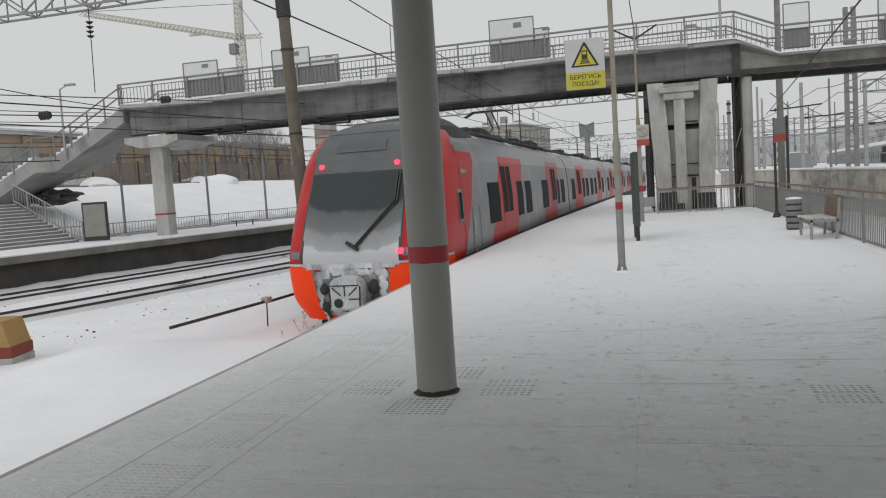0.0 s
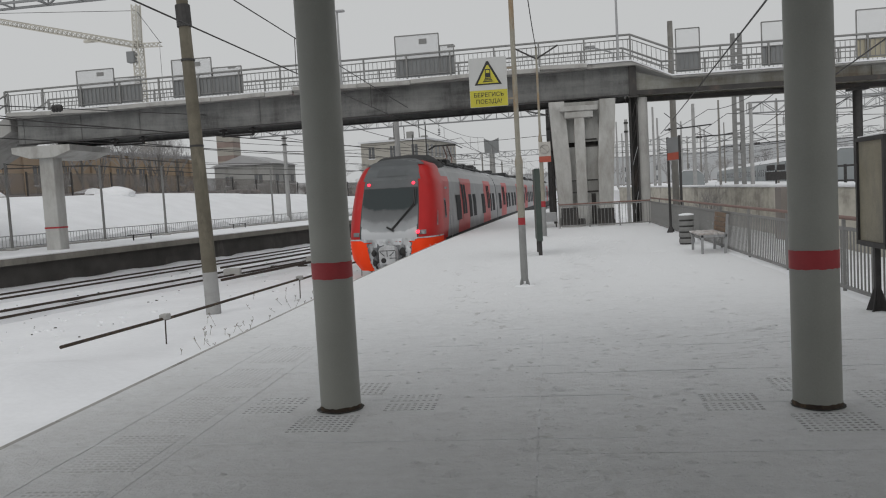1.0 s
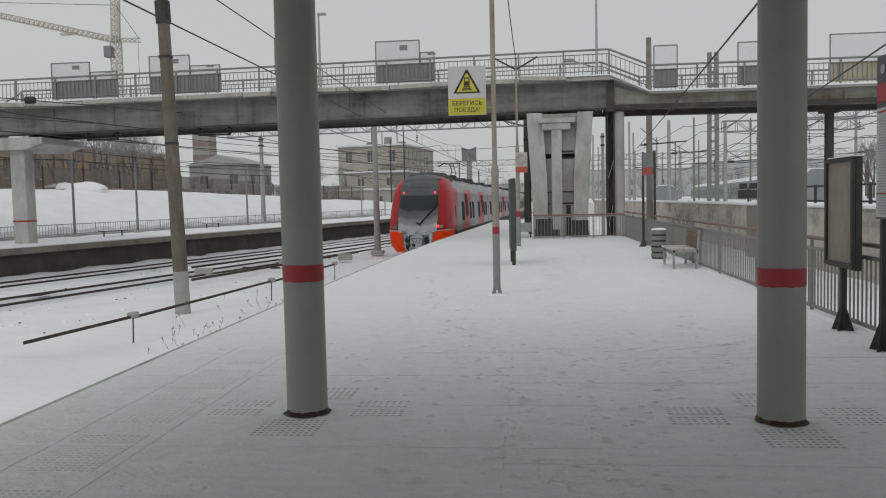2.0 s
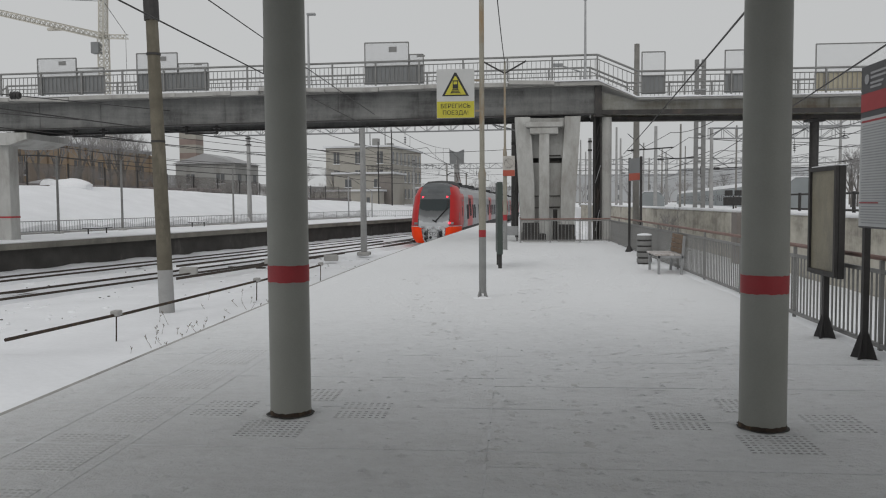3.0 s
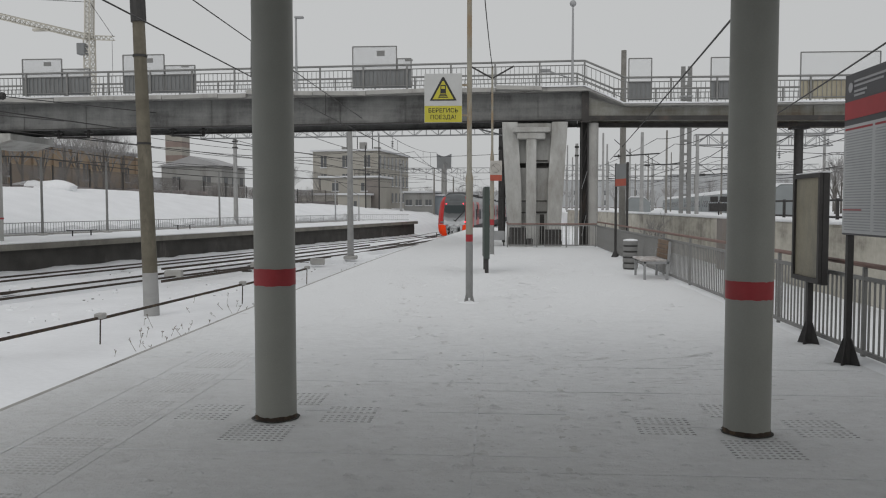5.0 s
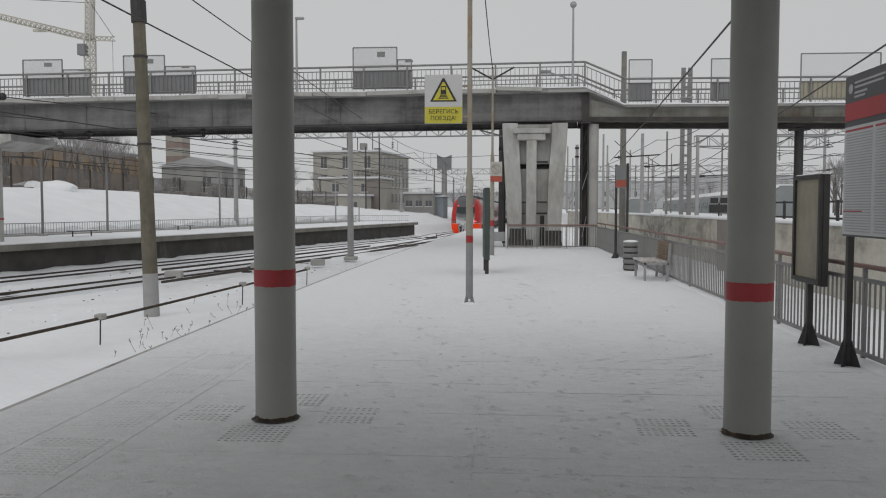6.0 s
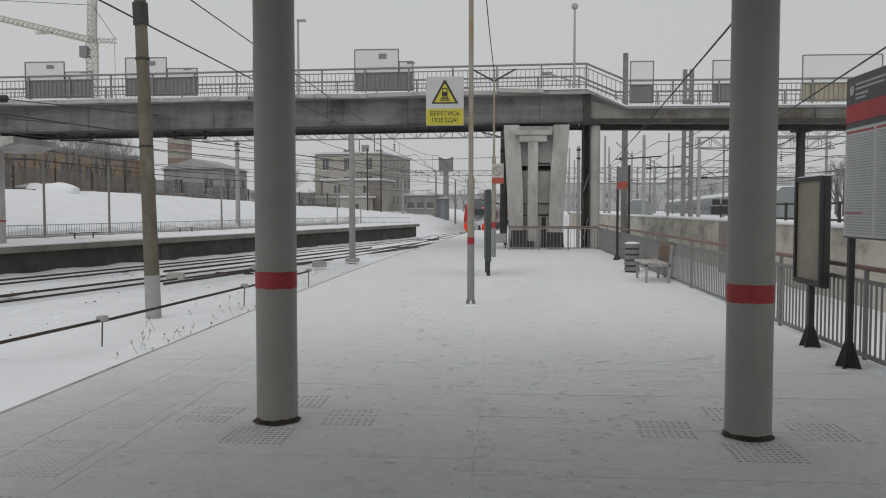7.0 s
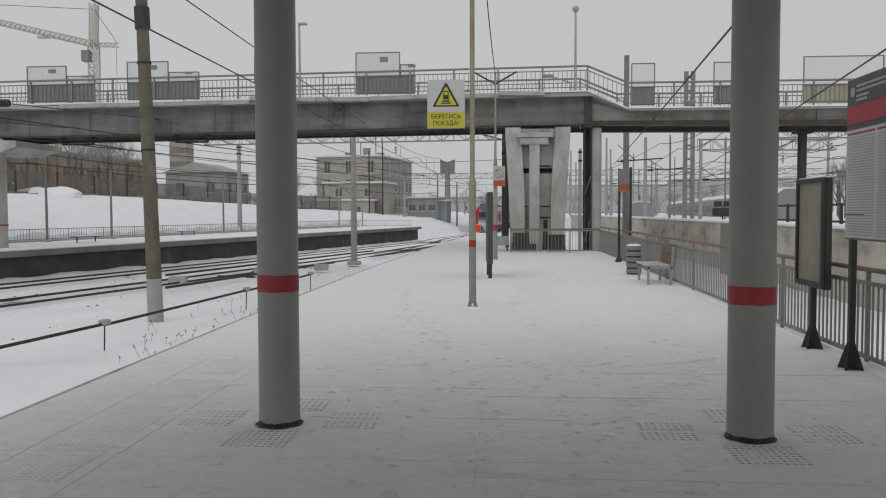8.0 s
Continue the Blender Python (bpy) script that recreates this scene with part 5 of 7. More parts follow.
    for y, w, z in ((2.6, 0.75, 4.30), (3.3, 1.12, 4.50), (4.4, 1.20, 4.62), (5.8, 1.15, 4.58), (7.4, 1.05, 4.46), (8.3, 0.9, 4.34)):
        rows.append([bm.verts.new((x * w, y, 3.95 + (z - 3.95) * k)) for x, k in ((-1.12, 0.0), (-1.05, 0.55), (-0.8, 0.9), (0, 1.0), (0.8, 0.9), (1.05, 0.55), (1.12, 0.0))])
    for ra, rb in zip(rows, rows[1:]):
        for i in range(6):
            bm.faces.new((ra[i], ra[i + 1], rb[i + 1], rb[i]))
    bm.faces.new(rows[0])
    bm.faces.new(rows[-1][::-1])
    part("roof_fairing", bm, M_ROOF_GEAR, t, "dark rounded roof fairing behind the cab", smooth=True)
    bm = B()
    side = [(-1.3, 4.02), (-0.9, 4.23), (0, 4.40), (0.9, 4.23), (1.3, 4.02), (0.9, 4.28), (0, 4.43), (-0.9, 4.28)]
    prism(bm, side, "y", 7.8, TAIL_LEN - 0.1)
    part("roof_snow", bm, M_FROST, t, "snow lying on the roof")
    pantograph(t, 16.0)
    return t


def build_middle_car():
    t = thing("train_car", "red and grey electric train car dusted with snow", "train", group="train cars")
    bm = B()
    car_shell(bm, 0.12, 24.6)
    part("body", bm, M_TRAIN_GREY, t)
    bm = B()
    box(bm, -1.2, 1.2, -0.45, 0.15, 0.7, 3.7)
    part("gangway", bm, M_UNDER, t, "black corrugated gangway")
    car_side(t, (4.6, 18.4), ((1.6, 1.6), (7.2, 1.3), (9.2, 1.6), (12.2, 1.8), (15.0, 1.6), (21.2, 1.6)), ((3.4, 4.1, 1.2), (17.2, 4.1, 1.2)))
    for s in (1, -1):
        # the same black band along the lower side
        bm = B()
        side_patch(bm, 0.12, 24.6, 0.12, 24.6, 0.40, 1.13, 0.022, s, 1)
        part("sill", bm, M_UNDER, t)
    bm = B()
    box(bm, -1.5, 1.5, 0.4, 24.3, 0.16, 0.5, 0.05)
    part("underframe", bm, M_UNDER, t)
    bogies(t, (3.4, 21.4))
    roof_gear(t, ((3.0, 8.0, 0.20), (15.0, 20.0, 0.20)))
    bm = B()
    side = [(-1.3, 4.02), (-0.9, 4.23), (0, 4.40), (0.9, 4.23), (1.3, 4.02), (0.9, 4.28), (0, 4.43), (-0.9, 4.28)]
    prism(bm, side, "y", 0.3, 24.5)
    part("roof_snow", bm, M_FROST, t, "snow lying on the roof")
    return t


tail_car = build_tail_car()
cars = [build_middle_car()]
for _ in range(3):
    cars.append(copy_thing(cars[0], pose(0, 0, 0)))

TAIL_Y = ((0.0, 15.8), (0.5, 22.7), (1.0, 29.7), (1.5, 36.7), (2.0, 43.5), (3.5, 62.8), (4.0, 69.0), (4.5, 75.2), (5.2, 84.0), (6.0, 94.5), (6.5, 101.5), (7.0, 109.0), (7.5, 117.0), (8.0, 125.0))


def on_track(y, length):
    """Pose of a car whose rear lies at y along the track."""
    xa, xb = track_x(y), track_x(y + length)
    za, zb = track_z(y), track_z(y + length)
    return pose(xa, y, za, math.degrees(math.atan2(zb - za, length)), 0, -math.degrees(math.atan2(xb - xa, length)))


def motions():
    walk(tail_car, [(t, on_track(y, TAIL_LEN)) for t, y in TAIL_Y])
    for i, car in enumerate(cars):
        walk(car, [(t, on_track(y + TAIL_LEN + 0.2 + 24.9 * i, 24.7)) for t, y in TAIL_Y])


# ---- things on the near platform ----
def letters(body, size, m, parent, at, label, rx=90, rz=0):
    """Raised lettering in the built-in font, turned into a mesh."""
    cu = bpy.data.curves.new("lettering", "FONT")
    cu.body, cu.size, cu.align_x, cu.align_y = body, size, "CENTER", "CENTER"
    cu.extrude = 0.002
    tmp = bpy.data.objects.new("lettering", cu)
    scene.collection.objects.link(tmp)
    me = bpy.data.meshes.new_from_object(tmp.evaluated_get(bpy.context.evaluated_depsgraph_get()))
    bpy.data.objects.remove(tmp)
    me.materials.clear()
    me.materials.append(m)
    ob = new("lettering", me)
    ob.parent = parent
    ob.matrix_basis = pose(*at, rx, 0, rz)
    return tagged(ob, label)


M_POLE = mat("worn pole paint", (0.28, 0.265, 0.22), 0.7, vary=0.2, scale=4, bump=0.15, dirt=(0.26, 0.16, 0.07), dirt_at=0.55)
M_POLE_GREY = mat("grey pole paint", (0.24, 0.243, 0.24), 0.6, vary=0.12, scale=5, bump=0.1)


def build_warning_pole():
    t = thing("sign_pole", "tall worn steel pole with red ring and flared foot", "pole", (-0.50, 13.65, 0))
    bm = B()
    turned(bm, [(0.062, 0.1), (0.060, 1.05)], 16)
    part("lower_shaft", bm, M_POLE_GREY, t, smooth=True)
    bm = B()
    turned(bm, [(0.061, 1.05), (0.061, 1.17)], 16)
    part("band", bm, M_RED_BAND, t, "red painted ring", smooth=True)
    bm = B()
    turned(bm, [(0.060, 1.17), (0.060, 2.0), (0.066, 2.05), (0.066, 2.12), (0.042, 2.22), (0.040, 7.6)], 16)
    part("upper_shaft", bm, M_POLE, t, smooth=True)
    for i in range(4):
        bm = B()
        a = math.pi / 4 + i * math.pi / 2
        c, s = math.cos(a), math.sin(a)
        v = [bm.verts.new(p) for p in ((0.05 * c, 0.05 * s, 0.22), (0.13 * c, 0.13 * s, 0.0), (0.03 * c, 0.03 * s, 0.0))]
        w = [bm.verts.new((p.co.x - 0.012 * s, p.co.y + 0.012 * c, p.co.z)) for p in v]
        bm.faces.new(v)
        bm.faces.new(w[::-1])
        for k in range(3):
            bm.faces.new((v[k], w[k], w[(k + 1) % 3], v[(k + 1) % 3]))
        part("foot_gusset", bm, M_POLE_GREY, t)
    bm = B()
    turned(bm, [(0.20, -0.01), (0.16, 0.025), (0.09, 0.045), (0.05, 0.05)], 16)
    part("snow_collar", bm, M_SNOW, t, "small collar of snow round the foot", smooth=True)
    s = thing("warning_sign", "white and yellow train warning sign with black triangle", "sign", (-0.935, 13.58, 3.04))
    bm = B()
    box(bm, -0.315, 0.315, -0.012, 0.012, 0, 0.81, 0.004)
    part("plate", bm, M_WHITE, s)
    bm = B()
    box(bm, -0.311, 0.311, -0.016, -0.0125, 0.004, 0.275)
    part("yellow_field", bm, M_YELLOW, s, "yellow lower field")

    def tri(bm, r, y0, y1, cz):
        prism(bm, [(-r * 0.92, cz - r * 0.5), (r * 0.92, cz - r * 0.5), (r * 0.06, cz + r * 1.08), (-r * 0.06, cz + r * 1.08)], "y", y0, y1)
    bm = B()
    tri(bm, 0.245, -0.016, -0.0125, 0.485)
    part("triangle_border", bm, M_BLACK, s)
    bm = B()
    tri(bm, 0.19, -0.020, -0.0165, 0.48)
    part("triangle_field", bm, M_YELLOW, s)
    bm = B()
    box(bm, -0.045, 0.045, -0.024, -0.0205, 0.485, 0.62, 0.0)
    for k, z in enumerate((0.46, 0.435, 0.41)):
        box(bm, -0.05 - 0.014 * k, 0.05 + 0.014 * k, -0.024, -0.0205, z, z + 0.014)
    bar(bm, (-0.035, -0.022, 0.485), (-0.085, -0.022, 0.40), 0.012, 0.004)
    bar(bm, (0.035, -0.022, 0.485), (0.085, -0.022, 0.40), 0.012, 0.004)
    part("train_symbol", bm, M_BLACK, s)
    bm = B()
    box(bm, -0.03, 0.03, -0.027, -0.0245, 0.555, 0.60)
    part("symbol_window", bm, M_YELLOW, s)
    letters("БЕРЕГИСЬ", 0.098, M_BLACK, s, (0.0, -0.018, 0.195), "black lettering")
    letters("ПОЕЗДА!", 0.098, M_BLACK, s, (0.0, -0.018, 0.085), "black lettering")
    for z in (0.12, 0.62):
        bm = B()
        bar(bm, (0.30, 0.02, z), (0.44, 0.06, z), 0.03)
        part("bracket", bm, M_POLE, s)
    # branching arm on the taller thin pole behind
    t = thing("antenna_pole", "slim worn pole with two slanting arms and a red-white plate", "pole", (-0.23, 27.6, 0))
    bm = B()
    turned(bm, [(0.075, 0), (0.075, 1.0)], 12)
    part("lower_shaft", bm, M_POLE_GREY, t, smooth=True)
    bm = B()
    turned(bm, [(0.076, 1.0), (0.076, 1.2)], 12)
    part("band", bm, M_RED_BAND, t, smooth=True)
    bm = B()
    turned(bm, [(0.070, 1.2), (0.065, 3.3), (0.04, 3.5), (0.035, 6.35)], 12)
    part("upper_shaft", bm, M_POLE, t, smooth=True)
    bm = B()
    for sgn in (-1, 1):
        bar(bm, (0, 0, 5.95), (sgn * 0.72, 0, 6.35), 0.05)
    part("arm", bm, M_DARK_STEEL, t)
    bm = B()
    rod(bm, (-0.06, 0.1, 0.06), (0.10, -0.3, -0.0), 0.02, 6)
    part("stay", bm, M_POLE_GREY, t)
    p = thing("prohibition_sign", "small white and red no-trespassing plate on the pole", "sign", (-0.10, 27.5, 2.5))
    bm = B()
    box(bm, -0.20, 0.20, -0.01, 0.01, 0.0, 0.68, 0.003)
    part("plate", bm, M_NET_PLATE, p)
    bm = B()
    box(bm, -0.198, 0.198, -0.014, -0.0105, 0.004, 0.20)
    part("red_field", bm, M_ORANGE_SIGN, p)
    bm = B()
    for i in range(24):
        a, b = 2 * math.pi * i / 24, 2 * math.pi * (i + 1) / 24
        bar(bm, (0.15 * math.cos(a), -0.013, 0.43 + 0.15 * math.sin(a)), (0.15 * math.cos(b), -0.013, 0.43 + 0.15 * math.sin(b)), 0.03, 0.005)
    bar(bm, (-0.10, -0.013, 0.53), (0.10, -0.013, 0.33), 0.03, 0.005)
    part("ring", bm, M_DARK_STEEL, p)


M_NET_PLATE = mat("dirty white enamel", (0.42, 0.40, 0.37), 0.6, vary=0.2, scale=5, bump=0.03)
M_ORANGE_SIGN = mat("faded red enamel", (0.36, 0.075, 0.045), 0.5, vary=0.1, scale=5, bump=0.02)
build_warning_pole()

M_GREEN_DARK = mat("dark green board", (0.045, 0.06, 0.052), 0.6, vary=0.15, scale=4, bump=0.05)


def build_edge_board():
    t = thing("platform_sign", "dark green signboard on short posts standing on the platform", "sign", (-0.31, 20.1, 0), 3)
    bm = B()
    box(bm, -0.065, 0.065, -0.45, 0.95, 0.36, 2.12, 0.01)
    part("board", bm, M_GREEN_DARK, t)
    for y in (-0.30, 0.80):
        bm = B()
        box(bm, -0.045, 0.045, y - 0.045, y + 0.045, -0.01, 0.36)
        part("post", bm, M_DARK_STEEL, t)


build_edge_board()

M_TIMETABLE = mat("timetable sheet", (0.43, 0.44, 0.445), 0.45, vary=0.05, scale=2, bump=0.0)
M_PRINT = mat("grey print", (0.30, 0.31, 0.315), 0.6, vary=0.15, scale=8, bump=0.0)
M_HEAD = mat("dark grey header", (0.055, 0.055, 0.06), 0.4, vary=0.1, scale=4, bump=0.0)
M_PRINT_LIGHT = mat("pale print", (0.30, 0.30, 0.31), 0.5, vary=0.1, scale=4, bump=0.0)
M_POSTER = mat("yellowed poster behind glass", (0.25, 0.23, 0.175), 0.4, vary=0.32, scale=1.6, bump=0.0, dirt=(0.12, 0.12, 0.115), dirt_at=0.54, gloss=0.15)


def stand_foot(t, y, h):
    bm = B()
    box(bm, -0.03, 0.03, y - 0.03, y + 0.03, 0, h)
    part("post", bm, M_DARK_STEEL, t)
    for i in range(4):
        bm = B()
        a = math.pi / 4 + i * math.pi / 2
        c, s = math.cos(a), math.sin(a)
        d = Vector((-s, c, 0)) * 0.007
        tri = [Vector((0.036 * c, y + 0.036 * s, 0.29)), Vector((0.135 * c, y + 0.135 * s, 0.0)), Vector((0.02 * c, y + 0.02 * s, 0.0))]
        v = [bm.verts.new(p - d) for p in tri]
        w = [bm.verts.new(p + d) for p in tri]
        bm.faces.new(v)
        bm.faces.new(w[::-1])
        for k in range(3):
            bm.faces.new((v[k], w[k], w[(k + 1) % 3], v[(k + 1) % 3]))
        part("foot_gusset", bm, M_DARK_STEEL, t)


def build_boards():
    t = thing("poster_stand", "black framed poster stand with a faded sheet behind glass", "notice board", (3.67, 9.83, 0))
    stand_foot(t, 0.0, 0.80)
    bm = B()
    box(bm, -0.055, 0.025, -0.47, 0.36, 0.75, 2.02, 0.01)
    part("case", bm, M_DARK_STEEL, t)
    bm = B()
    for y0, y1, z0, z1 in ((-0.47, 0.36, 1.97, 2.02), (-0.47, 0.36, 0.77, 0.82), (-0.47, -0.42, 0.82, 1.97), (0.31, 0.36, 0.82, 1.97)):
        box(bm, -0.09, -0.055, y0, y1, z0, z1)
    part("frame", bm, M_DARK_STEEL, t)
    bm = B()
    box(bm, -0.062, -0.058, -0.42, 0.31, 0.82, 1.97)
    part("poster", bm, M_POSTER, t, "yellowed faded poster")
    bm = B()
    box(bm, -0.055, 0.025, -0.47, 0.36, 2.02, 2.035)
    part("snow_cap", bm, M_SNOW, t)

    t = thing("timetable_board", "large grey timetable board with dark header and red stripe", "timetable", (3.61, 8.62, 0), 0)
    stand_foot(t, 0.0, 1.40)
    stand_foot(t, -1.75, 1.40)
    bm = B()
    box(bm, -0.06, 0.03, -1.95, 0.06, 1.35, 2.98, 0.006)
    part("panel", bm, M_HEAD, t)
    bm = B()
    box(bm, -0.066, -0.0605, -1.93, 0.04, 1.37, 2.46)
    part("sheet", bm, M_TIMETABLE, t, "pale grey timetable sheet")
    bm = B()
    box(bm, -0.066, -0.0605, -1.93, 0.04, 2.52, 2.70)
    part("stripe", bm, M_RED, t, "red header stripe")
    for i in range(3):
        y1 = 0.01 - 0.66 * i
        bm = B()
        z = 1.40
        rng = random.Random(i)
        while z < 2.38:
            box(bm, -0.068, -0.0662, y1 - 0.60, y1 - rng.uniform(0.0, 0.03), z, z + 0.012)
            z += 0.027
        tagged(part("print_line", bm, M_PRINT, t, "rows of illegible grey print"), kind="stuff")
        bm = B()
        box(bm, -0.069, -0.0662, y1 - 0.60, y1, 2.41, 2.43)
        part("red_line", bm, M_RED, t)
    bm = B()
    box(bm, -0.069, -0.0662, -0.40, 0.03, 1.60, 1.612)
    part("red_line", bm, M_RED, t)
    for z, w in ((2.88, 0.75), (2.835, 0.62), (2.78, 0.28), (2.74, 0.24)):
        bm = B()
        box(bm, -0.064, -0.0605, -0.16 - w, -0.16, z, z + 0.022)
        part("header_bar", bm, M_PRINT_LIGHT, t, "illegible header line")
    bm = B()
    rod(bm, (-0.0605, -0.08, 2.84), (-0.066, -0.08, 2.84), 0.05, 16)
    part("emblem", bm, M_PRINT_LIGHT, t, "round pale emblem")


build_boards()

M_SEAT = mat("frosted bench slat", (0.40, 0.365, 0.345), 0.85, vary=0.2, scale=7, bump=0.25, fine=40, dirt=(0.68, 0.69, 0.70), dirt_at=0.56)
M_WOOD = mat("weathered bench wood", (0.185, 0.13, 0.09), 0.8, vary=0.35, scale=6, bump=0.25, fine=60)


def build_bench():
    t = thing("bench", "slatted wooden bench dusted with snow beside the fence", "bench", (3.44, 18.7, 0))
    for y in (-0.60, 0.60):
        bm = B()
        for a, b in (((-0.22, y, 0), (-0.22, y, 0.42)), ((0.26, y, 0), (0.32, y, 0.86)), ((-0.26, y, 0.40), (0.30, y, 0.40))):
            bar(bm, a, b, 0.05)
        part("leg_frame", bm, M_GALV, t)
    for i in range(4):
        bm = B()
        box(bm, -0.29 + 0.137 * i, -0.175 + 0.137 * i, -0.63, 0.63, 0.425, 0.465, 0.008)
        part("seat_slat", bm, M_SEAT, t)
    for i in range(4):
        bm = B()
        z = 0.47 + 0.105 * i
        box(bm, 0.255 + 0.01 * i, 0.285 + 0.01 * i, -0.57, 0.57, z, z + 0.095, 0.008)
        part("back_slat", bm, M_WOOD, t)


def build_bin():
    t = thing("litter_bin", "grey slatted metal litter bin capped with snow", "litter bin", (3.40, 21.2, 0))
    bm = B()
    turned(bm, [(0.17, 0.0), (0.18, 0.05), (0.18, 0.74)], 20)
    part("liner", bm, M_DARK_STEEL, t, smooth=True)
    for i in range(5):
        bm = B()
        z = 0.05 + 0.148 * i
        turned(bm, [(0.188, z), (0.195, z + 0.02), (0.195, z + 0.085), (0.188, z + 0.105)], 22)
        part("hoop", bm, M_RAIL_PAINT, t, smooth=True)
    bm = B()
    turned(bm, [(0.19, 0.75), (0.185, 0.775), (0.10, 0.795), (0.02, 0.80)], 20)
    part("snow_cap", bm, M_SNOW, t, smooth=True)


build_bench()
build_bin()


def build_station_sign():
    t = thing("station_sign", "grey signboard with a red stripe on two dark posts", "sign", (3.845, 25.8, 0), 16)
    for y in (-0.42, 0.42):
        bm = B()
        rod(bm, (0, y, 0), (0, y, 3.0), 0.04, 10)
        part("post", bm, M_DARK_STEEL, t, smooth=True)
        bm = B()
        turned(bm, [(0.15, 0.0), (0.04, 0.22)], 8, (0, y))
        part("foot", bm, M_DARK_STEEL, t)
    bm = B()
    box(bm, -0.03, 0.03, -0.42, 0.42, 2.26, 2.97)
    part("board", bm, M_PANEL, t)
    bm = B()
    box(bm, -0.034, 0.034, -0.40, 0.40, 2.28, 2.50)
    part("stripe", bm, M_ORANGE_SIGN, t)


build_station_sign()


def build_cabinet():
    t = thing("equipment_cabinet", "small grey track-side cabinet on a frame behind the platform fence", "cabinet", (-0.05, 33.6, 0))
    bm = B()
    box(bm, -0.3, 0.3, -0.25, 0.25, 0.25, 0.62, 0.01)
    part("box", bm, M_GALV, t)
    bm = B()
    for x in (-0.26, 0.26):
        for y in (-0.2, 0.2):
            bar(bm, (x, y, 0), (x, y, 0.27), 0.05)
    part("frame", bm, M_DARK_STEEL, t)
    # utility mast with signal boxes beside the pier
    t = thing("signal_mast", "dark steel mast with clamps and small boxes beside the pier", "mast", (0.22, 36.9, -0.02))
    bm = B()
    rod(bm, (0, 0, 0), (0, 0, 4.9), 0.08, 10)
    part("shaft", bm, M_DARK_STEEL, t, smooth=True)
    for z in (2.05, 3.3, 4.2):
        bm = B()
        box(bm, -0.24, 0.24, -0.16, 0.16, z, z + 0.14)
        part("clamp", bm, M_DARK_STEEL, t)
    bm = B()
    rod(bm, (0, 0, 4.85), (-1.1, 0, 5.15), 0.035, 6)
    part("arm", bm, M_GALV, t)


build_cabinet()

# ---- masts, gantries and wires ----
def build_mast(at, h, r, lean=(0, 0), material=None, paint=0.0, cap=True, label="round concrete catenary mast"):
    t = thing("catenary_mast", label, "mast", at, 0, "catenary masts")
    bm = B()
    top = (lean[0], lean[1], h)
    rod(bm, (lean[0] * paint / h, lean[1] * paint / h, paint), top, r - (r * 0.28) * paint / h, 16, r * 0.72)
    part("shaft", bm, material or M_MAST_GREY, t, smooth=True)
    if paint:
        bm = B()
        rod(bm, (0, 0, -0.2), (lean[0] * paint / h, lean[1] * paint / h, paint), r * 1.01, 16, r - (r * 0.28) * paint / h + 0.003)
        part("painted_foot", bm, M_MAST_GREY, t, "pale grey painted foot", smooth=True)
    if cap:
        for z in (h - 0.25, h - 0.75):
            bm = B()
            k = z / h
            box(bm, lean[0] * k - r * 0.95, lean[0] * k + r * 0.95, lean[1] * k - r * 0.95, lean[1] * k + r * 0.95, z, z + 0.10)
            part("clamp", bm, M_DARK_STEEL, t)
    return t


t = build_mast((-9.68, 21.9, -1.25), 9.8, 0.21, (-0.26, 0.0), M_MAST, 1.05, True, "leaning weathered concrete mast with a pale painted foot")
bm = B()
rod(bm, (-0.21, 0, 7.95), (-0.23, 0, 8.55), 0.205, 14)
part("bracket", bm, M_DARK_STEEL, t, "dark clamped bracket collar")
for z in (4.6, 7.0):
    bm = B()
    rod(bm, (-0.26 * z / 9.6, 0, z), (-0.26 * z / 9.6, 0, z + 0.06), 0.195, 14)
    part("hoop", bm, M_DARK_STEEL, t)
t = build_mast((-8.48, 45.9, -1.35), 9.2, 0.19, (0, 0), None, 0, True, "grey concrete gantry mast on a low footing")
bm = B()
box(bm, -0.36, 0.36, -0.34, 0.34, -0.05, 0.17, 0.05)
part("footing", bm, M_CONC, t)
build_mast((-21.8, 66.0, 0.0), 7.2, 0.20, label="grey concrete catenary mast on the platform")
build_mast((0.1, 46.5, -0.05), 7.6, 0.14, material=M_DARK_STEEL, label="dark steel catenary mast")
build_mast((6.61, 44.0, -1.3), 11.2, 0.19, material=M_MAST_DULL, cap=False, label="tall weathered concrete mast")
build_mast((4.55, 48.0, -1.3), 6.6, 0.12, label="pale slim concrete mast beyond the bridge")
build_mast((-14.5, 120.0, -1.6), 9.6, 0.22, label="grey concrete gantry mast")
build_mast((-17.05, 115.0, -0.5), 12.5, 0.11, material=M_DARK_STEEL, cap=False, label="tall slim dark mast before the building")
build_mast((-19.0, 115.0, -0.5), 10.8, 0.10, material=M_DARK_STEEL, cap=False, label="tall slim dark mast before the building")
build_mast((0.4, 120.0, -1.6), 9.6, 0.22, label="grey concrete gantry mast")
for x, y, h in ((-10.2, 128.0, 7.4), (-7.25, 130.0, 7.1)):
    build_mast((x, y, ground_height(x, y) - 0.1), h, 0.15, material=M_MAST_DULL, cap=False, label="slim weathered post beside the far tracks")
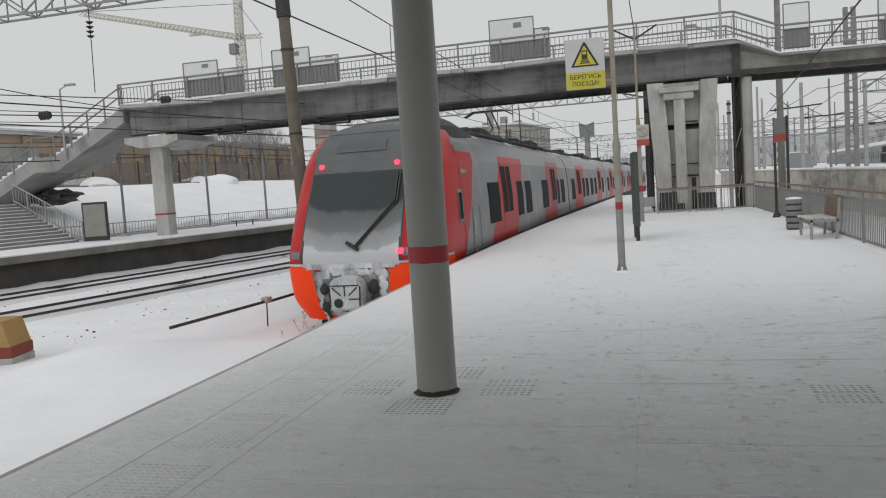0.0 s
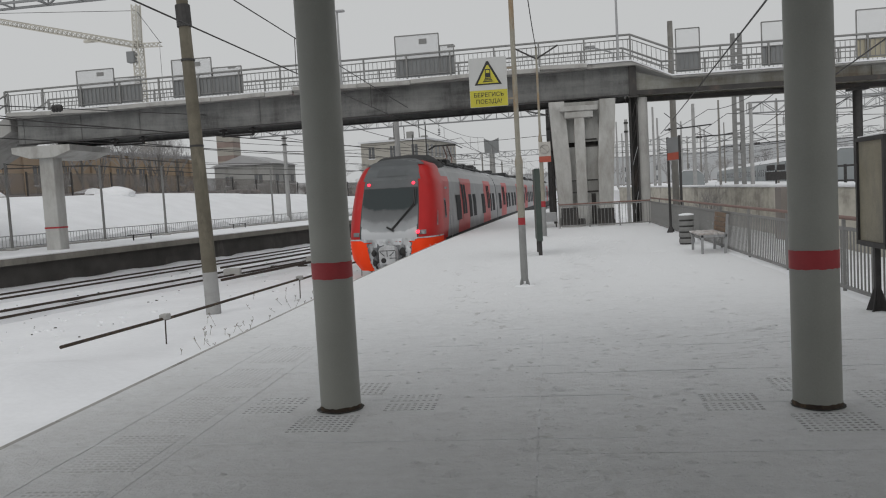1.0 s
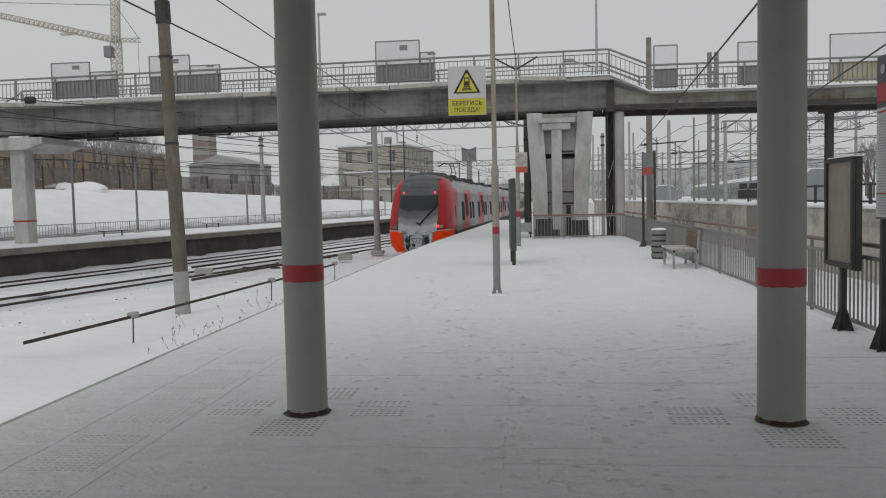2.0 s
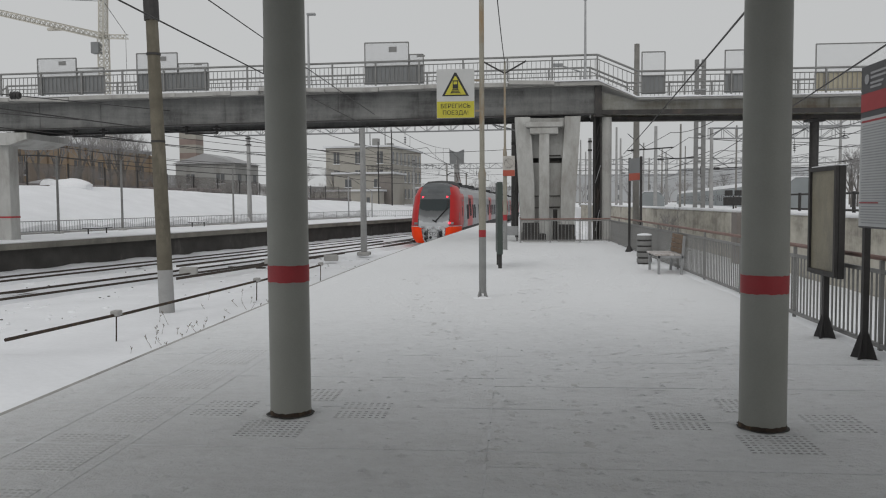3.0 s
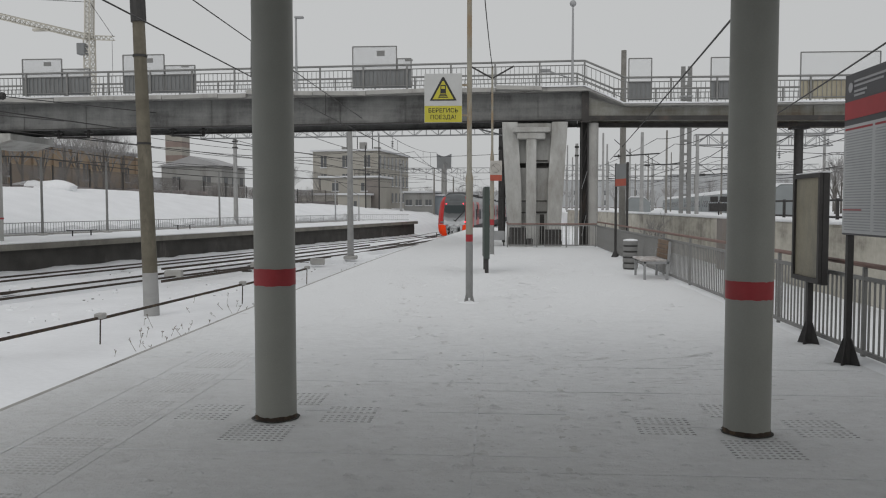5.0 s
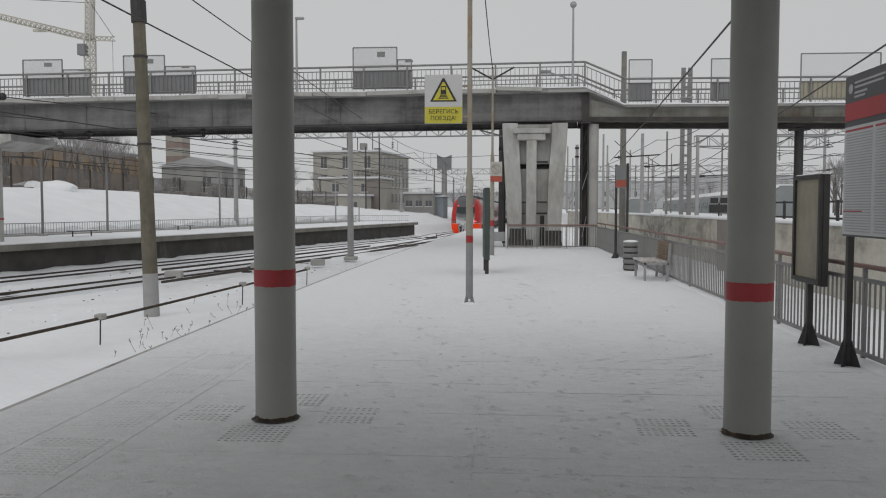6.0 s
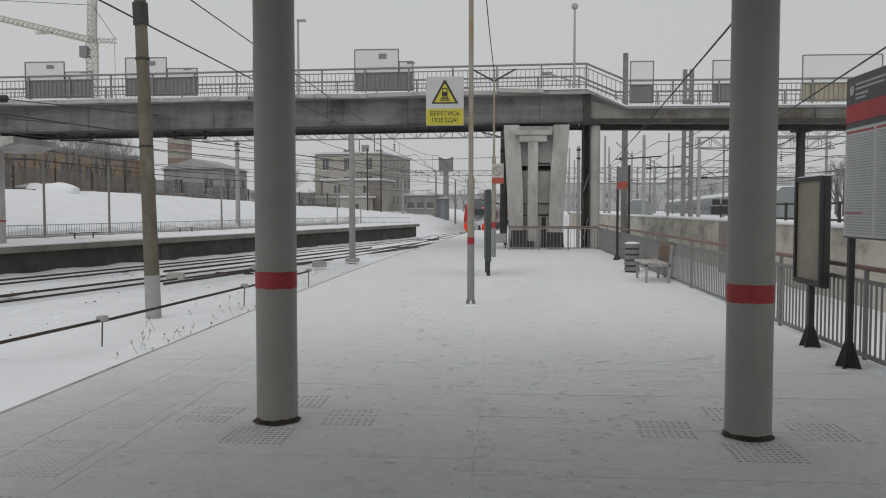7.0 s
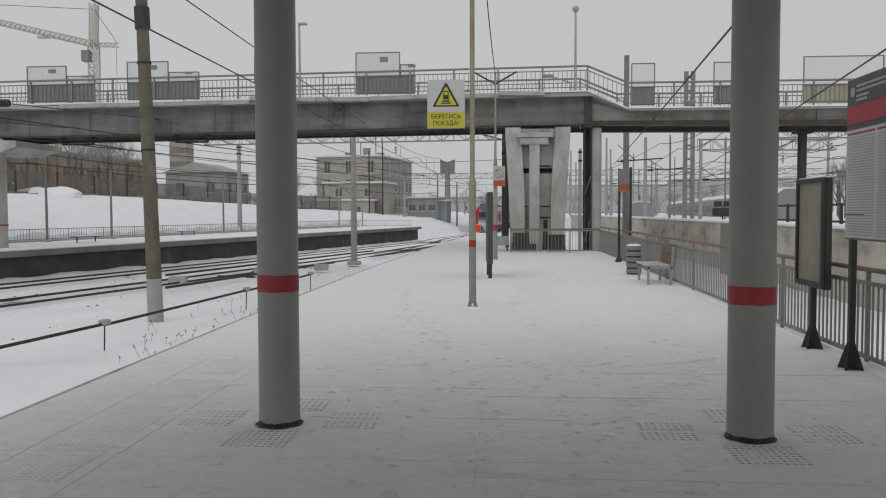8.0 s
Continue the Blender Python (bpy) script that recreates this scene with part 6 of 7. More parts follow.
for x, y, h, r in ((10.4, 60, 6.2, 0.18), (14.35, 60, 6.0, 0.18), (22.5, 78, 9.0, 0.16), (33.0, 85, 9.5, 0.2), (12.5, 95, 8.0, 0.16), (17.5, 110, 8.5, 0.16), (9.2, 110, 9.0, 0.16), (20.0, 150, 9.0, 0.18), (26.0, 140, 9.0, 0.18), (44, 95, 9.5, 0.2), (30, 160, 9, 0.18), (14, 170, 9, 0.18), (9.5, 75, 7.5, 0.14), (11.5, 128, 8.5, 0.16), (37, 130, 9.0, 0.18), (23, 180, 9.0, 0.2), (8.9, 150, 8.5, 0.16)):
    build_mast((x, y, 0.8), h, r * 0.85, cap=False, label="weathered concrete yard mast")


def truss_between(parent, p, q, depth=0.8, width=0.6, bays=18, th=0.062, name="truss"):
    p, q = Vector(p), Vector(q)
    side = (q - p).cross(Vector((0, 0, 1))).normalized() * width / 2
    up = Vector((0, 0, depth))
    bm = B()
    for s in (side, -side):
        bar(bm, p + s, q + s, th)
        bar(bm, p + s + up, q + s + up, th)
        for i in range(bays):
            a, b = p.lerp(q, i / bays), p.lerp(q, (i + 1) / bays)
            bar(bm, a + s + (up if i % 2 else Vector()), b + s + (Vector() if i % 2 else up), th * 0.7)
            bar(bm, a + s, a + s + up, th * 0.6)
    for i in range(bays + 1):
        a = p.lerp(q, i / bays)
        bar(bm, a + side, a - side, th * 0.6)
        bar(bm, a + side + up, a - side + up, th * 0.6)
    return part(name, bm, M_GANTRY, parent)


M_GANTRY = mat("pale gantry paint", (0.235, 0.24, 0.243), 0.6, 0.1, vary=0.12, scale=3, bump=0.04)
M_INSUL = mat("dark insulator", (0.03, 0.028, 0.028), 0.35, vary=0.2, scale=8, bump=0.0)


def insulator_string(parent, p, n=4, down=Vector((0, 0, -0.14))):
    bm = B()
    p = Vector(p)
    rod(bm, p, p + down * (n + 1), 0.012, 6)
    for i in range(n):
        c = p + down * (i + 0.7)
        rod(bm, c, c + down * 0.45, 0.12, 12, 0.05)
    part("insulator", bm, M_INSUL, parent, "dark insulator string")


for label, p, q, bays in (
        ("lattice catenary gantry spanning the tracks", (-27.0, 21.9, 7.62), (-9.8, 21.9, 7.78), 16),
        ("lattice catenary gantry spanning the tracks", (-24.6, 66.0, 7.25), (1.0, 66.0, 7.45), 26),
        ("lattice catenary gantry spanning the tracks", (-14.5, 120.0, 6.55), (0.5, 120.0, 6.55), 16),
        ("lattice catenary gantry in the yard", (20.5, 66.0, 7.4), (42.0, 66.0, 7.2), 18),
        ("lattice catenary gantry in the yard", (9.5, 118.0, 6.8), (45.0, 118.0, 6.8), 28),
        ("lattice catenary gantry in the yard", (14.3, 60.6, 6.1), (24.0, 60.6, 6.0), 10)):
    g = thing("gantry", label, "gantry", group="gantries")
    truss_between(g, p, q, 0.75, 0.6, bays)
    for k in (0.25, 0.622):
        c = Vector(p).lerp(Vector(q), k)
        bm = B()
        rod(bm, c, c - Vector((0, 0, 0.36)), 0.015, 6)
        part("hanger", bm, M_INSUL, g)
        insulator_string(g, c - Vector((0, 0, 0.34)))


def build_lattice_mast():
    t = thing("lattice_mast", "grey steel lattice mast with cross plates", "mast", (13.5, 60, 0.8))
    for x in (-0.24, 0.24):
        bm = B()
        bar(bm, (x * 1.15, 0, 0), (x, 0, 10.9), 0.13, 0.3)
        part("leg", bm, M_RAIL_PAINT, t)
    for i in range(11):
        bm = B()
        z = 0.6 + i * 0.98
        box(bm, -0.26, 0.26, -0.12, 0.12, z, z + 0.16)
        part("batten", bm, M_RAIL_PAINT, t)
    bm = B()
    for z in (7.6, 8.7):
        box(bm, -0.42, 0.42, -0.3, 0.3, z, z + 0.1)
    part("clamp", bm, M_GALV, t)


build_lattice_mast()
rng = random.Random(44)
for _ in range(14):
    y = rng.uniform(70, 190)
    build_mast((y * rng.uniform(0.10, 0.30), y, 0.8), rng.uniform(6.0, 9.0), rng.uniform(0.09, 0.15), material=M_MAST_DULL, cap=False, label="slim weathered mast far down the yard")


def build_wire(p, q, sag=0.0, r=0.02, label="dark overhead wire over the tracks", group="overhead wires", n=16):
    """A hanging wire from p to q."""
    p, q = Vector(p), Vector(q)
    bm = B()
    prev = None
    d = (q - p).normalized()
    a = d.cross(Vector((0, 0, 1))).normalized()
    b = a.cross(d)
    for i in range(n + 1):
        k = i / n
        c = p.lerp(q, k) - Vector((0, 0, sag * 4 * k * (1 - k)))
        ring = [bm.verts.new(c + r * (a * math.cos(2 * math.pi * j / 5) + b * math.sin(2 * math.pi * j / 5))) for j in range(5)]
        if prev:
            for j in range(5):
                bm.faces.new((prev[j], prev[(j + 1) % 5], ring[(j + 1) % 5], ring[j]))
        prev = ring
    return single("wire", bm, M_DARK_STEEL, label, "wire", group=group)


def build_wires():
    # near track: contact wire under a sagging messenger, with droppers
    # the messenger is made fast to the footbridge on both sides
    for a, b, ma, mb, sag in ((-14, 34.96, 6.15, 5.45, 0.06), (38.3, 66, 5.45, 6.0, 0.35), (66, 92, 6.0, 5.85, 0.5), (92, 120, 5.85, 5.7, 0.5), (120, 150, 5.7, 5.6, 0.5)):
        xa, xb = track_x(a) + 0.05, track_x(b) + 0.05
        za, zb = 4.78 - max(0, a - 40) * 0.004, 4.78 - max(0, b - 40) * 0.004
        build_wire((xa, a, za), (xb, b, zb), 0.02, 0.015, "dark contact wire over the near track")
        build_wire((xa, a, ma), (xb, b, mb), sag, 0.013, "messenger wire over the near track")
        for k in (0.25, 0.68, 0.85):
            c = Vector((xa, a, za)).lerp(Vector((xb, b, zb)), k)
            top = ma + (mb - ma) * k - sag * 4 * k * (1 - k)
            build_wire(c, Vector((c.x, c.y + 0.05, top)), 0, 0.010, "thin vertical dropper wire", "dropper wires", 1)
    build_wire((track_x(34.96) + 0.05, 34.96, 4.78), (track_x(38.3) + 0.05, 38.3, 4.78), 0, 0.015, "dark contact wire over the near track")
    # far tracks
    for k in (0, 1):
        fx = far_track_x(k)
        for a, b in ((2, 22), (22, 44), (44, 66), (66, 95), (95, 120)):
            build_wire((fx(a), a, 4.7), (fx(b), b, 4.7), 0.02, 0.022, "dark contact wire over the far track")
            if k and a < 44:
                continue
            build_wire((fx(a), a, 6.1), (fx(b), b, 6.1), 0.7, 0.018, "sagging messenger wire over the far track")
    # feeders along the embankment
    for dx, z, r in ((-8.2, 6.2, 0.02), (-9.0, 7.0, 0.02), (-8.6, 5.2, 0.02), (-10.5, 6.6, 0.018), (-11.5, 5.6, 0.018), (-7.6, 4.45, 0.03)):
        for a, b in ((8, 44), (44, 80), (80, 118)):
            build_wire((far_edge_x(a) + dx, a, z), (far_edge_x(b) + dx, b, z), 0.5, r, "dark feeder wire above the embankment")
    # cross-span and cable runs
    build_wire((-22, 66, 5.9), (1, 66, 5.9), 0.3, 0.02)
    build_wire((-14.5, 120, 5.8), (0.4, 120, 5.8), 0.3, 0.02)
    build_wire((2.25, -6, 5.05), (7.7, 57, 4.85), 0.10, 0.021, "thick black cable slung across the platform")
    build_wire((4.0, -6, 5.05), (14.4, 60, 4.7), 0.10, 0.021, "thick black cable slung across the platform")
    build_wire((-0.45, 13.65, 7.5), (-0.23, 27.6, 6.3), 0.35, 0.014, "thin cable between two poles")
    # yard
    rng = random.Random(12)
    for i in range(16):
        x = 9.6 + i * 2.1
        z = rng.uniform(5.2, 7.2)
        s = rng.uniform(-0.02, 0.09)
        for a, b in ((42, 60), (60, 118), (118, 180)):
            build_wire((x + s * a, a, z), (x + s * b, b, z), 0.45, 0.022, "dark overhead wire across the yard")
    for y, z0, z1, x0, x1 in ((66, 6.6, 5.4, 14, 42), (90, 5.0, 5.6, 6, 45), (118, 6.3, 6.3, 9, 45), (140, 6.2, 6.2, 8, 60), (60, 4.9, 5.2, 10.4, 14.3)):
        build_wire((x0, y, z0), (x1, y, z1), 0.35, 0.024, "dark cross-span wire in the yard")
    for x, y, z, l in ((10.4, 60, 4.6, 3.4), (14.35, 60, 3.9, 3.2), (22.5, 78, 4.9, 3.5), (33, 85, 5.4, 3.5), (12.5, 95, 4.8, 3.5), (6.15, 44, 4.3, 2.4)):
        g = thing("cantilever_arm", "dark cantilever arm with insulator", "catenary arm", (x, y, z), 0, "cantilever arms")
        bm = B()
        rod(bm, (0, 0, 0), (l, 0, 0.15), 0.035, 6)
        rod(bm, (l * 0.4, 0, 0.05), (0, 0, 0.9), 0.02, 6)
        part("tube", bm, M_DARK_STEEL, g)
        bm = B()
        for k in range(4):
            rod(bm, (0.2 + 0.1 * k, 0, 0.02), (0.26 + 0.1 * k, 0, 0.022), 0.09, 10)
        part("insulator", bm, M_INSUL, g)


build_wires()
build_wire((-16.30, 21.9, 6.72), (-16.34, 21.9, 5.15), 0, 0.014, "wire hanging from a gantry insulator", "dropper wires", 1)
for p, q in (((-19.99, 24.0, 4.89), (0, 0, 0)), ((-19.1, 30.0, 5.87), (0, 0, 0))):
    t = thing("line_insulator", "round black insulator in an overhead wire", "insulator", p, 0, "line insulators")
    bm = B()
    for k in (0.0, 0.13, 0.26):
        rod(bm, (k - 0.13, 0, 0), (k - 0.05, 0, 0), 0.16, 14, 0.12)
    rod(bm, (-4, -5, 0.1), (4, 5, -0.1), 0.02, 6)
    part("body", bm, M_INSUL, t)


def build_bridge_lamp(x, top, ball=False):
    t = thing("street_lamp", "slim grey lamp post rising from the footbridge", "lamp post", (x, BRIDGE_Y - 0.30, bridge_top(x) - 0.1), 0, "bridge lamps")
    h = top - bridge_top(x) + 0.1
    bm = B()
    rod(bm, (0, 0, 0), (0, 0, h), 0.06, 10, 0.04)
    part("post", bm, M_GALV, t, smooth=True)
    bm = B()
    if ball:
        bmesh.ops.create_uvsphere(bm, u_segments=12, v_segments=8, radius=0.14, matrix=Matrix.Translation((0, 0, h + 0.08)))
    else:
        box(bm, -0.05, 0.34, -0.10, 0.10, h - 0.03, h + 0.07, 0.03)
    part("lantern", bm, M_GALV, t)


build_bridge_lamp(-8.72, 9.72)
build_bridge_lamp(3.08, 10.05, True)
t = thing("street_lamp", "slim grey lamp post beside the bridge stairs", "lamp post", (-27.9, BRIDGE_Y - 0.32, 4.1), 0, "bridge lamps")
bm = B()
rod(bm, (0, 0, 0), (0.05, 0, 3.45), 0.06, 10, 0.045)
rod(bm, (0.05, 0, 3.42), (0.45, 0, 3.6), 0.03, 8)
part("post", bm, M_GALV, t, smooth=True)
bm = B()
box(bm, 0.35, 0.95, -0.1, 0.1, 3.55, 3.66, 0.03)
part("lantern", bm, M_GALV, t)
t = thing("floodlight_arm", "short leaning lamp arm on the footbridge railing", "lamp", (2.95, BRIDGE_Y + 0.3, 6.8))
bm = B()
rod(bm, (0, 0, 0), (0, 0, 0.35), 0.03, 6)
rod(bm, (0, 0, 0.35), (-0.8, 0, 0.62), 0.03, 6)
part("arm", bm, M_GALV, t)
bm = B()
box(bm, -1.25, -0.75, -0.1, 0.1, 0.58, 0.72, 0.03)
part("lantern", bm, M_GALV, t)


# ---- between the tracks ----
def build_trackside():
    # low pipe on stakes
    t = thing("low_pipe", "rusty pipe on short stakes running through the snow", "pipe")
    pts = [(-9.17, 13.85), (-8.67, 17.0), (-7.95, 24.6), (-7.45, 31.0)]
    for (xa, ya), (xb, yb) in zip(pts, pts[1:]):
        bm = B()
        rod(bm, (xa, ya, -0.80), (xb, yb, -0.78), 0.034, 8)
        part("pipe", bm, M_RUST, t, smooth=True)
        bm = B()
        box(bm, xb - 0.09, xb + 0.09, yb - 0.12, yb + 0.12, -0.80, -0.68, 0.02)
        part("joint", bm, M_CONC, t)
        bm = B()
        rod(bm, (xb - 0.02, yb, -1.4), (xb, yb, -0.78), 0.017, 6)
        part("stake", bm, M_RUST, t)
    # dry weeds
    rng = random.Random(21)
    bm = B()
    for _ in range(190):
        y = rng.uniform(15.5, 25)
        x = -5.2 - abs(rng.gauss(0, 1.3))
        if abs(x + 6.1) < 0.1:
            continue
        h = rng.uniform(0.05, 0.34)
        x2, y2 = x + rng.uniform(-0.15, 0.15), y + rng.uniform(-0.15, 0.15)
        rod(bm, (x, y, -1.4), (x2, y2, -1.36 + h), 0.005, 4, 0.003)
        for _ in range(3):
            k = rng.uniform(0.5, 1.0)
            px, py, pz = x + (x2 - x) * k, y + (y2 - y) * k, -1.35 + h * k
            rod(bm, (px, py, pz), (px + rng.uniform(-0.04, 0.04), py + rng.uniform(-0.04, 0.04), pz + rng.uniform(0.02, 0.06)), 0.004, 3, 0.009)
    single("dry_weeds", bm, M_WEED, "dry brown weed stems poking out of the snow", "weeds", kind="stuff")
    # painted block
    t = thing("concrete_block", "concrete block painted yellow with a dark red base in snow", "concrete block", (-12.72, 13.25, -1.36), 14)
    bm = B()
    prism(bm, [(-0.80, 0.40), (0.50, 0.40), (0.36, 0.90), (-0.72, 0.92)], "y", -0.40, 0.40)
    part("upper_block", bm, M_BLOCK, t)
    bm = B()
    box(bm, -0.82, 0.53, -0.42, 0.42, 0.18, 0.40, 0.02)
    part("base", bm, M_BLOCK_RED, t, "dark red painted base")
    bm = B()
    box(bm, -0.83, 0.54, -0.43, 0.43, -0.05, 0.18, 0.02)
    part("foot", bm, M_CONC, t, "bare grey foot")
    # cable boxes and rail stacks
    for x, y, rz in ((-11.5, 38.0, 10), (-9.3, 41.0, 20), (-13.6, 33.0, 12)):
        bm = B()
        box(bm, -0.35, 0.35, -0.25, 0.25, 0, 0.32, 0.04)
        single("track_box", bm, M_CONC, "snowy concrete cable box beside the track", "cable box", (x, y, -1.35), rz, "cable boxes")
    for dx, y0, y1 in ((2.0, 30, 46), (-1.9, 36, 60), (1.6, 52, 70)):
        f = far_track_x(1)
        t = thing("spare_rail", "rusty spare rail lying beside the track", "rail", group="spare rails")
        bm = B()
        bar(bm, (f(y0) + dx, y0, -1.22), (f(y1) + dx * 0.8, y1, -1.26), 0.055, 0.10)
        part("rail", bm, M_RAIL_STEEL, t)
    # point rods and switch timbers where the tracks join
    f = far_track_x(1)
    for y in range(38, 96, 3):
        bm = B()
        x0 = f(y) - 1.3
        box(bm, 0, 2.6, -0.11, 0.11, -0.06, 0.03)
        single("sleeper", bm, M_SLEEPER, "dark wooden sleeper showing through snow", "sleeper", (x0, y + 0.3, track_z(y) - 0.17), -12, "sleepers")
    t = thing("switch_machine", "dark low switch machine beside the tracks", "switch machine", (-6.9, 82.0, ground_height(-6.9, 82.0)), -12)
    bm = B()
    box(bm, -0.55, 0.55, -0.25, 0.25, 0, 0.26, 0.03)
    part("housing", bm, M_DARK_STEEL, t)
    bm = B()
    rod(bm, (-1.7, 0.1, 0.14), (-0.5, 0.1, 0.14), 0.04, 8)
    part("throw_rod", bm, M_DARK_STEEL, t)
    bm = B()
    rod(bm, (0.62, 0, 0), (0.62, 0, 0.6), 0.04, 8)
    part("post", bm, M_DARK_STEEL, t)
    for y0, y1, k in ((52, 82, 0.4), (60, 96, 0.75)):
        t = thing("switch_rail", "dark switch rail crossing between the tracks", "rail", group="switch rails")
        for s in (-0.76, 0.76):
            bm = B()
            f0, f1 = far_track_x(1), track_x
            bar(bm, (f0(y0) + s, y0, track_z(y0) - 0.06), (f0(y1) * (1 - k) + f1(y1) * k + s, y1, track_z(y1) - 0.06), 0.08, 0.12)
            part("rail", bm, M_RAIL_STEEL, t)


M_WEED = mat("dry weed", (0.11, 0.085, 0.055), 0.9, vary=0.3, scale=8, bump=0.0)
M_BLOCK = mat("yellow block paint", (0.34, 0.215, 0.075), 0.8, vary=0.15, scale=3, bump=0.2, dirt=(0.40, 0.25, 0.10), dirt_at=0.6)
M_BLOCK_RED = mat("dark red block paint", (0.20, 0.045, 0.03), 0.8, vary=0.2, scale=3, bump=0.2)
M_SLEEPER = mat("dark sleeper wood", (0.05, 0.042, 0.036), 0.9, vary=0.3, scale=5, bump=0.3)
build_trackside()


# ---- on the far platform ----
def back_x(y, d):
    return far_edge_x(y) - d


M_FAR_RAIL = mat("pale far railing paint", (0.30, 0.305, 0.31), 0.6, vary=0.12, scale=3, bump=0.05)


def build_far_fence():
    t0 = None
    y = 37.0
    while y < 86:
        if t0 is None:
            t0 = fence_panel(2.95, 0.66, 0.21, M_FAR_RAIL)
            t0["label"] = "grey steel railing along the platform across the tracks"
            t0["group"] = "far platform railing"
            fence_post(t0, 0, 0, 0.70, M_FAR_RAIL)
            t0.matrix_basis = pose(back_x(y, 7.0), y, 0.08, 0, 0, 90 - math.degrees(math.atan(0.225)))
        else:
            copy_thing(t0, pose(back_x(y, 7.0), y, 0.08, 0, 0, 90 - math.degrees(math.atan(0.225))))
        y += 2.88
    for x in (-15.7, -12.75):
        copy_thing(t0, pose(x, 87.9 + (x + 15.7) * 0.05, 0.06, 0, 0, 3))
    for yy in (34.1, 31.2):
        copy_thing(t0, pose(back_x(yy, 7.0), yy, 0.08, 0, 0, 90 - math.degrees(math.atan(0.225))))


build_far_fence()


def build_net_posts():
    """Tall thin posts with strung wires behind the far platform."""
    prev = None
    for y in (36.8, 42.9, 48.0, 60.2, 71.0, 81.0, 87.0):
        x = back_x(y, 6.1)
        z = 0.05 if y < 87 else -1.4
        t = thing("tall_post", "tall slim grey steel post along the platform", "post", (x, y, z), 0, "tall posts")
        bm = B()
        rod(bm, (0, 0, 0), (0, 0, 4.3), 0.075, 10, 0.06)
        part("post", bm, M_GALV if int(y) % 2 else M_RAIL_PAINT, t, smooth=True)
        bm = B()
        box(bm, -0.2, 0.2, -0.2, 0.2, 0, 0.12, 0.02)
        part("footing", bm, M_CONC, t)
        if prev:
            build_wire((prev[0], prev[1], prev[2] + 4.25), (x, y, z + 4.25), 0.05, 0.022, "cable strung between tall posts")
        prev = (x, y, z)
    for x, y in ((-22.6, 42.5), (-21.8, 54.8)):
        t = thing("bench", "low snowy bench on the far platform", "bench", (x, y, 0.05), 77)
        bm = B()
        box(bm, -0.95, 0.95, -0.2, 0.2, 0.29, 0.32)
        part("seat", bm, M_DARK_STEEL, t)
        for u in (-0.7, 0.7):
            bm = B()
            bar(bm, (u, 0, 0), (u, 0, 0.29), 0.05, 0.05)
            part("leg", bm, M_DARK_STEEL, t)
        bm = B()
        box(bm, -0.88, 0.88, -0.2, 0.2, 0.32, 0.36, 0.015)
        part("snow_cover", bm, M_SNOW, t)


build_net_posts()


def build_far_board_and_stairs():
    t = thing("notice_board", "grey framed notice board standing on the far platform", "notice board", (-25.1, 32.8, 0.03), 14)
    bm = B()
    box(bm, -0.58, 0.58, -0.08, 0.08, 0.05, 1.85, 0.02)
    part("case", bm, M_DARK_STEEL, t)
    bm = B()
    box(bm, -0.50, 0.50, -0.095, -0.082, 0.25, 1.75)
    part("sheet", bm, M_POSTER_GREY, t)
    # open stairs down from the embankment
    s = thing("concrete_stairs", "wide snowy concrete steps down to the far platform", "stairs", (-27.4, 27.0, 0.0), -12)
    for i in range(13):
        bm = B()
        box(bm, -0.34 * (i + 1) - 0.06, -0.34 * i, -3.5, 6.0, 0.155 * i - 0.1, 0.155 * (i + 1), 0.01)
        part("step", bm, M_CONC_DARKER, s)
        bm = B()
        box(bm, -0.34 * (i + 1) + 0.02, -0.34 * i - 0.05, -3.45, 5.95, 0.155 * (i + 1), 0.155 * (i + 1) + 0.03, 0.01)
        part("snow_cover", bm, M_SNOW, s)
    for y in (6.1,):
        for h in (0.95, 0.12):
            bm = B()
            rod(bm, (0.2, y, h), (-4.5, y, 2.1 + h), 0.03, 8)
            part("rail", bm, M_GALV, s)
        for i in range(24):
            k = i / 23
            bm = B()
            w = 0.035 if i % 6 == 0 else 0.012
            x = 0.2 - 4.7 * k
            box(bm, x - w, x + w, y - w, y + w, 2.1 * k - 0.1, 2.1 * k + 0.95)
            part("upright", bm, M_GALV, s)


M_POSTER_GREY = mat("dim poster", (0.24, 0.24, 0.21), 0.5, vary=0.15, scale=2, bump=0.02)
M_CONC_DARKER = mat("worn step concrete", (0.22, 0.215, 0.205), 0.9, vary=0.2, scale=2, bump=0.2)
build_far_board_and_stairs()


# ---- embankment top: fence, heaps, trees, buildings ----
M_ORANGE_WALL = mat("ochre plaster", (0.31, 0.235, 0.165), 0.9, vary=0.12, scale=0.5, bump=0.1, fine=10, dirt=(0.30, 0.24, 0.19), dirt_at=0.58)
M_PALE_WALL = mat("pale yellow plaster", (0.36, 0.345, 0.31), 0.9, vary=0.1, scale=0.4, bump=0.1, fine=8, dirt=(0.27, 0.25, 0.21), dirt_at=0.6)
M_GREY_WALL = mat("grey shed wall", (0.29, 0.29, 0.28), 0.9, vary=0.15, scale=0.5, bump=0.1, fine=8, dirt=(0.15, 0.14, 0.13), dirt_at=0.6)
M_BRICK_WALL = mat("dull brick", (0.22, 0.20, 0.185), 0.9, vary=0.15, scale=1, bump=0.1, fine=20)
M_TOWER_BRICK = mat("faded red brick", (0.255, 0.20, 0.18), 0.9, vary=0.15, scale=1, bump=0.1, fine=20)
M_BLUE_WALL = mat("faded blue wall", (0.27, 0.305, 0.335), 0.9, vary=0.12, scale=0.6, bump=0.05)
M_PANE = mat("dim window", (0.12, 0.125, 0.13), 0.2, vary=0.3, scale=1, bump=0.0)
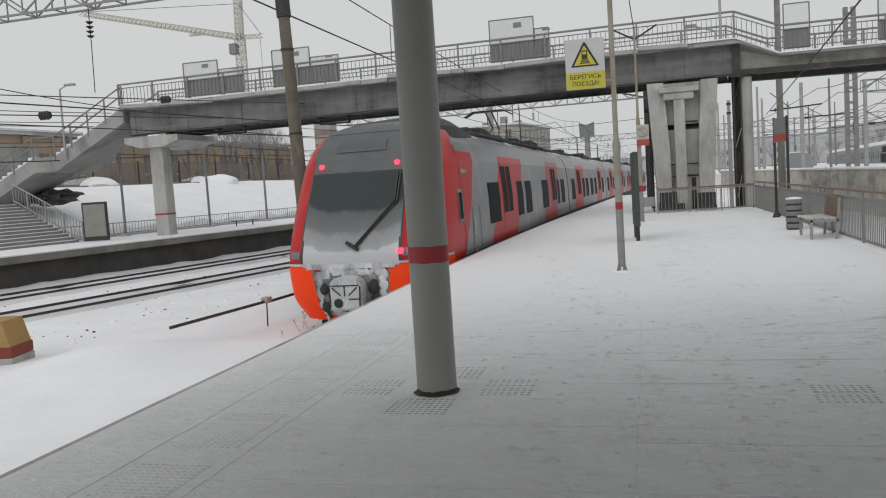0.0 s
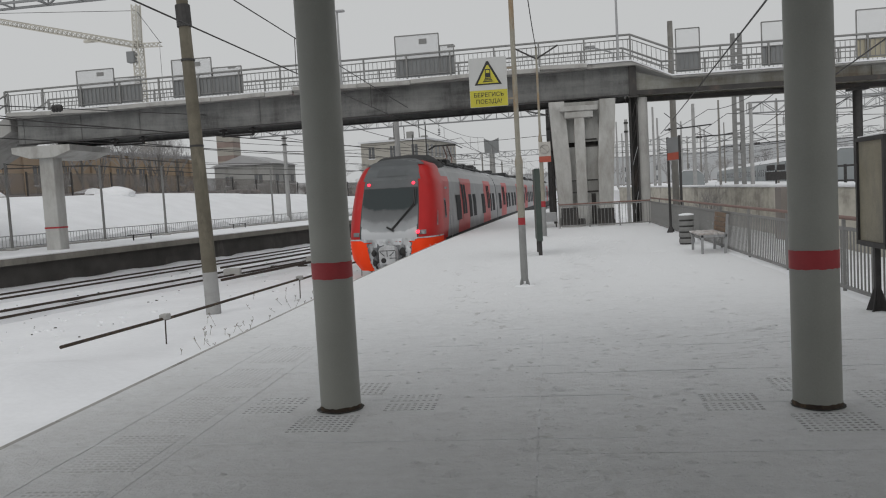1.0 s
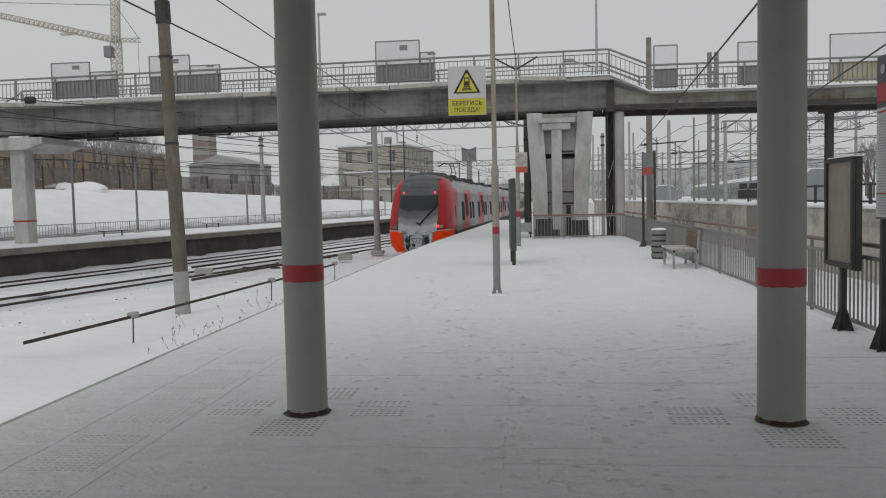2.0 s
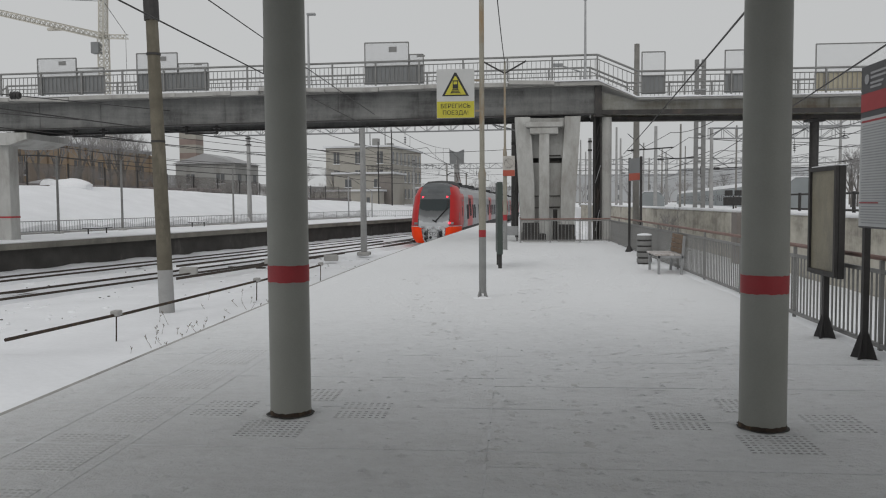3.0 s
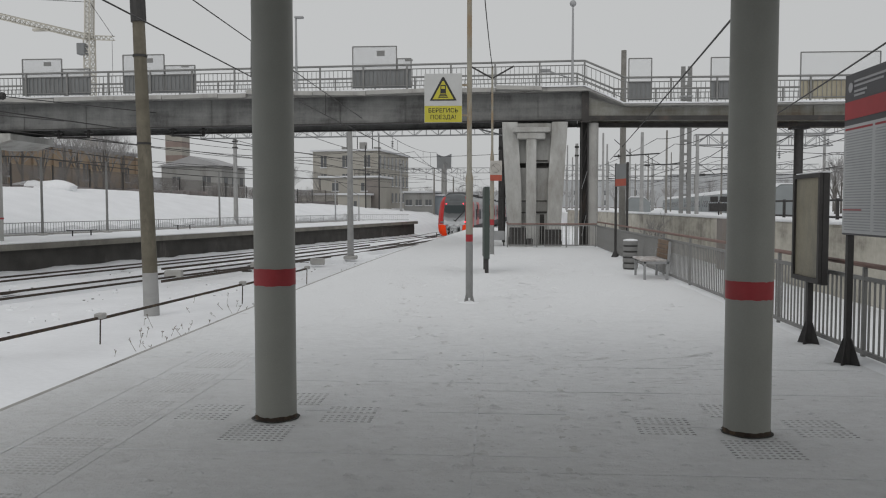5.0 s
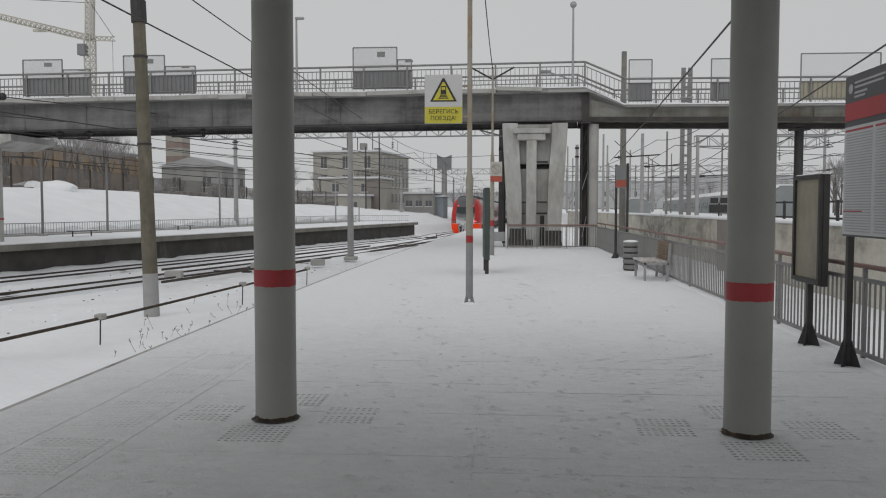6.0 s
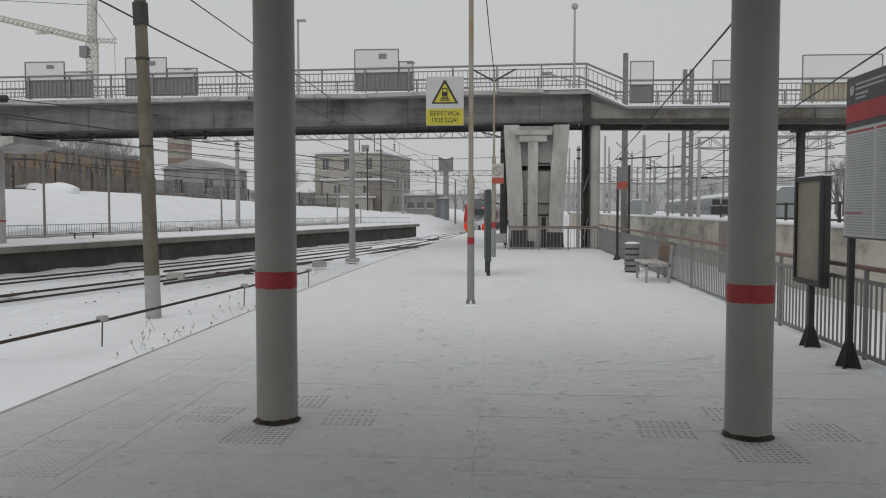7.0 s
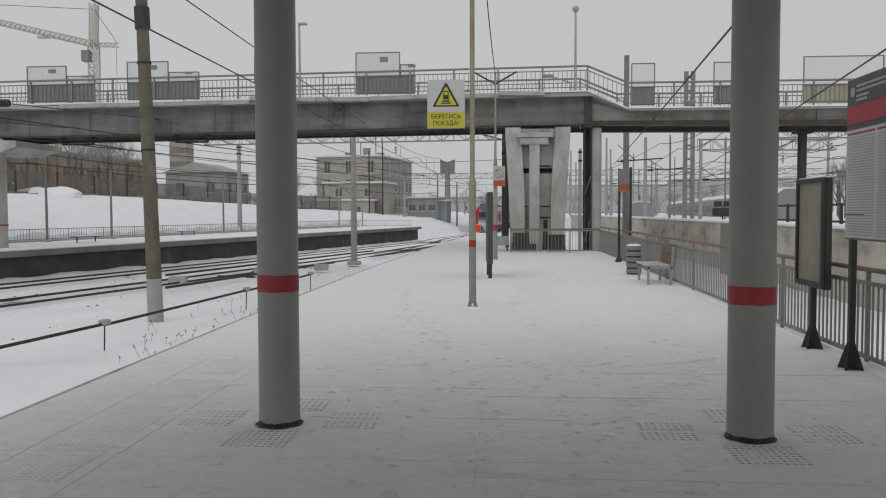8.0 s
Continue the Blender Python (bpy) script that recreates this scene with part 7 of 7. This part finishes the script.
M_ROOF = mat("snowy roof", (0.62, 0.63, 0.65), 0.8, vary=0.12, scale=0.4, bump=0.1, dirt=(0.30, 0.30, 0.30), dirt_at=0.66)
M_ROOF_GREY = mat("grey factory roof", (0.34, 0.34, 0.345), 0.9, vary=0.15, scale=0.3, bump=0.1, dirt=(0.6, 0.61, 0.62), dirt_at=0.58)
M_FENCE_FAR = mat("dark board fence", (0.17, 0.155, 0.15), 0.9, vary=0.25, scale=0.8, bump=0.1, dirt=(0.24, 0.21, 0.20), dirt_at=0.55)
M_MESH_FAR = sheer("weathered wire mesh", (0.16, 0.145, 0.135), 0.36)
# bark colour lightened to hold some distance haze
M_BARK = mat("bare bark", (0.135, 0.125, 0.115), 0.9, vary=0.25, scale=3, bump=0.1)


def building(name, label, at, rz, sx, sy, h, wall, rows=(), roof="flat", ridge=1.5):
    """A block whose front right corner stands at the given place: x from -sx to 0, y from 0 to sy. rows: storeys of windows as (sill, height, front count, side count)."""
    t = thing(name, label, "building", at, rz)
    bm = B()
    box(bm, -sx, 0, 0, sy, -3, h)
    part("wall", bm, wall, t)
    if roof == "flat":
        bm = B()
        box(bm, -sx - 0.35, 0.35, -0.35, sy + 0.35, h, h + 0.28)
        part("roof", bm, M_ROOF if sx < 20 else M_ROOF_GREY, t, "flat snowy roof with a cornice")
    else:
        bm = B()
        prism(bm, [(-sx - 0.4, h), (0.4, h), (-sx / 2, h + ridge)], "y", -0.3, sy + 0.3)
        part("roof", bm, M_ROOF_GREY, t, "pitched snowy roof")
    if sx > 20:
        n = round(sx / 3.2)
        for i in range(n + 1):
            x = -sx + sx * i / n
            bm = B()
            box(bm, x - 0.28, x + 0.28, -0.22, 0.0, -3, h - 0.1)
            part("pilaster", bm, wall, t)
        bm = B()
        box(bm, -sx, 0, -0.12, 0.0, 0.2, 1.2)
        part("plinth", bm, M_BRICK_WALL, t)
    for sill, wh, nf, ns in rows:
        for i in range(nf):
            x = -sx + sx * (i + 0.5) / nf
            bm = B()
            box(bm, x - 0.5, x + 0.5, -0.03, 0.05, sill, sill + wh)
            w = part("window", bm, M_PANE, t)
            bm = B()
            box(bm, x - 0.6, x + 0.6, -0.14, 0.0, sill - 0.12, sill)
            part("sill", bm, M_ROOF, w)
            bm = B()
            bar(bm, (x, -0.04, sill), (x, -0.04, sill + wh), 0.07)
            part("frame", bm, wall, w)
        for i in range(ns):
            y = sy * (i + 0.5) / ns
            bm = B()
            box(bm, -0.05, 0.03, y - 0.48, y + 0.48, sill, sill + wh)
            w = part("window", bm, M_PANE, t)
            bm = B()
            box(bm, 0.0, 0.14, y - 0.58, y + 0.58, sill - 0.12, sill)
            part("sill", bm, M_ROOF, w)
    return t


def build_buildings():
    b = building("station_building", "three-storey pale yellow building with rows of windows", (-19.4, 130, 1.2), -8.8, 11.2, 18.5, 9.4, M_PALE_WALL, ((1.2, 1.5, 0, 8), (3.9, 1.8, 3, 8), (6.8, 1.9, 3, 8)))
    bm = B()
    for x, y, h in ((-3.5, 3, 1.4), (-2, 6, 0.8), (-7, 4, 0.7)):
        bm = B()
        box(bm, x - 0.5, x + 0.5, y - 0.5, y + 0.5, 9.6, 9.6 + h)
        part("chimney", bm, M_GREY_WALL, b)
    for x, h in ((-6.0, 3.0), (-1.6, 4.0), (-4.2, 2.2)):
        bm = B()
        rod(bm, (x, 2.0, 9.6), (x, 2.0, 9.6 + h), 0.07, 6)
        part("antenna", bm, M_DARK_STEEL, b)
    annex = building("annex", "two-storey annex with a snowy terrace roof", (-18.1, 122, 0.6), -6, 9.2, 8, 5.4, M_PALE_WALL, ((3.4, 1.2, 2, 0),))
    for z in (0.35, 0.95):
        bm = B()
        bar(bm, (-3.8, -0.1, 5.7 + z), (0.0, -0.1, 5.7 + z), 0.06)
        part("terrace_rail", bm, M_DARK_STEEL, annex)
    for i in range(20):
        bm = B()
        bar(bm, (-3.8 + 0.2 * i, -0.1, 5.68), (-3.8 + 0.2 * i, -0.1, 6.65), 0.05)
        part("terrace_upright", bm, M_DARK_STEEL, annex)
    bm = B()
    box(bm, -2.2, 0.02, -0.05, 0.0, 0.2, 5.2)
    part("brown_panel", bm, M_BRICK_WALL, annex, "dark brown end wall panel")
    building("annex", "low pale building beside the tracks", (-19.6, 118, 0.6), -6, 10.5, 3.5, 2.7, M_PALE_WALL, ((0.8, 1.0, 3, 0),))
    building("shed", "low grey shed with snow on its roof", (-10.4, 129, 0.2), -6, 4.8, 9, 3.6, M_GREY_WALL, ((1.6, 0.9, 3, 0),))
    building("shed", "faded blue shed end with a snowy roof", (-8.9, 130, 0.0), -6, 1.5, 4, 3.3, M_BLUE_WALL, ())
    hall = building("factory_hall", "long ochre industrial building behind the embankment", (-43.6, 95, 2.6), 85.4, 54, 14, 5.0, M_ORANGE_WALL, ((1.9, 1.7, 13, 3),))
    for x in (-49.0, -37.0, -21.0, -9.0):
        bm = B()
        box(bm, x - 0.05, x + 0.05, -0.36, -0.26, -0.2, 5.0)
        part("downpipe", bm, M_BRICK_WALL, hall)
    bm = B()
    box(bm, -54.4, 0.4, -0.5, 1.6, 5.28, 5.42)
    part("eaves_snow", bm, M_ROOF, hall, "snow along the eaves")
    building("gable_shed", "grey shed with a low gable roof", (-32.0, 92, 2.6), -4, 7.4, 7, 3.7, M_GREY_WALL, ((1.4, 1.1, 2, 3),), "gable", 1.2)
    t = thing("chimney_tower", "square banded brick and plaster tower", "tower", (-39.7, 97, 2.0), -4)
    z = 0.0
    for i, hh in enumerate((5.2, 0.7, 1.0, 0.7, 2.4)):
        bm = B()
        box(bm, -1.08, 1.08, 0, 2.1, z, z + hh - 0.003)
        part("band", bm, (M_PALE_WALL, M_TOWER_BRICK, M_PALE_WALL, M_TOWER_BRICK, M_PALE_WALL)[i], t)
        z += hh
    # pole-mounted tower board far along the line
    t = thing("signal_tower", "pale wedge-shaped board on a tall pole", "tower", (-8.95, 133, -1.0))
    bm = B()
    rod(bm, (0, 0, 0), (0, 0, 9.5), 0.5, 12, 0.42)
    part("pole", bm, M_GREY_WALL, t, smooth=True)
    bm = B()
    prism(bm, [(-1.15, 8.8), (1.15, 8.8), (1.2, 11.2), (0.0, 10.7), (-1.2, 11.2)], "y", -0.4, 0.4)
    part("board", bm, M_PANEL, t)
    # distant blocks at the horizon
    rng = random.Random(3)
    for x, y, w, h in ((70, 330, 60, 12), (150, 380, 70, 16), (20, 420, 50, 9), (-60, 430, 70, 10), (-140, 350, 80, 14), (-10, 360, 40, 6)):
        building("distant_building", "plain distant building in a haze-paled colour", (x, y, 0), rng.uniform(-10, 10), w, 20, h, M_HAZE, ((2, 2, 10, 2), (6, 2, 10, 2)) if h > 9 else ((2, 2, 10, 2),))


# distance haze is painted into this pale wall colour
M_HAZE = mat("haze-paled distant wall", (0.42, 0.43, 0.44), 0.9, vary=0.08, scale=0.1, bump=0.0)
build_buildings()


def build_top_fence():
    """Board fence along the crest of the embankment."""
    y = 38.0
    while y < 112:
        x = -41.0 + (y - 38) * 0.24
        t = thing("mesh_fence", "rusty wire mesh fence panel along the embankment crest", "fence", (x, y, ground_height(x, y) - 0.15), 90 - math.degrees(math.atan(0.24)), "crest fence")
        bm = B()
        box(bm, 0, 3.9, -0.01, 0.01, 0.05, 1.95)
        part("mesh_panel", bm, M_MESH_FAR, t)
        bm = B()
        box(bm, 0.02, 3.9, -0.07, -0.045, 0.0, 0.42)
        part("board", bm, M_FENCE_FAR, t, "dark weathered board at the foot")
        bm = B()
        box(bm, -0.045, 0.045, -0.05, 0.05, 0, 2.05)
        part("post", bm, M_DARK_STEEL, t)
        y += 4.0
    # taller mesh fence posts and rubble heaps
    for x, y, w, h in ((-32.8, 58, 1.7, 0.6), (-38.5, 50, 2.0, 0.8), (-36, 60, 1.6, 0.6)):
        bm = B()
        bmesh.ops.create_icosphere(bm, subdivisions=3, radius=1.0)
        for v in bm.verts:
            k = 1 + 0.25 * noise.noise(v.co * 1.7 + Vector((x, y, 0)))
            v.co = Vector((v.co.x * w * k, v.co.y * w * 0.6 * k, v.co.z * h * k))
        single("rubble_mound", bm, M_SNOW, "mound of rubble covered with snow", "rubble mound", (x, y, ground_height(x, y)), 0, "snow heaps", smooth=True)
    rng = random.Random(17)
    bm = B()
    for _ in range(80):
        y = rng.uniform(38, 80)
        x = -39.5 + (y - 38) * 0.24 + rng.uniform(-0.6, 0.4)
        s = rng.uniform(0.15, 0.6)
        box(bm, x - s, x + s, y - s, y + s * 0.6, 2.75, 2.98 + s * 0.3, 0.05)
    single("rubble", bm, M_FENCE_FAR, "dark rubble edge showing through snow", "rubble", kind="stuff")


build_top_fence()


def build_tree(at, h, seed, label="bare winter tree with fine grey twigs"):
    rng = random.Random(seed)
    t = thing("tree", label, "tree", at, 0, "bare trees")
    trunk, twigs = B(), B()

    def grow(p, d, length, r, level):
        q = p + d * length
        rod(trunk if level < 2 else twigs, p, q, r, 6 if level < 2 else 3, r * 0.6)
        if level >= 5:
            return
        for _ in range(3 if level else 5):
            nd = (d + Vector((rng.uniform(-1, 1), rng.uniform(-1, 1), rng.uniform(-0.25, 0.8))) * (0.75 if level else 0.6)).normalized()
            grow(p.lerp(q, rng.uniform(0.55, 1.0)), nd, length * rng.uniform(0.55, 0.78), r * 0.55, level + 1)
    grow(Vector((0, 0, -0.3)), Vector((0, 0, 1)), h * 0.36, h * 0.018, 0)
    part("trunk", trunk, M_BARK, t)
    part("crown", twigs, M_TWIG, t, "haze of fine bare twigs")
    return t


# frosted twigs, lightened further for haze painted into the colour
M_TWIG = mat("haze-paled frosted twigs", (0.27, 0.262, 0.258), 0.9, vary=0.2, scale=2, bump=0.0)
tree = build_tree((-38.9, 76, 2.9), 7.6, 1)
for x, y, z, rz, s in ((-41.7, 66, 2.9, 20, 0), (-41.4, 68, 2.9, 110, 0), (-40.7, 70, 2.9, 200, 0), (-36.4, 66, 2.9, 290, 0), (-38.5, 72, 2.9, 50, 0), (-35.1, 70, 2.9, 140, 0), (-36.6, 74, 2.9, 15, 0), (-37.2, 78, 2.9, 230, 0), (-30.0, 116, 1.5, 40, 0), (-33, 121, 1.5, 200, 0), (-27.5, 124, 1.2, 310, 0), (48, 120, 0.8, 20, 0), (54, 128, 0.8, 120, 0), (43, 140, 0.8, 220, 0), (61, 115, 0.8, 70, 0), (38, 150, 0.8, 170, 0), (68, 140, 0.8, 260, 0), (52, 150, 0.8, 300, 0), (-56, 74, 3.0, 10, 0), (33, 82, 0.8, 0, 1), (36, 88, 0.8, 45, 1), (31, 72, 0.8, 100, 1), (38, 80, 0.8, 150, 1), (35, 76, 0.8, 215, 1), (42, 90, 0.8, 290, 1)):
    copy_thing(tree, pose(x, y, z, 0, 0, rz))
bush = build_tree((6.9, 36.5, -1.3), 3.4, 5, "small bare bush by the retaining wall")
copy_thing(bush, pose(-29.4, 110.0, 1.0, 0, 0, 60))


def build_crest_scrub():
    """Leafless scrub along the crest of the embankment."""
    rng = random.Random(41)
    for i in range(46):
        y = 44 + 1.5 * i + rng.uniform(-0.6, 0.6)
        x = -41.9 + (y - 38) * 0.24 - rng.uniform(0.2, 2.6)
        copy_thing(scrub, pose(x, y, ground_height(x, y) - rng.uniform(0.0, 0.5), 0, 0, rng.uniform(0, 360)))


scrub = build_tree((-40.6, 43.0, 2.7), 2.9, 11, "low leafless scrub on the embankment crest")
scrub["group"] = "crest scrub"
build_crest_scrub()


def build_far_woods():
    """Bare trees standing along the horizon."""
    rng = random.Random(31)
    for _ in range(64):
        a = rng.uniform(-0.70, 0.75)
        d = rng.uniform(190, 300)
        x, y = d * math.sin(a), d * math.cos(a)
        copy_thing(far_tree, pose(x, y, 0.0 + rng.uniform(-1.5, 0.5), 0, 0, rng.uniform(0, 360)))


far_tree = build_tree((-20.0, 230.0, -0.5), 10.5, 8, "distant bare tree on the skyline")
# distant trunks share the haze-paled twig colour
for piece in far_tree.children:
    piece.data.materials[0] = M_TWIG
build_far_woods()


# ---- tower crane ----
def build_crane():
    t = thing("tower_crane", "faded yellow lattice tower crane with a long jib and cabin", "crane", (-103.2, 200, 0.0))

    def lattice(p, q, w, bays, name, th=0.22):
        p, q = Vector(p), Vector(q)
        d = (q - p).normalized()
        a = d.cross(Vector((0.3, 1, 0.2))).normalized() * w / 2
        b = d.cross(a).normalized() * w / 2
        bm = B()
        corners = (a + b, a - b, -a - b, b - a)
        for c in corners:
            bar(bm, p + c, q + c, th)
        for i in range(bays):
            u, v = p.lerp(q, i / bays), p.lerp(q, (i + 1) / bays)
            for k in range(4):
                c1, c2 = corners[k], corners[(k + 1) % 4]
                bar(bm, u + c1, v + c2, th * 0.6)
                bar(bm, u + c1, u + c2, th * 0.6)
        return part(name, bm, M_CRANE, t)
    lattice((0, 0, 0), (0, 0, 44), 1.9, 24, "tower", 0.28)
    lattice((0, 0, 44), (0.3, 0, 54.5), 1.5, 8, "tower_head", 0.26)
    lattice((0, 0, 44.2), (-60, 16, 60.2), 1.3, 38, "jib", 0.24)
    lattice((0, 0, 44.2), (7.0, -1.5, 43.6), 1.0, 5, "counter_jib", 0.2)
    bm = B()
    box(bm, -2.6, -0.6, -1.6, 0.4, 39.8, 42.6, 0.1)
    part("cabin", bm, M_PANEL, t)
    bm = B()
    rod(bm, (0.3, 0, 53), (-60, 16, 60.6), 0.07, 4)
    rod(bm, (0.3, 0, 53), (7.0, -1.5, 44), 0.07, 4)
    rod(bm, (6.6, -1.4, 43.5), (6.6, -1.4, 20), 0.05, 4)
    part("stay_cable", bm, M_DARK_STEEL, t)
    bm = B()
    box(bm, -17, -13, 3.6, 4.6, 46.9, 47.5)
    part("trolley", bm, M_CRANE, t)


M_CRANE = mat("faded crane paint", (0.46, 0.44, 0.39), 0.7, vary=0.15, scale=0.3, bump=0.0)
build_crane()


# ---- parked trains and yard clutter ----
M_CAR_GREY = mat("grey-green carriage", (0.24, 0.26, 0.265), 0.6, vary=0.12, scale=0.5, bump=0.03)


def build_parked(at, rz, n, label):
    def carriage():
        t = thing("parked_carriage", label, "train carriage", at, rz, "parked carriages")
        bm = B()
        prism(bm, [(-1.5, 0.9), (1.5, 0.9), (1.55, 2.4), (1.45, 3.3), (0.8, 3.85), (-0.8, 3.85), (-1.45, 3.3), (-1.55, 2.4)], "y", 0, 23.4)
        part("body", bm, M_CAR_GREY, t)
        bm = B()
        prism(bm, [(-1.3, 3.5), (-0.8, 3.88), (0.8, 3.88), (1.3, 3.5), (0.8, 4.0), (-0.8, 4.0)], "y", 0.1, 23.3)
        part("roof_snow", bm, M_SNOW, t)
        for i in range(10):
            for s in (-1, 1):
                bm = B()
                y = 1.6 + i * 2.2
                box(bm, s * 1.53 - 0.04, s * 1.53 + 0.04, y, y + 1.1, 1.9, 2.75)
                part("window", bm, M_PANE, t)
        for y in (3.5, 19.8):
            bm = B()
            box(bm, -1.2, 1.2, y - 1.4, y + 1.4, 0.1, 0.9)
            part("bogie", bm, M_UNDER, t)
        return t
    first = carriage()
    d = Vector((-math.sin(radians(rz)), math.cos(radians(rz)), 0))
    for i in range(1, n):
        p = Vector(at) + d * 24.0 * i
        copy_thing(first, pose(*p, 0, 0, rz))


build_parked((24.5, 70, -0.4), -7, 5, "grey-green parked carriage under snow in the yard")
build_parked((30, 66, -0.6), -80, 3, "grey parked carriage under snow in the yard")
build_parked((16.5, 98, -1.2), -9, 4, "grey parked carriage far down the yard")


def build_yard_clutter():
    t = thing("signal_box", "dark trackside signal head with two lamps", "signal", (16.2, 61, 0.85))
    bm = B()
    box(bm, -0.7, 0.7, -0.2, 0.2, 0.4, 1.0, 0.04)
    part("cabinet", bm, M_DARK_STEEL, t)
    for x in (-0.35, 0.35):
        bm = B()
        box(bm, x - 0.26, x + 0.26, -0.14, 0.14, 1.1, 1.5, 0.03)
        part("lamp_head", bm, M_DARK_STEEL, t)
    bm = B()
    rod(bm, (0, 0, 0), (0, 0, 1.1), 0.06, 6)
    part("post", bm, M_DARK_STEEL, t)
    t = thing("yard_signal", "small lit red signal lamp on a slim dark post", "signal", (14.3, 62.5, 0.85), 0)
    bm = B()
    rod(bm, (0, 0, 0), (0, 0, 3.2), 0.05, 8)
    part("post", bm, M_DARK_STEEL, t)
    bm = B()
    box(bm, -0.16, 0.16, -0.12, 0.1, 2.5, 3.35, 0.03)
    head = part("head", bm, M_DARK_STEEL, t)
    bm = B()
    rod(bm, (0, -0.15, 2.72), (0, -0.12, 2.72), 0.09, 12)
    part("lens", bm, M_TAIL, head, "glowing red lens")
    # brick stub and guard rails behind the retaining wall
    bm = B()
    box(bm, 0, 0.45, 0, 0.7, -1.2, 1.22)
    single("brick_pier", bm, M_BRICK_WALL, "short brown brick pier on the wall", "pier", (7.45, 27.6, 0))
    t = thing("yard_railing", "dark steel railing on top of the retaining wall", "railing", (8.9, 18, 0.85))
    for h in (0.95, 0.5):
        bm = B()
        rod(bm, (0, 0, h), (0, 12, h), 0.03, 6)
        part("rail", bm, M_DARK_STEEL, t)
    for i in range(7):
        bm = B()
        bar(bm, (0, 2 * i, 0), (0, 2 * i, 1.0), 0.07)
        part("post", bm, M_DARK_STEEL, t)
    t = thing("yard_stairs", "dark metal stairs leading up in the yard", "stairs", (17.5, 33, 0.85), -10)
    for i in range(12):
        bm = B()
        box(bm, 0.28 * i, 0.28 * i + 0.28, -0.6, 0.6, 0.2 * i, 0.2 * i + 0.05)
        part("step", bm, M_DARK_STEEL, t)
    for y in (-0.6, 0.6):
        bm = B()
        bar(bm, (0, y, 0.05), (3.36, y, 2.45), 0.06, 0.2)
        bar(bm, (0, y, 1.0), (3.36, y, 3.4), 0.05)
        part("stringer", bm, M_DARK_STEEL, t)


build_yard_clutter()


def build_pier_clutter():
    for x, w, h in ((0.77, 0.66, 0.80), (2.20, 0.66, 0.72), (1.25, 0.25, 0.35)):
        t = thing("junction_box", "dark junction box standing at the bridge pier", "junction box", (x, 33.1, -0.02), 0, "junction boxes")
        bm = B()
        box(bm, -w / 2, w / 2, -0.2, 0.2, 0.06, h, 0.02)
        part("box", bm, M_DARK_STEEL, t)
        bm = B()
        box(bm, -w / 2 + 0.04, w / 2 - 0.04, -0.215, -0.2, 0.12, h - 0.08)
        part("door", bm, M_NEAR_BLACK, t)
        bm = B()
        box(bm, -w / 2, w / 2, -0.2, 0.2, -0.05, 0.06)
        part("base", bm, M_CONC, t)


build_pier_clutter()


motions()
